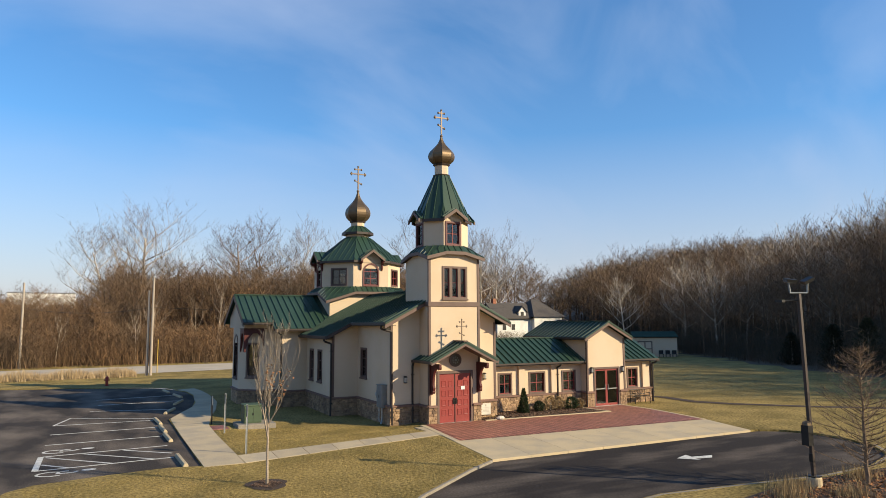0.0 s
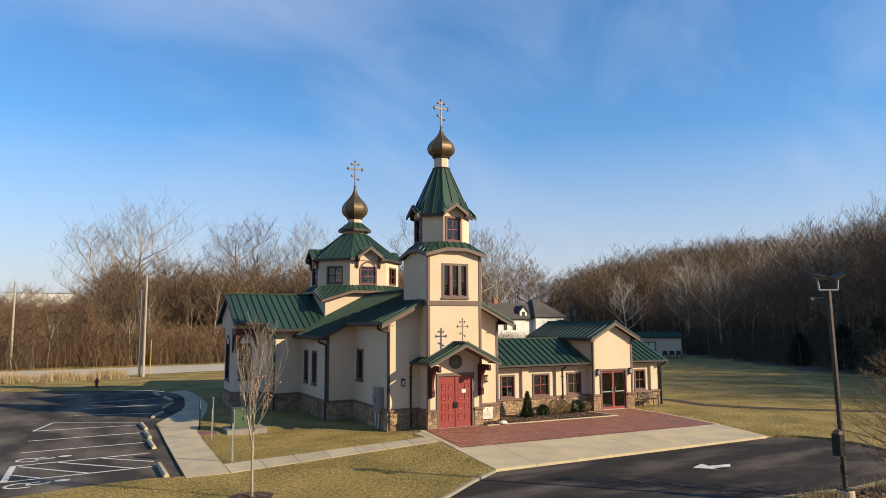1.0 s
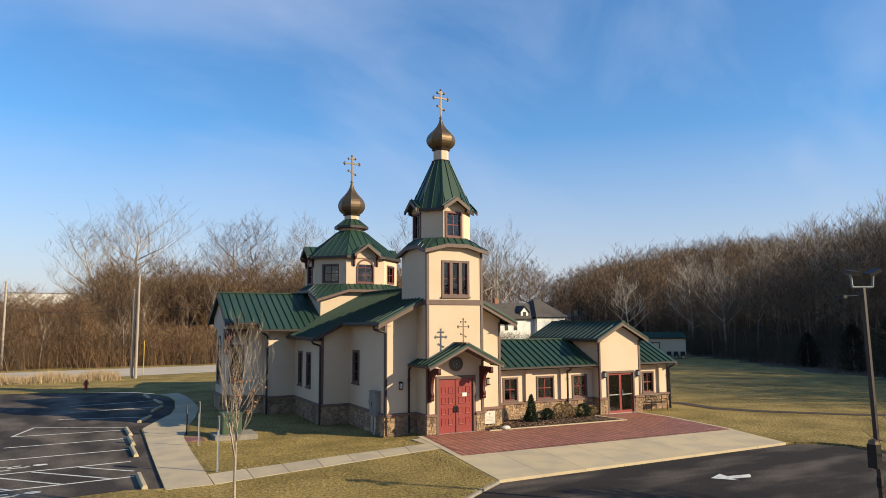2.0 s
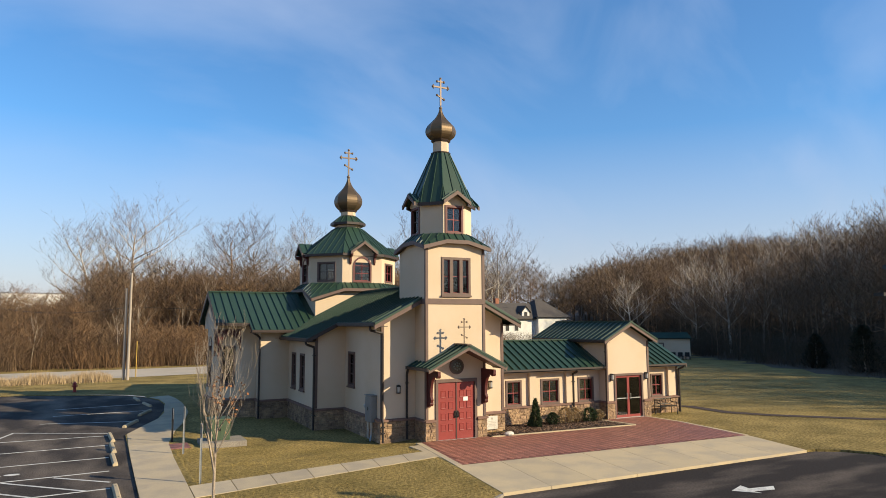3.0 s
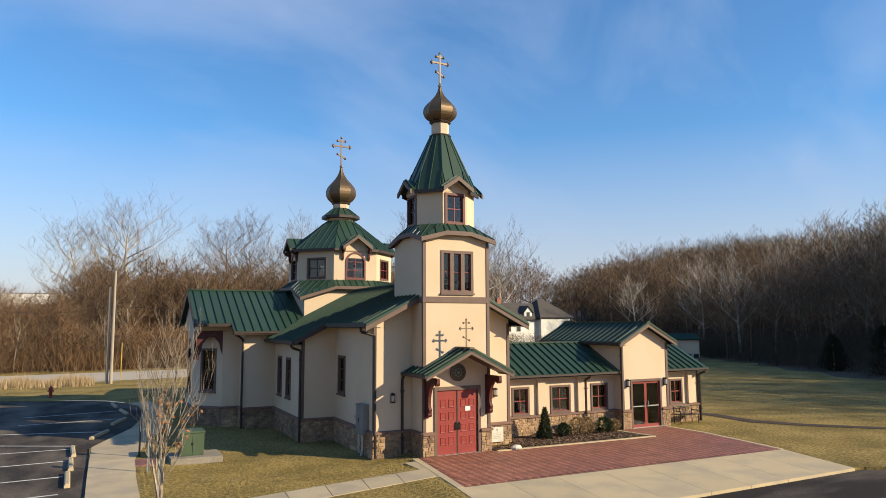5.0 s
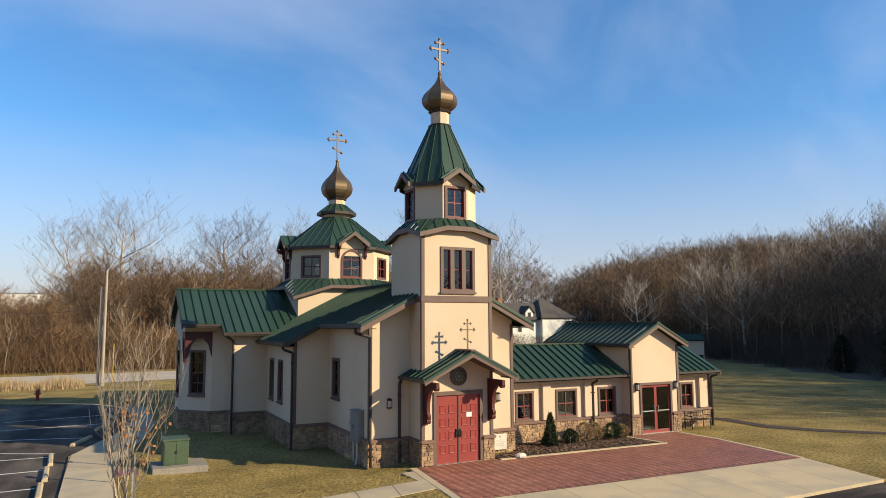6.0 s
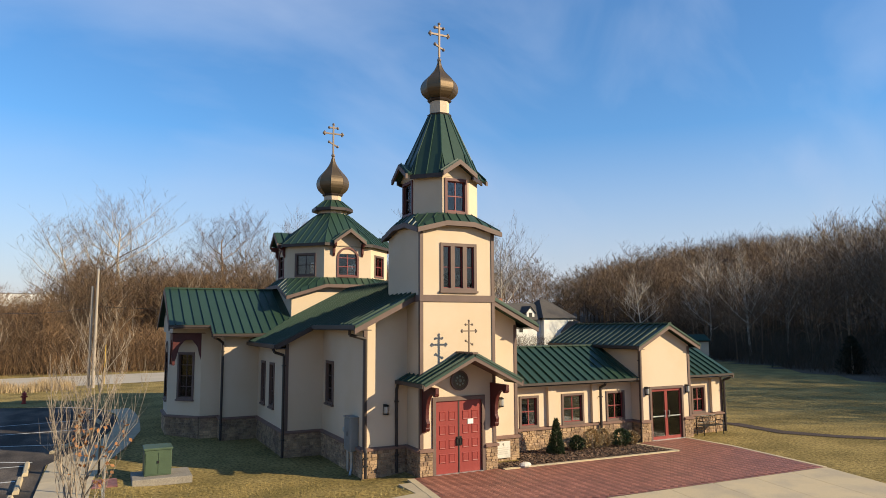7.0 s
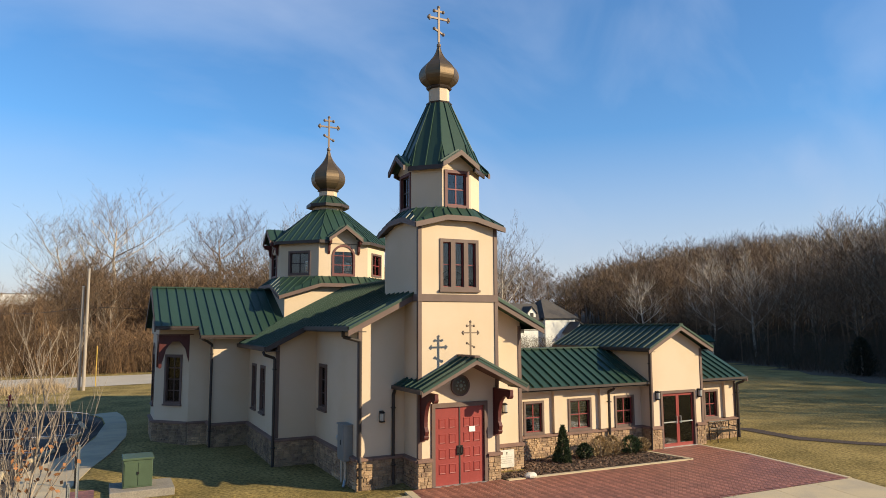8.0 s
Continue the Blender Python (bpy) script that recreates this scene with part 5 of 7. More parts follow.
def wheel_stop(x, y, turn):
    ob = thing("wheel_stop", (*bay(x, y), -LOT), "weathered concrete wheel stop at the head of a bay", "wheel stop", "wheel stops", turn=turn)
    b = Build()
    b.prism([(-0.09, -1.1, 0), (0.09, -1.1, 0), (0.09, -1.1, 0.06), (0.055, -1.1, 0.13), (-0.055, -1.1, 0.13), (-0.09, -1.1, 0.06)], (0, 2.2, 0))
    soften(part("bar", b, CONCRETE, ob), 0.012)
    for y2 in (-0.75, 0.75):
        part("pin", Build().tube((0, y2, 0.12), (0, y2, 0.137), 0.018, n=8), BLACK, ob)


for x, y, a in ((-12.35, 8.45, 3), (-12.33, 5.6, 2), (-12.33, 2.8, 2), (-12.33, -3.05, 2), (-10.6, 25.3, 5), (-10.15, 21.4, 8), (-10.5, 17.1, -18), (-11.4, 12.7, -18)):
    wheel_stop(x, y, a)

# planting bed by the wing
filled("planting_bed", [(2.42, 0.70), (2.50, -0.22), (10.34, -0.48), (9.98, 1.0), (10.0, 1.42), (10.52, 1.6), (10.55, 2.18), (3.98, 2.18), (3.95, 0.70)], 0.03, MULCH, "dark bark mulch bed along the wing", "planting bed")
filled("tree_mulch", [(-10.4 + (0.62 + 0.08 * math.sin(5 * a)) * math.cos(a), -8.85 + (0.75 + 0.1 * math.sin(3 * a)) * math.sin(a)) for a in [i * math.tau / 24 for i in range(24)]], 0.02, MULCH, "round mulch patch under the young tree", "mulch")
filled("island_bed", [(1.2, -16.9), (4.0, -16.3), (8.5, -16.35), (11.5, -16.5), (13, -18.0), (10, -20.5), (4.5, -20.5), (1.5, -19)], 0.02, MULCH, "leaf-littered planting bed round the lamp post", "planting bed")
filled("mulch_path", [(16.6, 4.6), (17.9, 3.4), (17.7, 0.4), (18.9, -1.6), (22, -4.9), (26, -8.2), (30, -11.2), (30.5, -10.6), (26.35, -7.5), (22.35, -4.25), (19.5, -1.1), (18.5, 0.8), (18.7, 3.5), (17.3, 5.3)], 0.02, MULCH, "thin dark mulch line across the field", "path")


# ---- trees and woods ----
def branches(seed, tall, trunk_r, limbs, spread, clear=0.35, lean=0.0, reach=0.48, depth=4, kids=(6, 5, 4), droop=0.12, up=0.35, least=0.008):
    """A bare tree as a list of (start, end, radius, radius, level)."""
    rng, out = random.Random(seed), []

    def grow(p, d, length, r, level):
        steps = 4 if level == 0 else 3 if level == 1 else 2
        points = [p]
        for i in range(steps):
            bend = Vector((rng.gauss(0, 1), rng.gauss(0, 1), rng.gauss(0, 0.6))) * (0.05 if level == 0 else 0.16)
            d = (d + bend + Vector((0, 0, up * 0.25 if level else 0))).normalized()
            q = p + d * length / steps
            ra, rb = r * (1 - 0.8 * i / steps), r * (1 - 0.8 * (i + 1) / steps)
            out.append((p.copy(), q.copy(), ra, rb, level))
            p = q
            points.append(q)
        if level + 1 >= depth:
            return
        n = limbs if level == 0 else kids[min(level, len(kids)) - 1]
        for k in range(n):
            s = (clear + (1 - clear) * (k + rng.random()) / n) if level == 0 else 0.25 + 0.75 * (k + rng.random()) / n
            f = s * steps
            i = min(int(f), steps - 1)
            base = points[i].lerp(points[i + 1], f - i)
            turn = rng.uniform(0, math.tau) if level else k * 2.4 + rng.uniform(-0.4, 0.4)
            side = Vector((math.cos(turn), math.sin(turn), 0))
            away = (d * (0.55 if level else 0.0) + side * spread + Vector((0, 0, up + rng.uniform(-droop, droop)))).normalized()
            grow(base, away, length * (0.62 if level else reach) * (1.12 - 0.55 * s if level == 0 else 0.9) * rng.uniform(0.75, 1.15), max(r * (1 - 0.75 * s) * 0.6, least), level + 1)

    grow(Vector((0, 0, -0.1)), Vector((lean, 0, 1)).normalized(), tall, trunk_r, 0)
    return out


def twig_build(segs, tubes=3, seed=0, blade=1.0):
    """Tubes for trunk and limbs, slim three-cornered blades for twigs."""
    rng, b = random.Random(seed), Build()
    for p, q, r0, r1, level in segs:
        if level < tubes:
            b.tube(p, q, r0, r1, 7 if level == 0 else 4 if level == 1 else 3, caps=False)
        else:
            w = Vector((rng.gauss(0, 1), rng.gauss(0, 1), rng.gauss(0, 1))).cross(q - p).normalized() * r0 * blade
            k = len(b.v)
            b.v += [tuple(p - w), tuple(p + w), tuple(q)]
            b.f.append((k, k + 1, k + 2))
    return b


def scatter(name, variants, spots, mat, label, category):
    """Many copies joined into one object of kind stuff."""
    verts, counts, faces, base = [], [], [], 0
    arrays = [(np.array(v.v), [np.array(f) for f in v.f]) for v in variants]
    for k, x, y, z, size, turn in spots:
        v, f = arrays[k]
        c, s = math.cos(turn), math.sin(turn)
        verts.append(np.column_stack((v[:, 0] * c - v[:, 1] * s, v[:, 0] * s + v[:, 1] * c, v[:, 2])) * size + (x, y, z))
        faces += [tuple(int(i) + base for i in q) for q in variants[k].f]
        base += len(v)
    b = Build()
    b.v, b.f = np.concatenate(verts).tolist(), faces
    return tagged(part(name, b, mat), label, category, kind="stuff")


forest = [twig_build(branches(10 + k, 11.5 + k % 3, 0.15, 15, 1.0, 0.22 + 0.05 * (k % 3), kids=(8, 5), depth=4, up=0.45, least=0.016), 2, k, 2.0) for k in range(6)]


def thicket(seed):
    """A clump of leaning stems and side twigs."""
    rng, b = random.Random(seed), Build()
    for i in range(165):
        stem = i < 30
        a, r = rng.uniform(0, math.tau), rng.random() ** 0.6 * 1.5
        c = Vector((math.cos(a) * r, math.sin(a) * r, -0.05 if stem else rng.uniform(0.2, 2.5)))
        d = Vector((rng.gauss(0, 0.28), rng.gauss(0, 0.28), 1)) if stem else Vector((rng.gauss(0, 1), rng.gauss(0, 1), 0.9)).normalized()
        d *= rng.uniform(0.9, 2.6) if stem else rng.uniform(0.25, 0.75)
        w = d.cross(Vector((rng.gauss(0, 1), rng.gauss(0, 1), rng.gauss(0, 1)))).normalized() * (0.015 if stem else 0.013)
        k = len(b.v)
        b.v += [tuple(c - w), tuple(c + w), tuple(c + d)]
        b.f.append((k, k + 1, k + 2))
    return b


brush = [thicket(k) for k in range(5)]
wood_rng = random.Random(21)


def spots_in(count, region, kinds, size, zdrop=0.0):
    out, tries = [], 0
    while len(out) < count and tries < 60000:
        tries += 1
        x, y = wood_rng.uniform(region[0], region[1]), wood_rng.uniform(region[2], region[3])
        if region[4](x, y):
            z, s = height(x, y), wood_rng.uniform(*size)
            if x < -16 + 3 * wood_rng.random() and kinds == 6:
                s *= min(0.75, max(0.25, (4.5 + 0.035 * (y + 25) - z) / 13))
            if x > 42 and kinds == 6:
                s *= float(np.interp(y, (0, 20, 40, 90), (1.08, 1.0, 0.84, 1.10))) * (1 + 0.3 * noise.noise(Vector((x * 0.06, y * 0.06, 3))))
            out.append((wood_rng.randrange(kinds), x, y, z - zdrop, s, wood_rng.uniform(0, math.tau)))
    return out


edge = lambda x, y: x - float(np.interp(y, EDGE_Y, EDGE_X))
roadside = lambda x, y: y - (62 + 0.13 * x)
HOUSE = (64.0, 88.0)
clearing = lambda x, y: math.hypot(x - HOUSE[0], y - HOUSE[1]) > 17 and not (x > 42 and y < HOUSE[1] and edge(x, y) < 0)
behind = lambda x, y: roadside(x, y) > 4 and clearing(x, y)
scatter("woods", forest, spots_in(300, (-60, 66, 55, 118, behind), 6, (0.62, 0.98)) + spots_in(100, (-15, 34, 72, 112, behind), 6, (0.75, 1.0)) + spots_in(50, (-36, -14, 62, 90, behind), 6, (0.8, 1.1)) + spots_in(80, (-75, 60, 118, 190, behind), 6, (0.7, 1.0)) + spots_in(85, (30, 130, 100, 190, clearing), 6, (0.95, 1.3)), WOODS, "brown leafless woods beyond the road", "woods")
scatter("undergrowth", brush, spots_in(2500, (-55, 60, 52, 90, lambda x, y: 1.0 < roadside(x, y) < 26 and clearing(x, y)), 5, (0.7, 2.0)) + spots_in(60, (50, 62, 76, 81, lambda x, y: True), 5, (0.6, 1.3)), WOODS, "brown bare thicket along the road", "undergrowth")
slim = [twig_build(branches(60 + k, 10.5 + k % 3, 0.13, 12, 0.9, 0.25, kids=(6, 4), depth=4, up=0.5, least=0.016), 2, k, 2.6) for k in range(6)]
stems = [twig_build(branches(80 + k, 12.0 + k % 3, 0.15, 9, 0.55, 0.35, kids=(4, 2), depth=3, up=0.75, least=0.03), 3, k) for k in range(6)]
on_hill = lambda x, y: math.hypot(x - HOUSE[0], y - HOUSE[1]) > 15 and not (x < HOUSE[0] and y < HOUSE[1])
scatter("hill_woods", forest + slim, spots_in(250, (44, 210, -20, 170, lambda x, y: 1.5 < edge(x, y) < 30 and on_hill(x, y)), 6, (0.75, 1.1))
        + [(k + 6, *spot) for k, *spot in spots_in(680, (50, 240, -20, 190, lambda x, y: 20 < edge(x, y) < 85 and on_hill(x, y)), 6, (0.8, 1.15))]
        + spots_in(60, (38, 85, -60, -4, lambda x, y: -2 < edge(x, y) < 14), 6, (0.8, 1.1)), WOODGREY, "grey-brown leafless woods on the hillside", "woods")
# extra stems in the pale bark stand in for trunks catching the sun
scatter("pale_trunks", stems, spots_in(120, (44, 150, -20, 130, lambda x, y: 1 < edge(x, y) < 55 and on_hill(x, y)), 6, (0.6, 1.0)) + spots_in(50, (-60, 60, 58, 90, lambda x, y: 2 < roadside(x, y) < 22 and clearing(x, y)), 6, (0.45, 0.75)), TRUNKS, "slender trunks among the bare woods, sunlight put into their pale colour", "woods")
# added trees behind the camera, never in view, to darken the glass reflections
scatter("woods_across_the_street", slim, spots_in(120, (-150, 150, -150, -85, lambda x, y: True), 6, (0.9, 1.3)), WOODS, "brown leafless woods added out of view for the windows to reflect", "woods")
# brush along the hill's foot, coloured dark for the shade lying there
scatter("hill_undergrowth", brush, spots_in(1100, (40, 150, -20, 130, lambda x, y: 0 < edge(x, y) < 22), 5, (0.7, 1.7)), SHADEBRUSH, "bare thicket at the wood's edge, shade put into its dark colour", "undergrowth")


def bare_tree(name, x, y, z, segs, mat, label, tubes=3, blade=1.4, group="", twigs=None):
    ob = thing(name, (x, y, z), label, "tree", group)
    part("trunk", twig_build([s for s in segs if s[4] == 0], 5), mat, ob)
    if twigs:
        part("branchwork", twig_build([s for s in segs if s[4] in (1, 2)], 5), mat, ob)
        part("crown", twig_build([s for s in segs if s[4] > 2], tubes, 5, blade), twigs, ob, "fine brown twigs")
    else:
        part("crown", twig_build([s for s in segs if s[4] > 0], tubes, 5, blade), mat, ob)
    return ob


TWIGGREY = material("pale_brown_twigs", (0.19, 0.145, 0.105), 0.95, vary=0.2, scale=0.3, fine=2, bump=0, other=(0.15, 0.11, 0.08), other_amount=0.8)
BROAD = dict(kids=(7, 5, 4), depth=5, least=0.026, reach=0.56, droop=0.25)
bare_tree("sycamore_tree", -7.3, 109, 0.5, branches(301, 21.5, 0.55, 15, 0.85, 0.30, up=0.5, **BROAD), SYCAMORE, "tall pale-barked leafless sycamore standing over the woods", tubes=2, blade=1.0, twigs=TWIGGREY)
bare_tree("sycamore_tree", -13.4, 107, 0.5, branches(302, 18, 0.40, 12, 0.9, 0.40, lean=-0.22, up=0.4, **BROAD), SYCAMORE, "leaning pale leafless sycamore with a wide crown", tubes=2, blade=1.0, twigs=TWIGGREY)
bare_tree("sycamore_tree", 9, 107, 0.8, branches(305, 20, 0.42, 12, 0.9, 0.40, up=0.4, **BROAD), WOODGREY, "tall dark leafless tree with crooked limbs", tubes=2, blade=1.1, twigs=WOODS)
bare_tree("sycamore_tree", 14.5, 112, 0.8, branches(306, 19, 0.36, 12, 0.8, 0.40, up=0.45, **BROAD), WOODGREY, "dark leafless tree with a rounded crown", tubes=2, blade=1.1, twigs=WOODS)
bare_tree("sycamore_tree", 19.5, 105, 0.8, branches(308, 19, 0.34, 12, 0.75, 0.36, up=0.5, **BROAD), SYCAMORE, "pale leafless tree behind the church", tubes=2, blade=1.0, twigs=TWIGGREY)
bare_tree("sycamore_tree", 62, 104, 1.0, branches(311, 19, 0.30, 13, 0.75, 0.3, up=0.55, **BROAD), SYCAMORE, "pale leafless tree behind the white house", tubes=2, blade=1.0, twigs=TWIGGREY)
bare_tree("sycamore_tree", 69, 108, 1.2, branches(312, 20, 0.30, 13, 0.75, 0.3, up=0.55, **BROAD), SYCAMORE, "pale leafless tree behind the white house", tubes=2, blade=1.0, twigs=TWIGGREY)
bare_tree("sycamore_tree", 50, 112, 1.5, branches(317, 20, 0.30, 12, 0.8, 0.3, up=0.5, **BROAD), WOODGREY, "dark leafless tree behind the white house", tubes=2, blade=1.1, twigs=WOODS)
for k, (x, y, s) in enumerate(((85, 40, 17), (92, 24, 19), (96, 8, 18), (80, 60, 16), (103, 20, 21), (70, 14, 15), (76, 30, 16), (72, 46, 15), (88, 52, 17), (64, 4, 14), (82, 14, 17), (98, 36, 18), (90, 70, 17), (78, 74, 15))):
    bare_tree("sycamore_tree", x, y, height(x, y) - 0.2, branches(330 + k, s * 0.80, 0.20, 13, 0.7, 0.3, kids=(8, 6), depth=4, least=0.018, up=0.5), SYCAMORE, "pale leafless tree among the hillside woods", blade=1.8)

# dark cedars at the edge of the field
CEDAR = material("dark_cedar", (0.030, 0.036, 0.016), 0.95, vary=0.2, scale=1, bump=0, island=0.4)


def cedar(x, y, tall, wide, seed):
    rng = random.Random(seed)
    ob = thing("cedar_tree", (x, y, height(x, y) - 0.1), "dark green cedar with ragged boughs at the wood's edge", "tree", "cedars at the field's edge")
    part("trunk", Build().tube((0, 0, 0), (0, 0, tall * 0.9), 0.12, 0.03, 7), TRUNKS, ob)
    b = Build()
    for i in range(2600):
        h = rng.random()
        a = rng.uniform(0, math.tau)
        r = wide * (1 - h) ** 0.6 * min(1.0, 0.5 + 4 * h) * rng.uniform(0.35, 1.0) * (1 + 0.25 * math.sin(4 * a + 9 * h + seed))
        c = Vector((math.cos(a) * r, math.sin(a) * r, 0.15 + h * tall * 0.95))
        d = (Vector((math.cos(a), math.sin(a), 0.7)) + Vector((rng.gauss(0, 0.4), rng.gauss(0, 0.4), rng.gauss(0, 0.4)))).normalized() * rng.uniform(0.2, 0.45)
        w = d.cross(Vector((rng.gauss(0, 1), rng.gauss(0, 1), 1))).normalized() * 0.06
        k = len(b.v)
        b.v += [tuple(c - w), tuple(c + w), tuple(c + d)]
        b.f.append((k, k + 1, k + 2))
    part("foliage", b, CEDAR, ob)


for k, (x, y, tall, wide) in enumerate(((52.5, 14, 4.6, 1.7), (51.0, 9.5, 5.2, 1.9), (50.0, 5.5, 4.4, 1.8), (54.8, 20.5, 3.6, 1.4), (49.0, 1.5, 5.5, 2.0))):
    cedar(x, y, tall, wide, k)

# young street tree on the lawn
segs = branches(402, 4.5, 0.046, 18, 0.48, 0.38, depth=4, kids=(5, 4), up=0.72, reach=0.36, droop=0.06, least=0.0035)
fork = Vector((0.02, 0.0, 1.55))
segs += [(p + fork, q + fork, r0, r1, max(level, 1)) for p, q, r0, r1, level in branches(417, 2.5, 0.028, 12, 0.30, 0.25, lean=0.10, depth=4, kids=(5, 4), up=0.8, reach=0.36, droop=0.06, least=0.0035)]
segs = [(Vector((-p.x, -p.y, p.z)), Vector((-q.x, -q.y, q.z)), r0, r1, level) for p, q, r0, r1, level in segs]
young = bare_tree("young_tree", -10.4, -8.85, 0.0, segs, BARK, "slender young leafless tree with a few brown leaves", 4, 1.2)
rng = random.Random(9)
leaf = Build()
for p, q, *_ in [s for s in segs if s[4] >= 2 and s[0].z < 3.4 and s[0].x > -0.1]:
    if rng.random() < 0.5:
        c, a = q, Vector((rng.gauss(0, 1), rng.gauss(0, 1), rng.gauss(0, 1))).normalized() * 0.042
        d = a.cross(Vector((rng.gauss(0, 1), rng.gauss(0, 1), rng.gauss(0, 1)))).normalized() * 0.028
        k = len(leaf.v)
        leaf.v += [tuple(c - a), tuple(c + d), tuple(c + a), tuple(c - d)]
        leaf.f.append((k, k + 1, k + 2, k + 3))
tagged(part("dry_leaves", leaf, BROWNLEAF, young), kind="stuff")

# conical tree on the island
rng, segs = random.Random(77), []
p = Vector((0, 0, -0.1))
for i in range(12):
    q = Vector((rng.gauss(0, 0.015), rng.gauss(0, 0.015), -0.1 + (i + 1) * 0.355))
    segs.append((p, q, 0.075 * (1 - i / 12.5), 0.075 * (1 - (i + 1) / 12.5), 0))
    p = q
for i in range(84):
    z = 0.45 + 3.65 * (i / 84)
    a, L = i * 2.4 + rng.uniform(-0.3, 0.3), (2.2 * (1 - (i / 90) ** 1.5)) * rng.uniform(0.75, 1.1)
    d, p = Vector((math.cos(a), math.sin(a), 0.35)).normalized(), Vector((0, 0, z))
    for k in range(4):
        d = (d + Vector((rng.gauss(0, 0.1), rng.gauss(0, 0.1), 0.06 + rng.gauss(0, 0.06)))).normalized()
        q = p + d * L / 4
        segs.append((p, q, 0.014 * (1 - k / 5), 0.014 * (1 - (k + 1) / 5), 1))
        for t in range(11):
            s = p.lerp(q, rng.random())
            e = (d + Vector((rng.gauss(0, 0.7), rng.gauss(0, 0.7), 0.3 + rng.gauss(0, 0.4)))).normalized() * rng.uniform(0.12, 0.38)
            segs.append((s, s + e, 0.006, 0.001, 2))
        p = q
bare_tree("ornamental_tree", 5.95, -17.55, 0.0, segs, TWIGBROWN, "small conical leafless tree with fine twigs in a bed", 2, 1.0)


# ---- things about the church ----
def downspout(points, r=0.055, label="dark brown downspout with an offset at the eave"):
    ob = thing("downspout", points[-1], label, "downspout", "downspouts")
    b, base = Build(), Vector(points[-1])
    for p, q in zip(points, points[1:]):
        b.tube(Vector(p) - base, Vector(q) - base, r, n=8)
    part("pipe", b, PIPE, ob)
    low, top = Vector(points[-1]), Vector(points[-2])
    for z in (0.6, top.z - 0.4):
        part("strap", Build().box((-r - 0.015, -r - 0.015, z - low.z - 0.02), (r + 0.015, r + 0.015, z - low.z + 0.02)), BLACK, ob)


downspout([(-2.72, NY - 0.1, 4.86), (-2.70, NY - 0.05, 4.70), (-2.15, NY - 0.10, 4.55), (-2.15, NY - 0.10, 0.95), (-2.15, NY - 0.20, 0.75), (-2.15, NY - 0.20, -0.05)])
downspout([(-4.17, 6.0, 4.10), (-4.12, 5.95, 3.98), (-3.75, 5.93, 3.85), (-3.75, 5.93, -0.08)])
downspout([(-5.75, 10.62, 4.5), (-5.5, 10.9, 4.4), (-5.27, 11.22, 4.25), (-5.27, 11.22, -0.08)])
downspout([(CX - 1.88, 0.9, 3.02), (CX - 1.86, NY - 0.1, 2.92), (-0.98, NY - 0.06, 2.8), (-0.98, NY - 0.06, 0.0)])
downspout([(8.78, 1.72, 2.56), (8.78, 1.80, 2.46), (8.78, 2.08, 2.36), (8.78, 2.08, 0.1)])
downspout([(16.22, 1.75, 2.56), (16.22, 1.85, 2.46), (16.20, 2.14, 2.36), (16.20, 2.14, 0.0)])
downspout([(10.53, 1.40, 3.95), (10.53, 1.55, 3.85), (10.53, 1.60, 0.02)], 0.035)


def wall_lamp(x, y, z):
    ob = thing("wall_lamp", (x, y, z), "half-round grey wall lantern with black caps on tan stucco", "wall lamp", "wall lamps")
    body = Build().lathe([(0.075, -0.12), (0.085, -0.10), (0.085, 0.10), (0.075, 0.12)], 12)
    part("glass", body, STEEL, ob, m=pose(0, -0.09, 0))
    part("top_cap", Build().lathe([(0.095, 0.12), (0.095, 0.15), (0.04, 0.19)], 12), BLACK, ob, m=pose(0, -0.09, 0))
    part("bottom_cap", Build().lathe([(0.05, -0.17), (0.095, -0.15), (0.095, -0.12)], 12), BLACK, ob, m=pose(0, -0.09, 0))
    part("back_plate", Build().box((-0.07, -0.025, -0.17), (0.07, 0.0, 0.19)), BLACK, ob)


for x, y in ((-1.38, NY), (3.24, NY), (10.90, 1.65), (13.26, 1.65)):
    wall_lamp(x, y, 2.13)

ENGRAVED = material("worn_engraving", (0.40, 0.36, 0.30), 0.85, vary=0.1, scale=6, bump=0.1)
plaque = thing("plaque", (3.24, NY - 0.11, 0.12), "pale stone dedication plaque set against the base", "plaque")
soften(part("slab", Build().box((-0.31, -0.06, 0), (0.31, 0.0, 0.60)), GRANITE, plaque), 0.015)
part("emblem", Build().box((-0.012, -0.066, 0.44), (0.012, -0.06, 0.54)).box((-0.035, -0.0665, 0.495), (0.035, -0.0605, 0.515)), BRONZE, plaque)
for j, w in enumerate((0.2, 0.23, 0.17, 0.21)):
    part("text_bar", Build().box((-w, -0.064, 0.36 - j * 0.07), (w, -0.06, 0.375 - j * 0.07)), ENGRAVED, plaque)

# meter cabinet on the narthex side
cab = thing("meter_cabinet", (NX0, 1.95, 0.72), "grey steel electric meter cabinet with conduits", "meter cabinet")
soften(part("body", Build().box((-0.30, -0.32, 0), (-0.0, 0.32, 1.12)), METAL, cab), 0.015)
part("door", Build().box((-0.32, -0.29, 0.06), (-0.30, 0.29, 1.06)), METAL, cab)
part("lid", Build().box((-0.34, -0.35, 1.12), (0.0, 0.35, 1.16)), METAL, cab)
part("latch", Build().box((-0.335, -0.06, 0.5), (-0.32, -0.02, 0.65)), BLACK, cab)
part("conduit", Build().tube((-0.18, -0.12, 0), (-0.18, -0.12, -0.62), 0.05).tube((-0.18, -0.12, -0.62), (-0.28, -0.24, -0.80), 0.05), STEEL, cab)
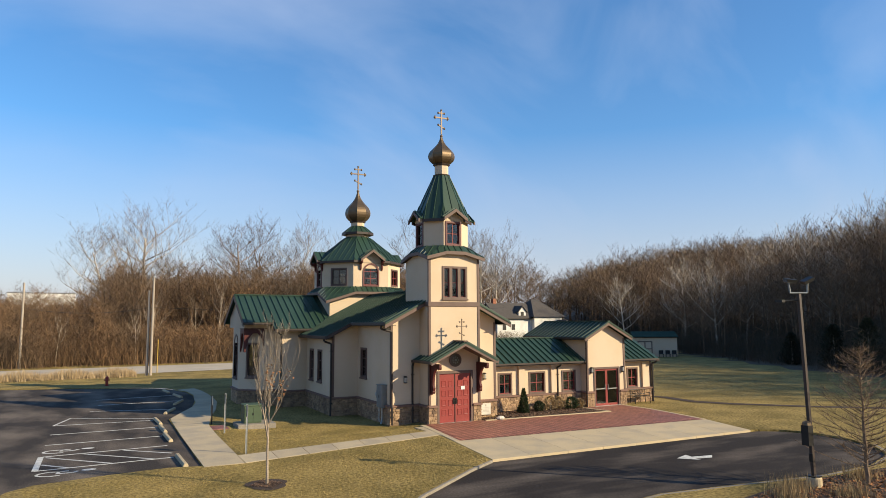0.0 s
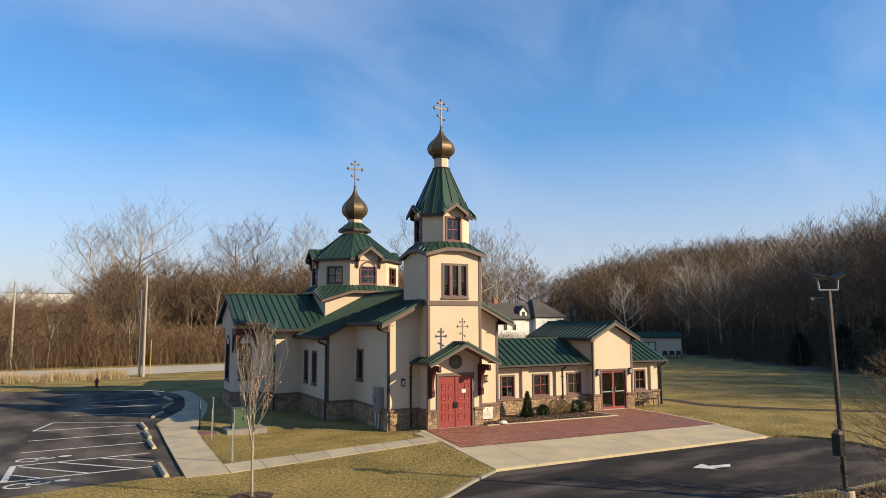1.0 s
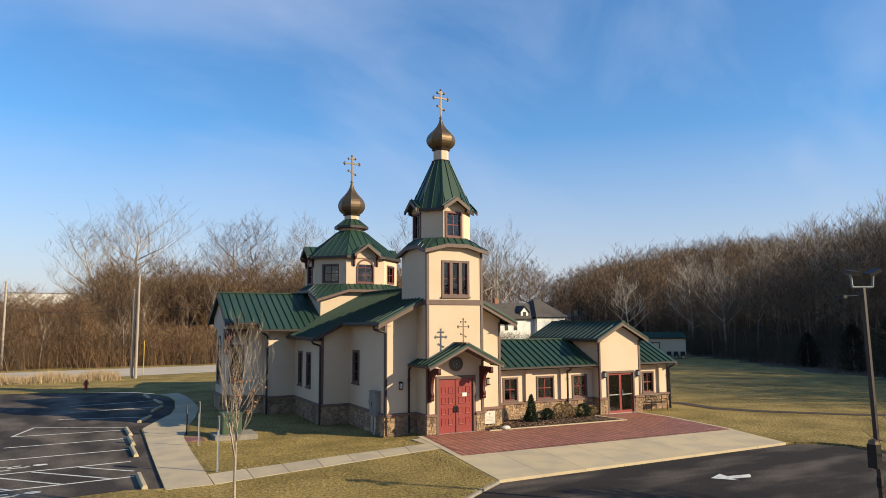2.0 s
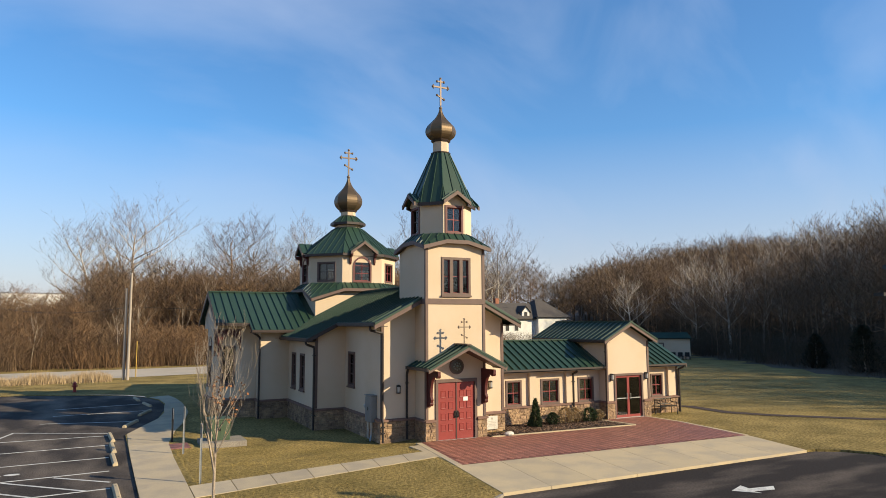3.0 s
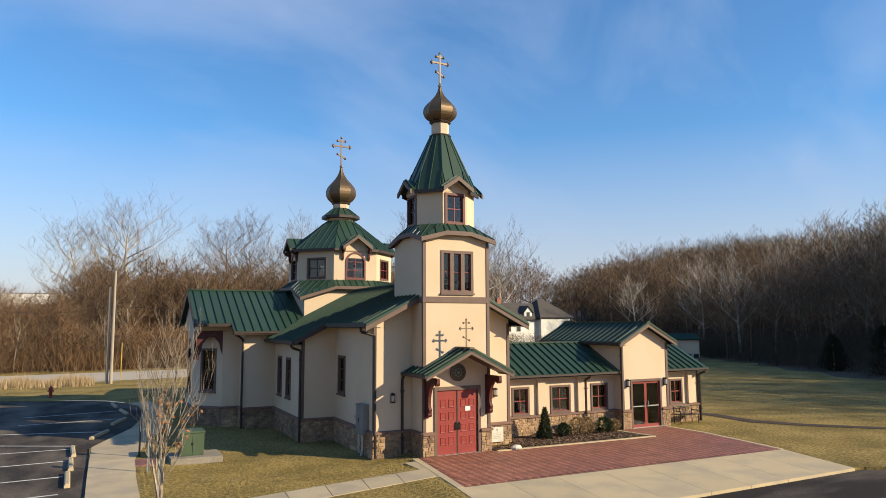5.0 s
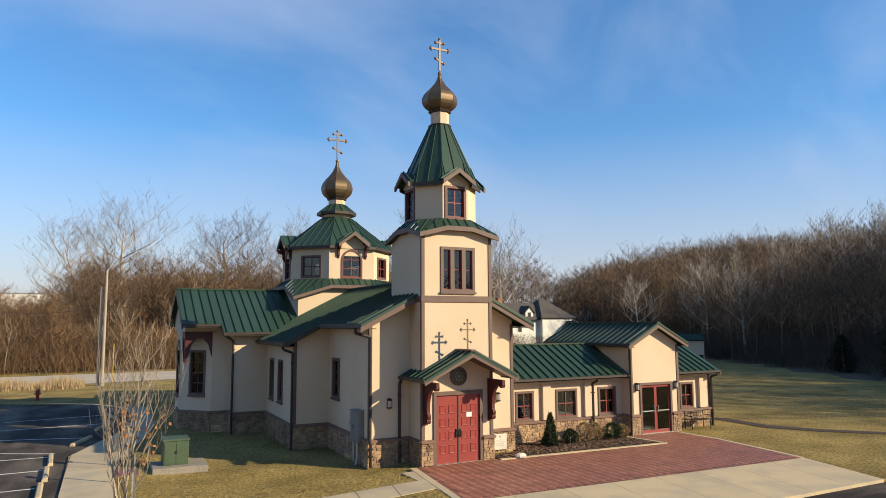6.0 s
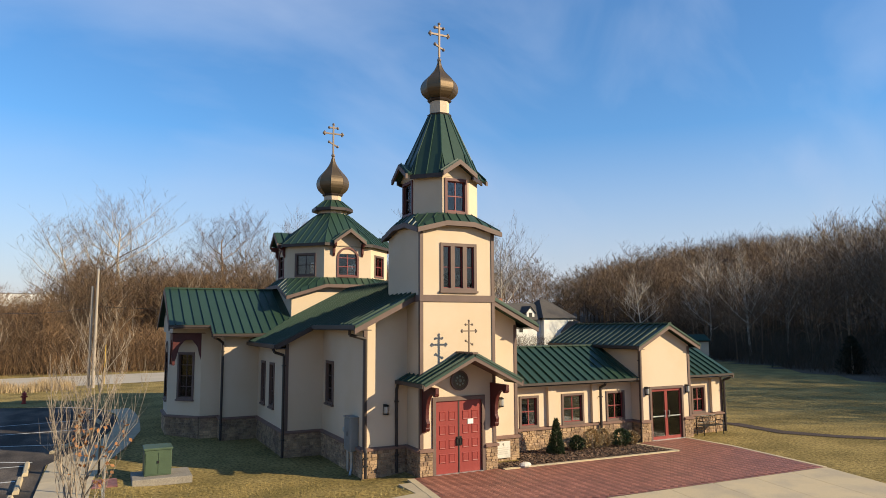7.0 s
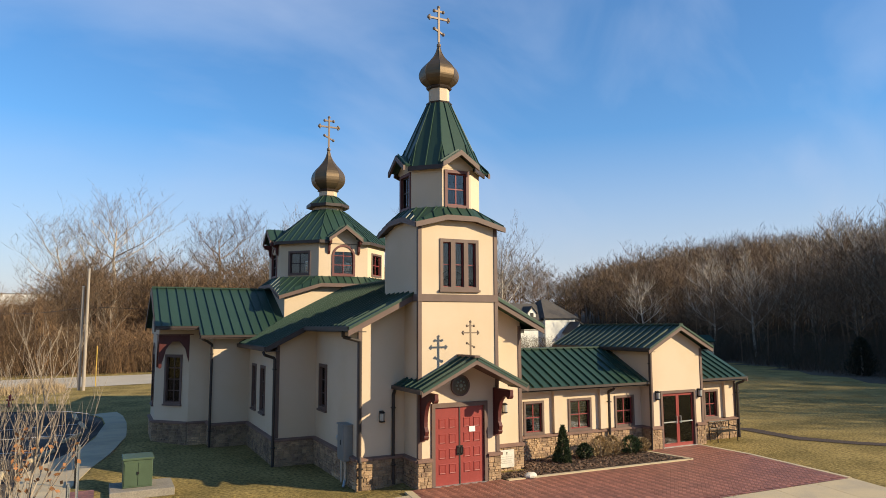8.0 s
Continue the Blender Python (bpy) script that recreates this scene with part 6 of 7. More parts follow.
part("conduit", Build().tube((-0.2, 0.2, 0), (-0.2, 0.2, -0.74), 0.04), STEEL, cab)
meter = thing("electric_meter", (NX0, 2.62, 1.32), "small round glass electric meter on a grey box", "electric meter")
part("box", Build().box((-0.14, -0.14, -0.2), (0, 0.14, 0.2)), METAL, meter)
part("dial", Build().lathe([(0.09, 0), (0.09, 0.08), (0.05, 0.1)], 14), STEEL, meter, m=pose(-0.14, 0, 0.02, 0, -90, 0))
part("conduit", Build().tube((-0.07, 0, -0.2), (-0.07, 0, -1.35), 0.03), STEEL, meter)

# transformer on its pad
pad = thing("transformer_pad", (-8.3, 4.05, -0.11), "weathered concrete pad on the lawn", "concrete pad")
soften(part("slab", Build().box((-0.84, -0.74, 0), (0.98, 0.74, 0.24)), KERBSTONE, pad), 0.02)
tr = thing("transformer_box", (-8.36, 4.22, 0.13), "green steel transformer cabinet on a concrete pad", "transformer box")
soften(part("body", Build().box((-0.42, -0.45, 0), (0.42, 0.45, 0.82)), BOXGREEN, tr), 0.02)
soften(part("lid", Build().prism([(-0.45, -0.48, 0.82), (0.45, -0.48, 0.82), (0.45, -0.48, 0.89), (-0.45, -0.48, 0.89)], (0, 0.96, 0)), BOXGREEN, tr), 0.015)
part("front_door", Build().box((-0.38, -0.465, 0.06), (-0.01, -0.45, 0.74)), BOXGREEN, tr)
part("front_door", Build().box((0.01, -0.465, 0.06), (0.38, -0.45, 0.74)), BOXGREEN, tr)
part("padlock", Build().box((-0.03, -0.49, 0.40), (0.03, -0.465, 0.48)), BLACK, tr)


def sign_post(x, y, tall, mat, label):
    ob = thing("sign_post", (x, y, 0.0), label, "post", "sign posts")
    part("post", Build().box((-0.03, -0.012, -0.05), (0.03, 0.0, tall)).box((-0.035, -0.03, -0.05), (-0.027, 0.0, tall)).box((0.027, -0.03, -0.05), (0.035, 0.0, tall)), mat, ob)
    part("plate", Build().box((-0.006, -0.15, tall - 0.46), (0.006, 0.15, tall - 0.02)), STEEL, ob, "metal sign plate seen from its edge")


for x, y, t in ((-10.02, -3.35, 1.87), (-9.97, 2.1, 1.80)):
    sign_post(x, y, t, STEEL, "galvanised sign post in the lawn edge")
sign_post(-10.1, 5.25, 1.42, BLACK, "short dark sign post beside the walk")

# lamp post
lamp = thing("street_lamp", (4.28, -16.95, 0.0), "dark bronze lamp post with two floodlights on a concrete foot", "street lamp")
lean = Vector((-0.19, 0.0, 5.85))
soften(part("concrete_foot", Build().lathe([(0.22, -0.2), (0.22, 0.27), (0.20, 0.30)], 18), CONCRETE, lamp), 0.01)
part("base_plate", Build().box((-0.16, -0.16, 0.30), (0.16, 0.16, 0.34)), BLACK, lamp)
b = Build()
b.prism([(-0.05, -0.05, 0.34), (0.05, -0.05, 0.34), (0.05, 0.05, 0.34), (-0.05, 0.05, 0.34)], lean - Vector((0, 0, 0.34)))
part("pole", b, FASCIA, lamp)
side = Vector((0.24, -0.12, 0))
part("yoke", Build().tube(lean - side + Vector((0, 0, 0.02)), lean + side + Vector((0, 0, 0.02)), 0.03).tube(lean - side + Vector((0, 0, 0.02)), lean - side * 1.1 + Vector((0, 0, 0.36)), 0.03).tube(lean + side + Vector((0, 0, 0.02)), lean + side * 1.1 + Vector((0, 0, 0.36)), 0.03), METAL, lamp)
for k, tilt in ((-1, 6), (1, -26)):
    head = part("flood_head", Build().box((-0.17, -0.13, -0.04), (0.17, 0.13, 0.06)), BLACK, lamp, m=Matrix.Translation(lean + side * (1.1 * k) + Vector((-0.1 * k if k < 0 else 0.0, 0, 0.40))) @ pose(0, 0, 0, 10, tilt, -26))
    part("lens", Build().box((-0.11, -0.10, -0.05), (0.11, 0.10, -0.04)), STEEL, head)
part("side_arm", Build().tube(lean + Vector((0, 0, -0.2)), lean + Vector((-0.55, 0.26, -0.22)), 0.02).box((-0.85, 0.1, 5.58), (-0.7, 0.34, 5.66)), BLACK, lamp)
part("lantern_box", Build().box((-0.30, -0.12, 1.25), (-0.08, 0.12, 1.85)), BLACK, lamp, "black box with a brass top on the pole")
part("lantern_top", Build().lathe([(0.14, 1.85), (0.12, 1.93), (0.03, 1.98)], 8, (-0.19, 0, 0)), GOLD, lamp)
part("hand_hole_cover", Build().box((-0.09, -0.06, 0.75), (-0.06, 0.06, 1.0)), BLACK, lamp)

# shrubs in the bed
shrub_rng = random.Random(31)


def evergreen(name, x, y, tall, wide, mat, label, cone=True, blades=900, category="shrub"):
    ob = thing(name, (x, y, 0.02), label, category)
    part("stem", Build().tube((0, 0, 0), (0, 0, tall * 0.8), 0.03, 0.01, 6), BARK, ob)
    b = Build()
    for i in range(blades):
        h = shrub_rng.random() ** (1.4 if cone else 1.0)
        a = shrub_rng.uniform(0, math.tau)
        reach = wide * ((1 - h) ** 0.8 if cone else math.sin(math.pi * min(h * 0.85 + 0.15, 1)) ** 0.6) * shrub_rng.uniform(0.45, 1.0) * (1 + 0.18 * math.sin(3 * a + 5 * h))
        c = Vector((math.cos(a) * reach, math.sin(a) * reach, 0.05 + h * tall * 0.95))
        d = (Vector((math.cos(a), math.sin(a), 0.9)) + Vector((shrub_rng.gauss(0, 0.4), shrub_rng.gauss(0, 0.4), shrub_rng.gauss(0, 0.3)))).normalized() * shrub_rng.uniform(0.06, 0.13)
        w = d.cross(Vector((shrub_rng.gauss(0, 1), shrub_rng.gauss(0, 1), 1))).normalized() * 0.022
        k = len(b.v)
        b.v += [tuple(c - w), tuple(c + w), tuple(c + d)]
        b.f.append((k, k + 1, k + 2))
    part("foliage", b, mat, ob)


evergreen("conifer_shrub", 5.78, 1.15, 1.32, 0.34, EVERGREEN, "small conical dark green conifer in the bed", blades=3000)
evergreen("round_shrub", 6.85, 1.25, 0.55, 0.30, EVERGREEN, "low rounded dark green shrub", False, 900)
evergreen("round_shrub", 9.1, 1.25, 0.66, 0.42, EVERGREEN, "low spreading green shrub beside the downspout", False, 1200)
for x, y, h, w in ((7.7, 1.35, 0.75, 0.45), (8.3, 1.4, 0.7, 0.4), (9.75, 1.35, 0.5, 0.3)):
    evergreen("dry_shrub", x, y, h, w, STRAW, "tan dry shrub with bare twigs", False, 900)
stone = Build().ball((0, 0, 0.08), 0.2, 9, 0.6)
rock = tagged(part("rock", stone, GRANITE, m=pose(3.35, -0.35, 0.03)), "pale boulder at the corner of the bed", "rock")
rock.scale = (1.2, 0.8, 0.9)

# iron bench by the wing
bench = thing("garden_bench", (14.75, 1.72, 0.0), "black iron bench against the stone base", "bench")
for i in range(4):
    part("seat_slat", Build().box((-0.62, -0.20 + i * 0.11, 0.42), (0.62, -0.12 + i * 0.11, 0.445)), BLACK, bench)
for x in (-0.6, 0.6):
    part("leg", Build().tube((x, -0.2, 0), (x, -0.18, 0.62), 0.02).tube((x, 0.22, 0), (x, 0.26, 0.82), 0.02).tube((x, -0.18, 0.62), (x, 0.25, 0.62), 0.02), BLACK, bench)
b = Build().tube((-0.6, 0.25, 0.82), (0.6, 0.25, 0.82), 0.018).tube((-0.6, 0.24, 0.52), (0.6, 0.24, 0.52), 0.014)
for i in range(6):
    c = -0.5 + i * 0.2
    for k in range(10):
        a0, a1 = k * math.tau / 10, (k + 1) * math.tau / 10
        b.tube((c + 0.1 * math.cos(a0), 0.245, 0.67 + 0.13 * math.sin(a0)), (c + 0.1 * math.cos(a1), 0.245, 0.67 + 0.13 * math.sin(a1)), 0.009, n=4, caps=False)
part("backrest", b, BLACK, bench)

# hydrant
hyd = thing("fire_hydrant", (-14.6, 31.6, 0.0), "dark red cast iron fire hydrant in the grass", "fire hydrant")
part("barrel", Build().lathe([(0.17, 0), (0.17, 0.04), (0.11, 0.06), (0.11, 0.55), (0.15, 0.57), (0.15, 0.60), (0.12, 0.68), (0.05, 0.74), (0.03, 0.80)], 14), HYDRANT, hyd)
part("side_cap", Build().tube((-0.2, 0, 0.45), (0.2, 0, 0.45), 0.055, n=10), HYDRANT, hyd)
part("front_cap", Build().tube((0, 0, 0.42), (0, -0.2, 0.42), 0.07, n=10), HYDRANT, hyd)


def utility_pole(x, y, tall, r, lean, label):
    ob = thing("utility_pole", (x, y, 0.0), label, "utility pole", "utility poles")
    part("pole", Build().tube((0, 0, -0.3), (lean, 0, tall), r, r * 0.7, 10), WOODPOLE, ob)
    part("cap", Build().tube((lean, 0, tall), (lean, 0, tall + 0.06), r * 0.78, n=10), STEEL, ob)
    return Vector((x + lean, y, tall))


a = utility_pole(-11.05, 41.9, 8.2, 0.13, -0.05, "pale weathered wooden utility pole beside the road")
c = utility_pole(-10.72, 41.6, 9.6, 0.14, -0.02, "tall weathered wooden utility pole beside the road")
d = utility_pole(-23.3, 60.2, 9.7, 0.15, 0.0, "wooden utility pole beyond the road")
marker = thing("marker_post", (-9.9, 45.0, 0.0), "thin yellow marker post at the roadside", "post")
part("post", Build().tube((0, 0, 0), (0, 0, 3.4), 0.04), material("marker_yellow", (0.5, 0.32, 0.05), 0.6), marker)
cable = thing("overhead_cable", (0, 0, 0), "thin dark overhead cable between the poles", "cable")
for p, q in (((-23.3, 60.2, 6.9), (-10.75, 41.6, 6.6)), ((-10.75, 41.6, 6.6), (40, 58, 7.2))):
    p, q, b = Vector(p), Vector(q), Build()
    last = p
    for i in range(1, 11):
        t = i / 10
        s = p.lerp(q, t) - Vector((0, 0, 1.2 * t * (1 - t) * 2))
        b.tube(last, s, 0.018, n=4, caps=False)
        last = s
    part("wire", b, BLACK, cable)

# reeds along the road ditch
reed_rng, b = random.Random(5), Build()
for i in range(11000):
    s = reed_rng.random()
    x = -34 + 22 * s
    y = 40.3 + 1.6 * s + reed_rng.gauss(0, 0.9) - (0.9 if x < -24 else 0)
    h = reed_rng.uniform(0.45, 1.15) * (0.65 + 0.35 * math.sin(x * 0.8) ** 2)
    d, w = Vector((reed_rng.gauss(0, 0.2), reed_rng.gauss(0, 0.2), 1)) * h, reed_rng.uniform(0.010, 0.022)
    a0 = reed_rng.uniform(0, math.pi)
    k = len(b.v)
    e = Vector((math.cos(a0) * w, math.sin(a0) * w, 0))
    c0 = Vector((x, y, 0))
    b.v += [tuple(c0 - e), tuple(c0 + e), tuple(c0 + d)]
    b.f.append((k, k + 1, k + 2))
tagged(part("reeds", b, REED), "straw-coloured dry reeds in the roadside ditch", "reeds", kind="stuff")

# island bed: tufts and leaf litter
b = Build()
for i in range(2600):
    cx, cy = reed_rng.choice(((3.3, -16.9), (6.6, -16.9), (8.5, -17.2), (4.2, -18.2), (9.8, -17.6), (7.2, -18.3), (2.4, -17.5)))
    x, y = cx + reed_rng.gauss(0, 0.32), cy + reed_rng.gauss(0, 0.25)
    d = Vector((reed_rng.gauss(0, 0.22), reed_rng.gauss(0, 0.22), 1)) * reed_rng.uniform(0.2, 0.55)
    e = Vector((reed_rng.gauss(0, 1), reed_rng.gauss(0, 1), 0)).normalized() * 0.008
    k = len(b.v)
    b.v += [(x - e.x, y - e.y, 0.0), (x + e.x, y + e.y, 0.0), (x + d.x, y + d.y, d.z)]
    b.f.append((k, k + 1, k + 2))
tagged(part("dry_grass", b, STRAW), "dry ornamental grass tufts in the island bed", "grass", kind="stuff")

# shed beyond the field
shed = thing("shed", (55.4, 42.3, 0.0), "low tan shed with a green metal roof by the woods", "shed", turn=-35)
part("wall", Build().box((-2.95, 0, 0), (2.95, 5, 2.9)), STUCCO, shed)
part("roof", Build().prism([(-3.1, -0.3, 2.75), (-3.1, -0.3, 2.85), (-3.1, 2.5, 3.55), (-3.1, 5.3, 2.85), (-3.1, 5.3, 2.75)], (6.2, 0, 0)), SHEDROOF, shed)
part("eave_band", Build().box((-3.0, -0.04, 2.66), (3.0, 0.0, 2.76)), TRIM, shed)
d1 = part("double_door", Build().box((-2.45, -0.05, 0.02), (-0.5, -0.01, 2.15)), STUCCO, shed)
for x0, x1, z0, z1 in ((-2.5, -2.36, 0, 2.2), (-0.6, -0.46, 0, 2.2), (-1.55, -1.41, 0, 2.2), (-2.36, -1.55, 2.06, 2.2), (-1.41, -0.6, 2.06, 2.2), (-2.36, -1.55, 1.05, 1.18), (-1.41, -0.6, 1.05, 1.18)):
    part("rail", Build().box((x0, -0.09, z0), (x1, -0.05, z1)), TRIM, d1)
for k, x in enumerate((0.6, 1.5, 2.4)):
    chair = thing("garden_chair", tuple(shed.matrix_world @ Vector((x, -0.9, 0))), "dark garden chair in front of the shed", "chair", "chairs by the shed", turn=-35)
    part("seat", Build().box((-0.3, -0.3, 0.4), (0.3, 0.3, 0.46)), BLACK, chair)
    part("backrest", Build().box((-0.3, 0.26, 0.46), (0.3, 0.31, 0.95)), BLACK, chair)
    for sx in (-0.27, 0.27):
        for sy in (-0.27, 0.27):
            part("leg", Build().box((sx - 0.025, sy - 0.025, 0), (sx + 0.025, sy + 0.025, 0.4)), BLACK, chair)

# white house behind the wing
hz = height(*HOUSE)
house = thing("house", (HOUSE[0], HOUSE[1], hz), "white two-storey house with a grey hipped shingle roof", "house", turn=4)
part("wall", Build().box((-1, -4, 0), (6.2, 5, 6.2)), SIDING, house)
part("roof", Build().add([(-1.6, -4.6, 6.1), (6.8, -4.6, 6.1), (6.8, 5.6, 6.1), (-1.6, 5.6, 6.1), (1.6, 0.4, 9.8), (3.0, 0.4, 9.8)], [(0, 1, 5, 4), (1, 2, 5), (2, 3, 4, 5), (3, 0, 4), (3, 2, 1, 0)]), SHINGLE, house)
part("side_wing", Build().prism([(-9.5, -3, 0), (-9.5, 4, 0), (-9.5, 4, 6.0), (-9.5, 0.5, 8.6), (-9.5, -3, 6.0)], (8.5, 0, 0)), SIDING, house)
part("wing_roof", Build().prism([(-9.9, -3.6, 5.7), (-9.9, 0.5, 8.75), (-9.9, 4.6, 5.7), (-9.9, 4.6, 5.9), (-9.9, 0.5, 8.95), (-9.9, -3.6, 5.9)], (10.2, 0, 0)), SHINGLE, house)
part("chimney", Build().box((-8.2, 0.2, 6), (-7.4, 1.0, 9.8)), BRICKRED, house)
por = part("front_gable", Build().prism([(3.4, -6.6, 0), (6.6, -6.6, 0), (6.6, -6.6, 3.6), (5.0, -6.6, 5.2), (3.4, -6.6, 3.6)], (0, 2.6, 0)), SIDING, house)
part("gable_roof", Build().prism([(3.0, -6.9, 3.3), (5.0, -6.9, 5.3), (7.0, -6.9, 3.3), (7.0, -6.9, 3.5), (5.0, -6.9, 5.5), (3.0, -6.9, 3.5)], (0, 2.9, 0)), SHINGLE, por)
low_wing = part("low_wing", Build().box((6.2, -3, 0), (9.4, 4, 4.6)), SIDING, house)
part("low_roof", Build().prism([(6.15, -3.5, 6.0), (9.9, -3.5, 4.4), (9.9, -3.5, 4.6), (6.15, -3.5, 6.2)], (0, 8, 0)), SHINGLE, low_wing)
dor = part("dormer", Build().prism([(-4.2, -3.0, 5.9), (-2.4, -3.0, 5.9), (-2.4, -3.0, 7.2), (-3.3, -3.0, 8.1), (-4.2, -3.0, 7.2)], (0, 3.2, 0)), SIDING, house)
part("dormer_roof", Build().prism([(-4.5, -3.25, 6.95), (-3.3, -3.25, 8.15), (-2.1, -3.25, 6.95), (-2.1, -3.25, 7.12), (-3.3, -3.25, 8.35), (-4.5, -3.25, 7.12)], (0, 3.5, 0)), SHINGLE, dor)
part("dormer_window", Build().box((-3.65, -3.06, 6.2), (-2.95, -3.0, 7.1)), BLACK, dor)
for x, y, z in ((-7.8, -3, 3.4), (-5.6, -3, 3.4), (5.0, -6.6, 1.4), (7.8, -3, 2.4)):
    w = part("window", Build().box((x - 0.5, y - 0.06, z), (x + 0.5, y, z + 1.3)), WHITE, house)
    part("pane", Build().box((x - 0.42, y - 0.075, z + 0.08), (x + 0.42, y - 0.06, z + 1.22)), BLACK, w)

# far pale buildings beyond the left woods
far = thing("warehouse", (-40, 330, 9.5), "distant long white warehouse behind the trees", "warehouse")
part("wall", Build().box((-13.5, 0, -3), (13.5, 14, 9.6)), WHITE, far)
part("roof", Build().box((-13.8, -0.3, 9.6), (13.8, 14.3, 9.9)), METAL, far)
for x in (-9, -3, 3, 9):
    part("loading_door", Build().box((x - 1.6, -0.08, 0.2), (x + 1.6, 0, 4.2)), METAL, far)

# short grass over the near lawns
grass_rng, b = random.Random(14), Build()
NEAR = [([(-10.3, -5.4), (-1.7, -3.4), (-2.4, -8.9), (-6.4, -12.0), (-9.2, -15.6), (-16.0, -15.0), (-17.2, -6.2), (-12.0, -5.1)], 34000), ([(-10.2, -3.4), (-1.9, -1.7), (-0.9, -0.2), (-2.2, 0.9), (-7.0, 3.0), (-10.2, 3.2)], 15000)]
for poly, count in NEAR:
    xs, ys = [p[0] for p in poly], [p[1] for p in poly]
    made = 0
    while made < count:
        x, y = grass_rng.uniform(min(xs), max(xs)), grass_rng.uniform(min(ys), max(ys))
        if not inside((x, y), poly) or inside((x, y), PARKING) or inside((x, y), DRIVE) or math.hypot(x + 10.4, y + 8.85) < 0.7:
            continue
        made += 1
        h = grass_rng.uniform(0.02, 0.055)
        e = Vector((grass_rng.gauss(0, 1), grass_rng.gauss(0, 1), 0)).normalized() * grass_rng.uniform(0.006, 0.014)
        z, k = height(x, y) - 0.004, len(b.v)
        b.v += [(x - e.x, y - e.y, z), (x + e.x, y + e.y, z), (x + grass_rng.gauss(0, 0.03), y + grass_rng.gauss(0, 0.03), z + h)]
        b.f.append((k, k + 1, k + 2))
DRYGRASS = material("dry_lawn_blades", (0.345, 0.250, 0.092), 0.95, vary=0.2, scale=0.5, fine=4, bump=0, other=(0.20, 0.155, 0.055), other_amount=0.8, island=0.25, specular=0.1)
tagged(part("lawn_grass", b, DRYGRASS), "short dormant straw-yellow lawn grass", "grass", kind="stuff")


def litter(name, poly, count, size, mat, label, z=0.03):
    """Loose chips and dead leaves lying on a bed."""
    rng, b = random.Random(len(name) + count), Build()
    xs, ys = [p[0] for p in poly], [p[1] for p in poly]
    made = 0
    while made < count:
        x, y = rng.uniform(min(xs), max(xs)), rng.uniform(min(ys), max(ys))
        if not inside((x, y), poly):
            continue
        made += 1
        a, w, h = rng.uniform(0, math.tau), rng.uniform(0.4, 1.0) * size, rng.uniform(0.2, 0.5) * size
        u, v = Vector((math.cos(a), math.sin(a), rng.gauss(0, 0.35))) * w, Vector((-math.sin(a), math.cos(a), rng.gauss(0, 0.35))) * h
        c, k = Vector((x, y, z + rng.uniform(0.005, 0.03))), len(b.v)
        b.v += [tuple(c - u), tuple(c - v), tuple(c + u), tuple(c + v)]
        b.f.append((k, k + 1, k + 2, k + 3))
    tagged(part(name, b, mat), label, "mulch", kind="stuff")


CHIP = material("mulch_chips", (0.12, 0.072, 0.045), 0.95, vary=0.2, scale=3, bump=0, island=0.6)
litter("mulch_chips", [(2.55, 0.65), (2.55, -0.15), (10.2, -0.38), (9.9, 1.0), (9.9, 2.1), (4.0, 2.1), (3.95, 0.65)], 5200, 0.07, CHIP, "loose brown bark chips on the bed")
litter("mulch_chips", [(-10.95, -8.9), (-10.4, -9.5), (-9.9, -8.9), (-10.4, -8.2)], 500, 0.05, CHIP, "loose bark chips under the young tree", 0.02)
litter("leaf_litter", [(1.4, -17.0), (4.0, -16.4), (8.5, -16.45), (11.3, -16.6), (12.6, -18.0), (10, -20), (4.5, -20), (1.6, -18.8)], 4200, 0.09, BROWNLEAF, "dead brown leaves in the island bed", 0.02)


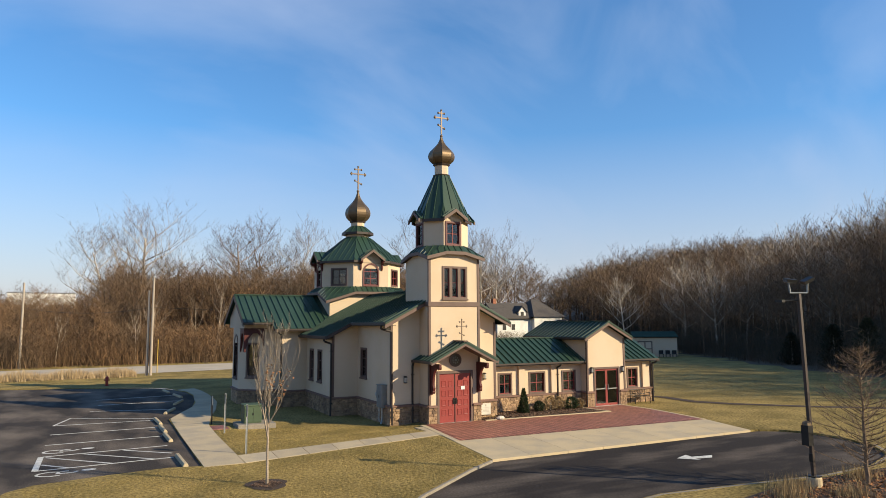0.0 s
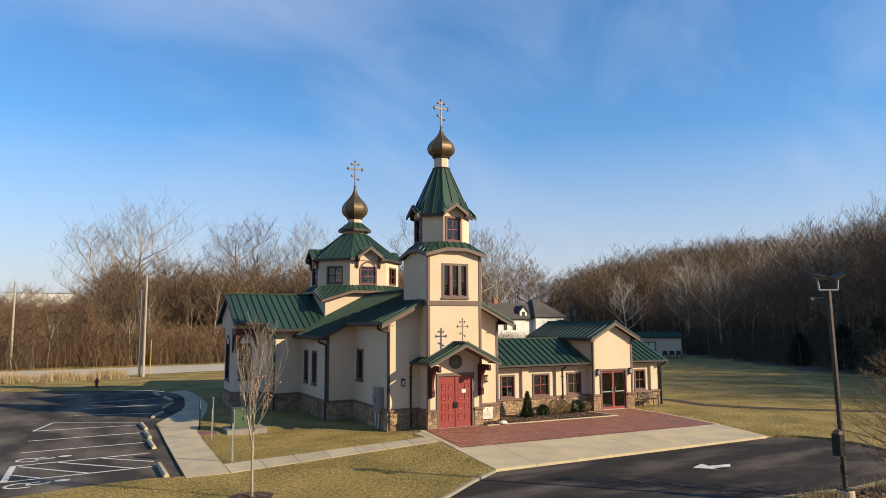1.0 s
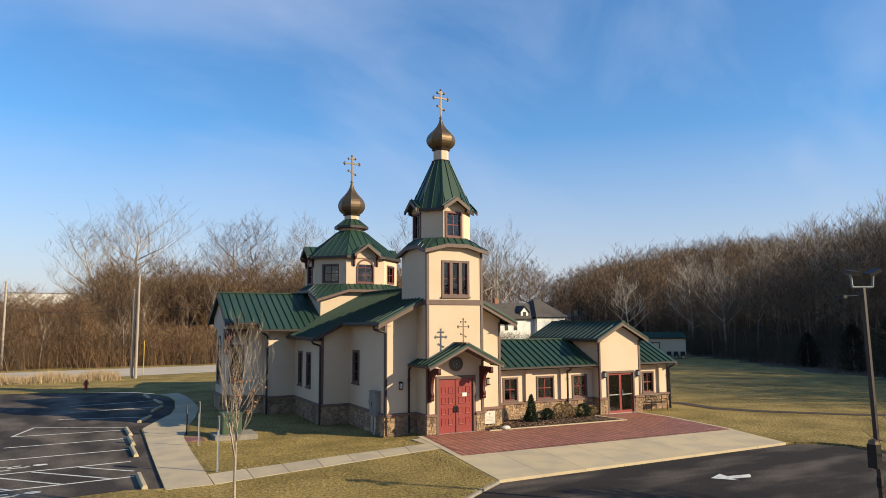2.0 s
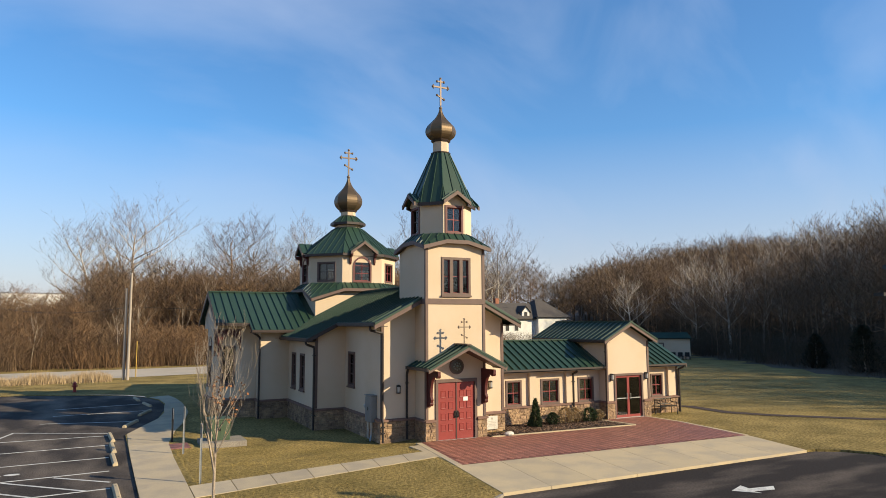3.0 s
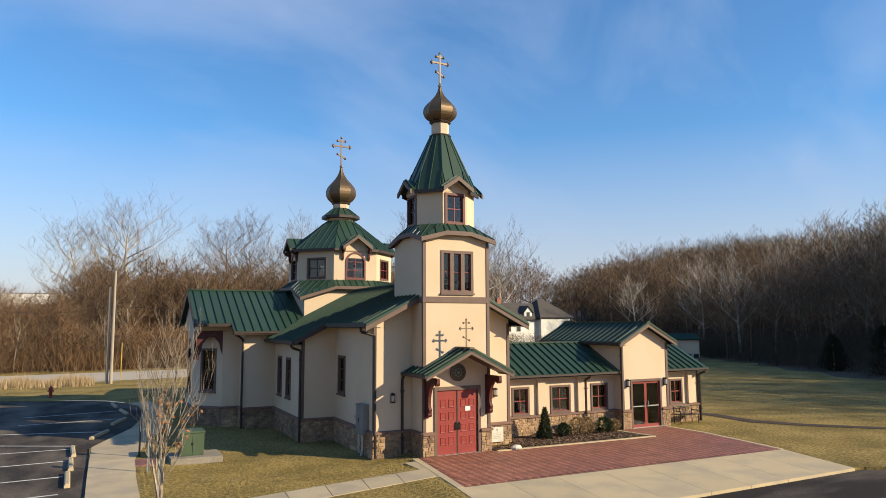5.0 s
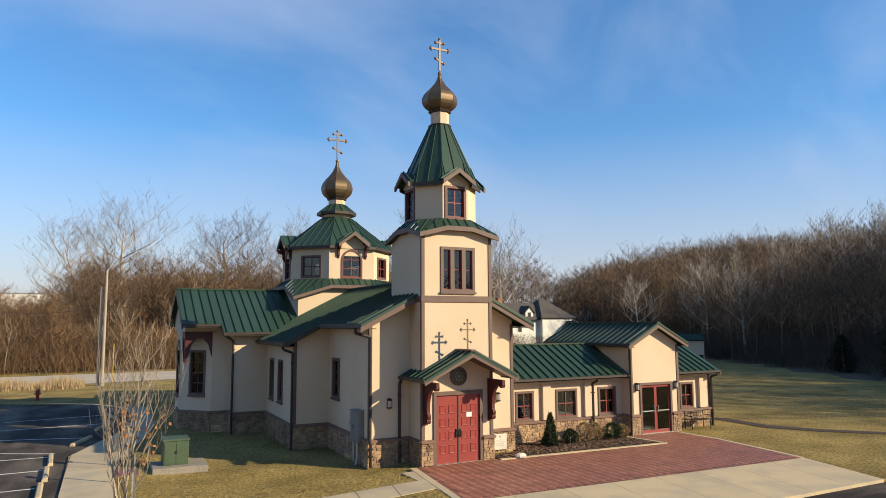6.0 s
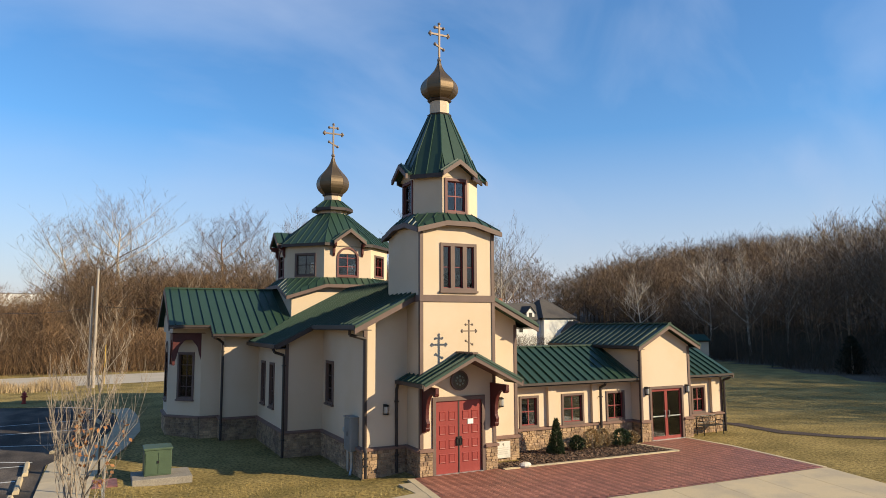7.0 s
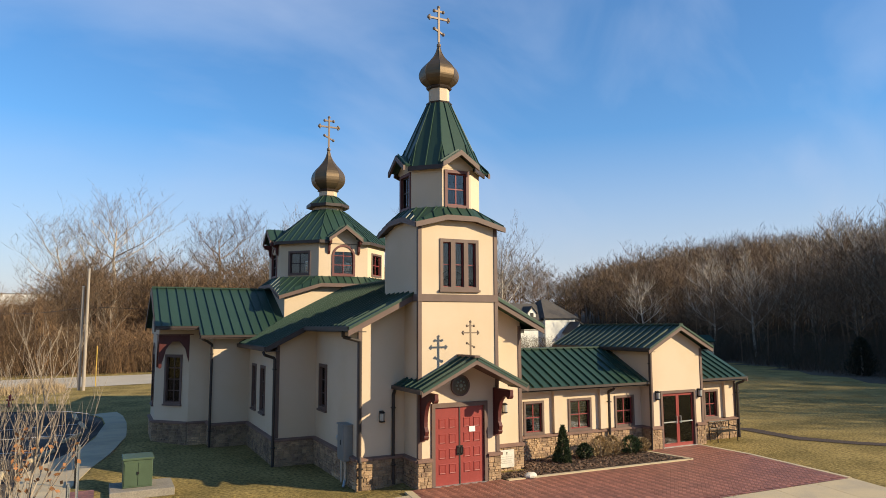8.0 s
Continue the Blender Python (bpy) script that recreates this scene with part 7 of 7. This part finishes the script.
# ---- clay pavers of the terrace, herringbone at 45 degrees ----
# clay colour mix; the second is darker to stand in for weaker reflection across
CLAY = [material("clay_paver", c, 0.6, vary=0.12, scale=1.3, fine=30, bump=0.15, other=tuple(0.72 * v for v in c), other_amount=0.8, island=0.16) for c in ((0.335, 0.135, 0.086), (0.250, 0.096, 0.061))]
W, GAP = 0.115, 0.004


def paver(across, mat):
    """One paver with a worn, bevelled top edge, lying along or across."""
    x, y = (W - GAP, 2 * W - GAP) if across else (2 * W - GAP, W - GAP)
    e, rows = 0.005, []
    for d, z in ((0, 0.0), (0, 0.009), (e, 0.013)):
        rows += [(d, d, z), (x - d, d, z), (x - d, y - d, z), (d, y - d, z)]
    faces = [(8, 9, 10, 11)] + [(4 * k + i, 4 * k + (i + 1) % 4, 4 * k + 4 + (i + 1) % 4, 4 * k + 4 + i) for k in (0, 1) for i in range(4)]
    return Build().add(rows, faces), mat


# pavers laid across take the darker clay, their reflection painted into the colour
KINDS = [paver(False, CLAY[0]), paver(True, CLAY[1])]
PAVER_MESHES = [b.mesh("paver", mat) for b, mat in KINDS]
lay = Matrix.Translation((5.6, -2.5, 0.012)) @ pose(0, 0, 0, 0, 0, 45)
laid = []
for j in range(-75, 76):
    for m4 in range(-45, 46):
        for kind, ox, oy in ((0, j + 4 * m4, j), (1, j + 3 + 4 * m4, j)):
            w, h = (2, 1) if kind == 0 else (1, 2)
            corners = [lay @ Vector(((ox + a * w) * W, (oy + c * h) * W, 0)) for a, c in ((0, 0), (1, 0), (1, 1), (0, 1))]
            if abs(corners[0].x - 6) < 9 and abs(corners[0].y + 2) < 4.5 and all(inside((p.x, p.y), TERRACE) for p in corners):
                laid.append((math.hypot(corners[0].x + 1.4, corners[0].y + 4.8), kind, ox * W, oy * W))
laid.sort()
for far_off, kind, x, y in laid[:300]:
    part("paver", PAVER_MESHES[kind], None, terrace).matrix_local = lay @ Matrix.Translation((x, y, 0))
for kind, (b, mat) in enumerate(KINDS):
    rest = Build()
    for far_off, k, x, y in laid[300:]:
        if k == kind:
            rest.add(b.v, b.f, lay @ Matrix.Translation((x, y, 0)))
    tagged(part("paver_field", rest, mat, terrace), kind="stuff")
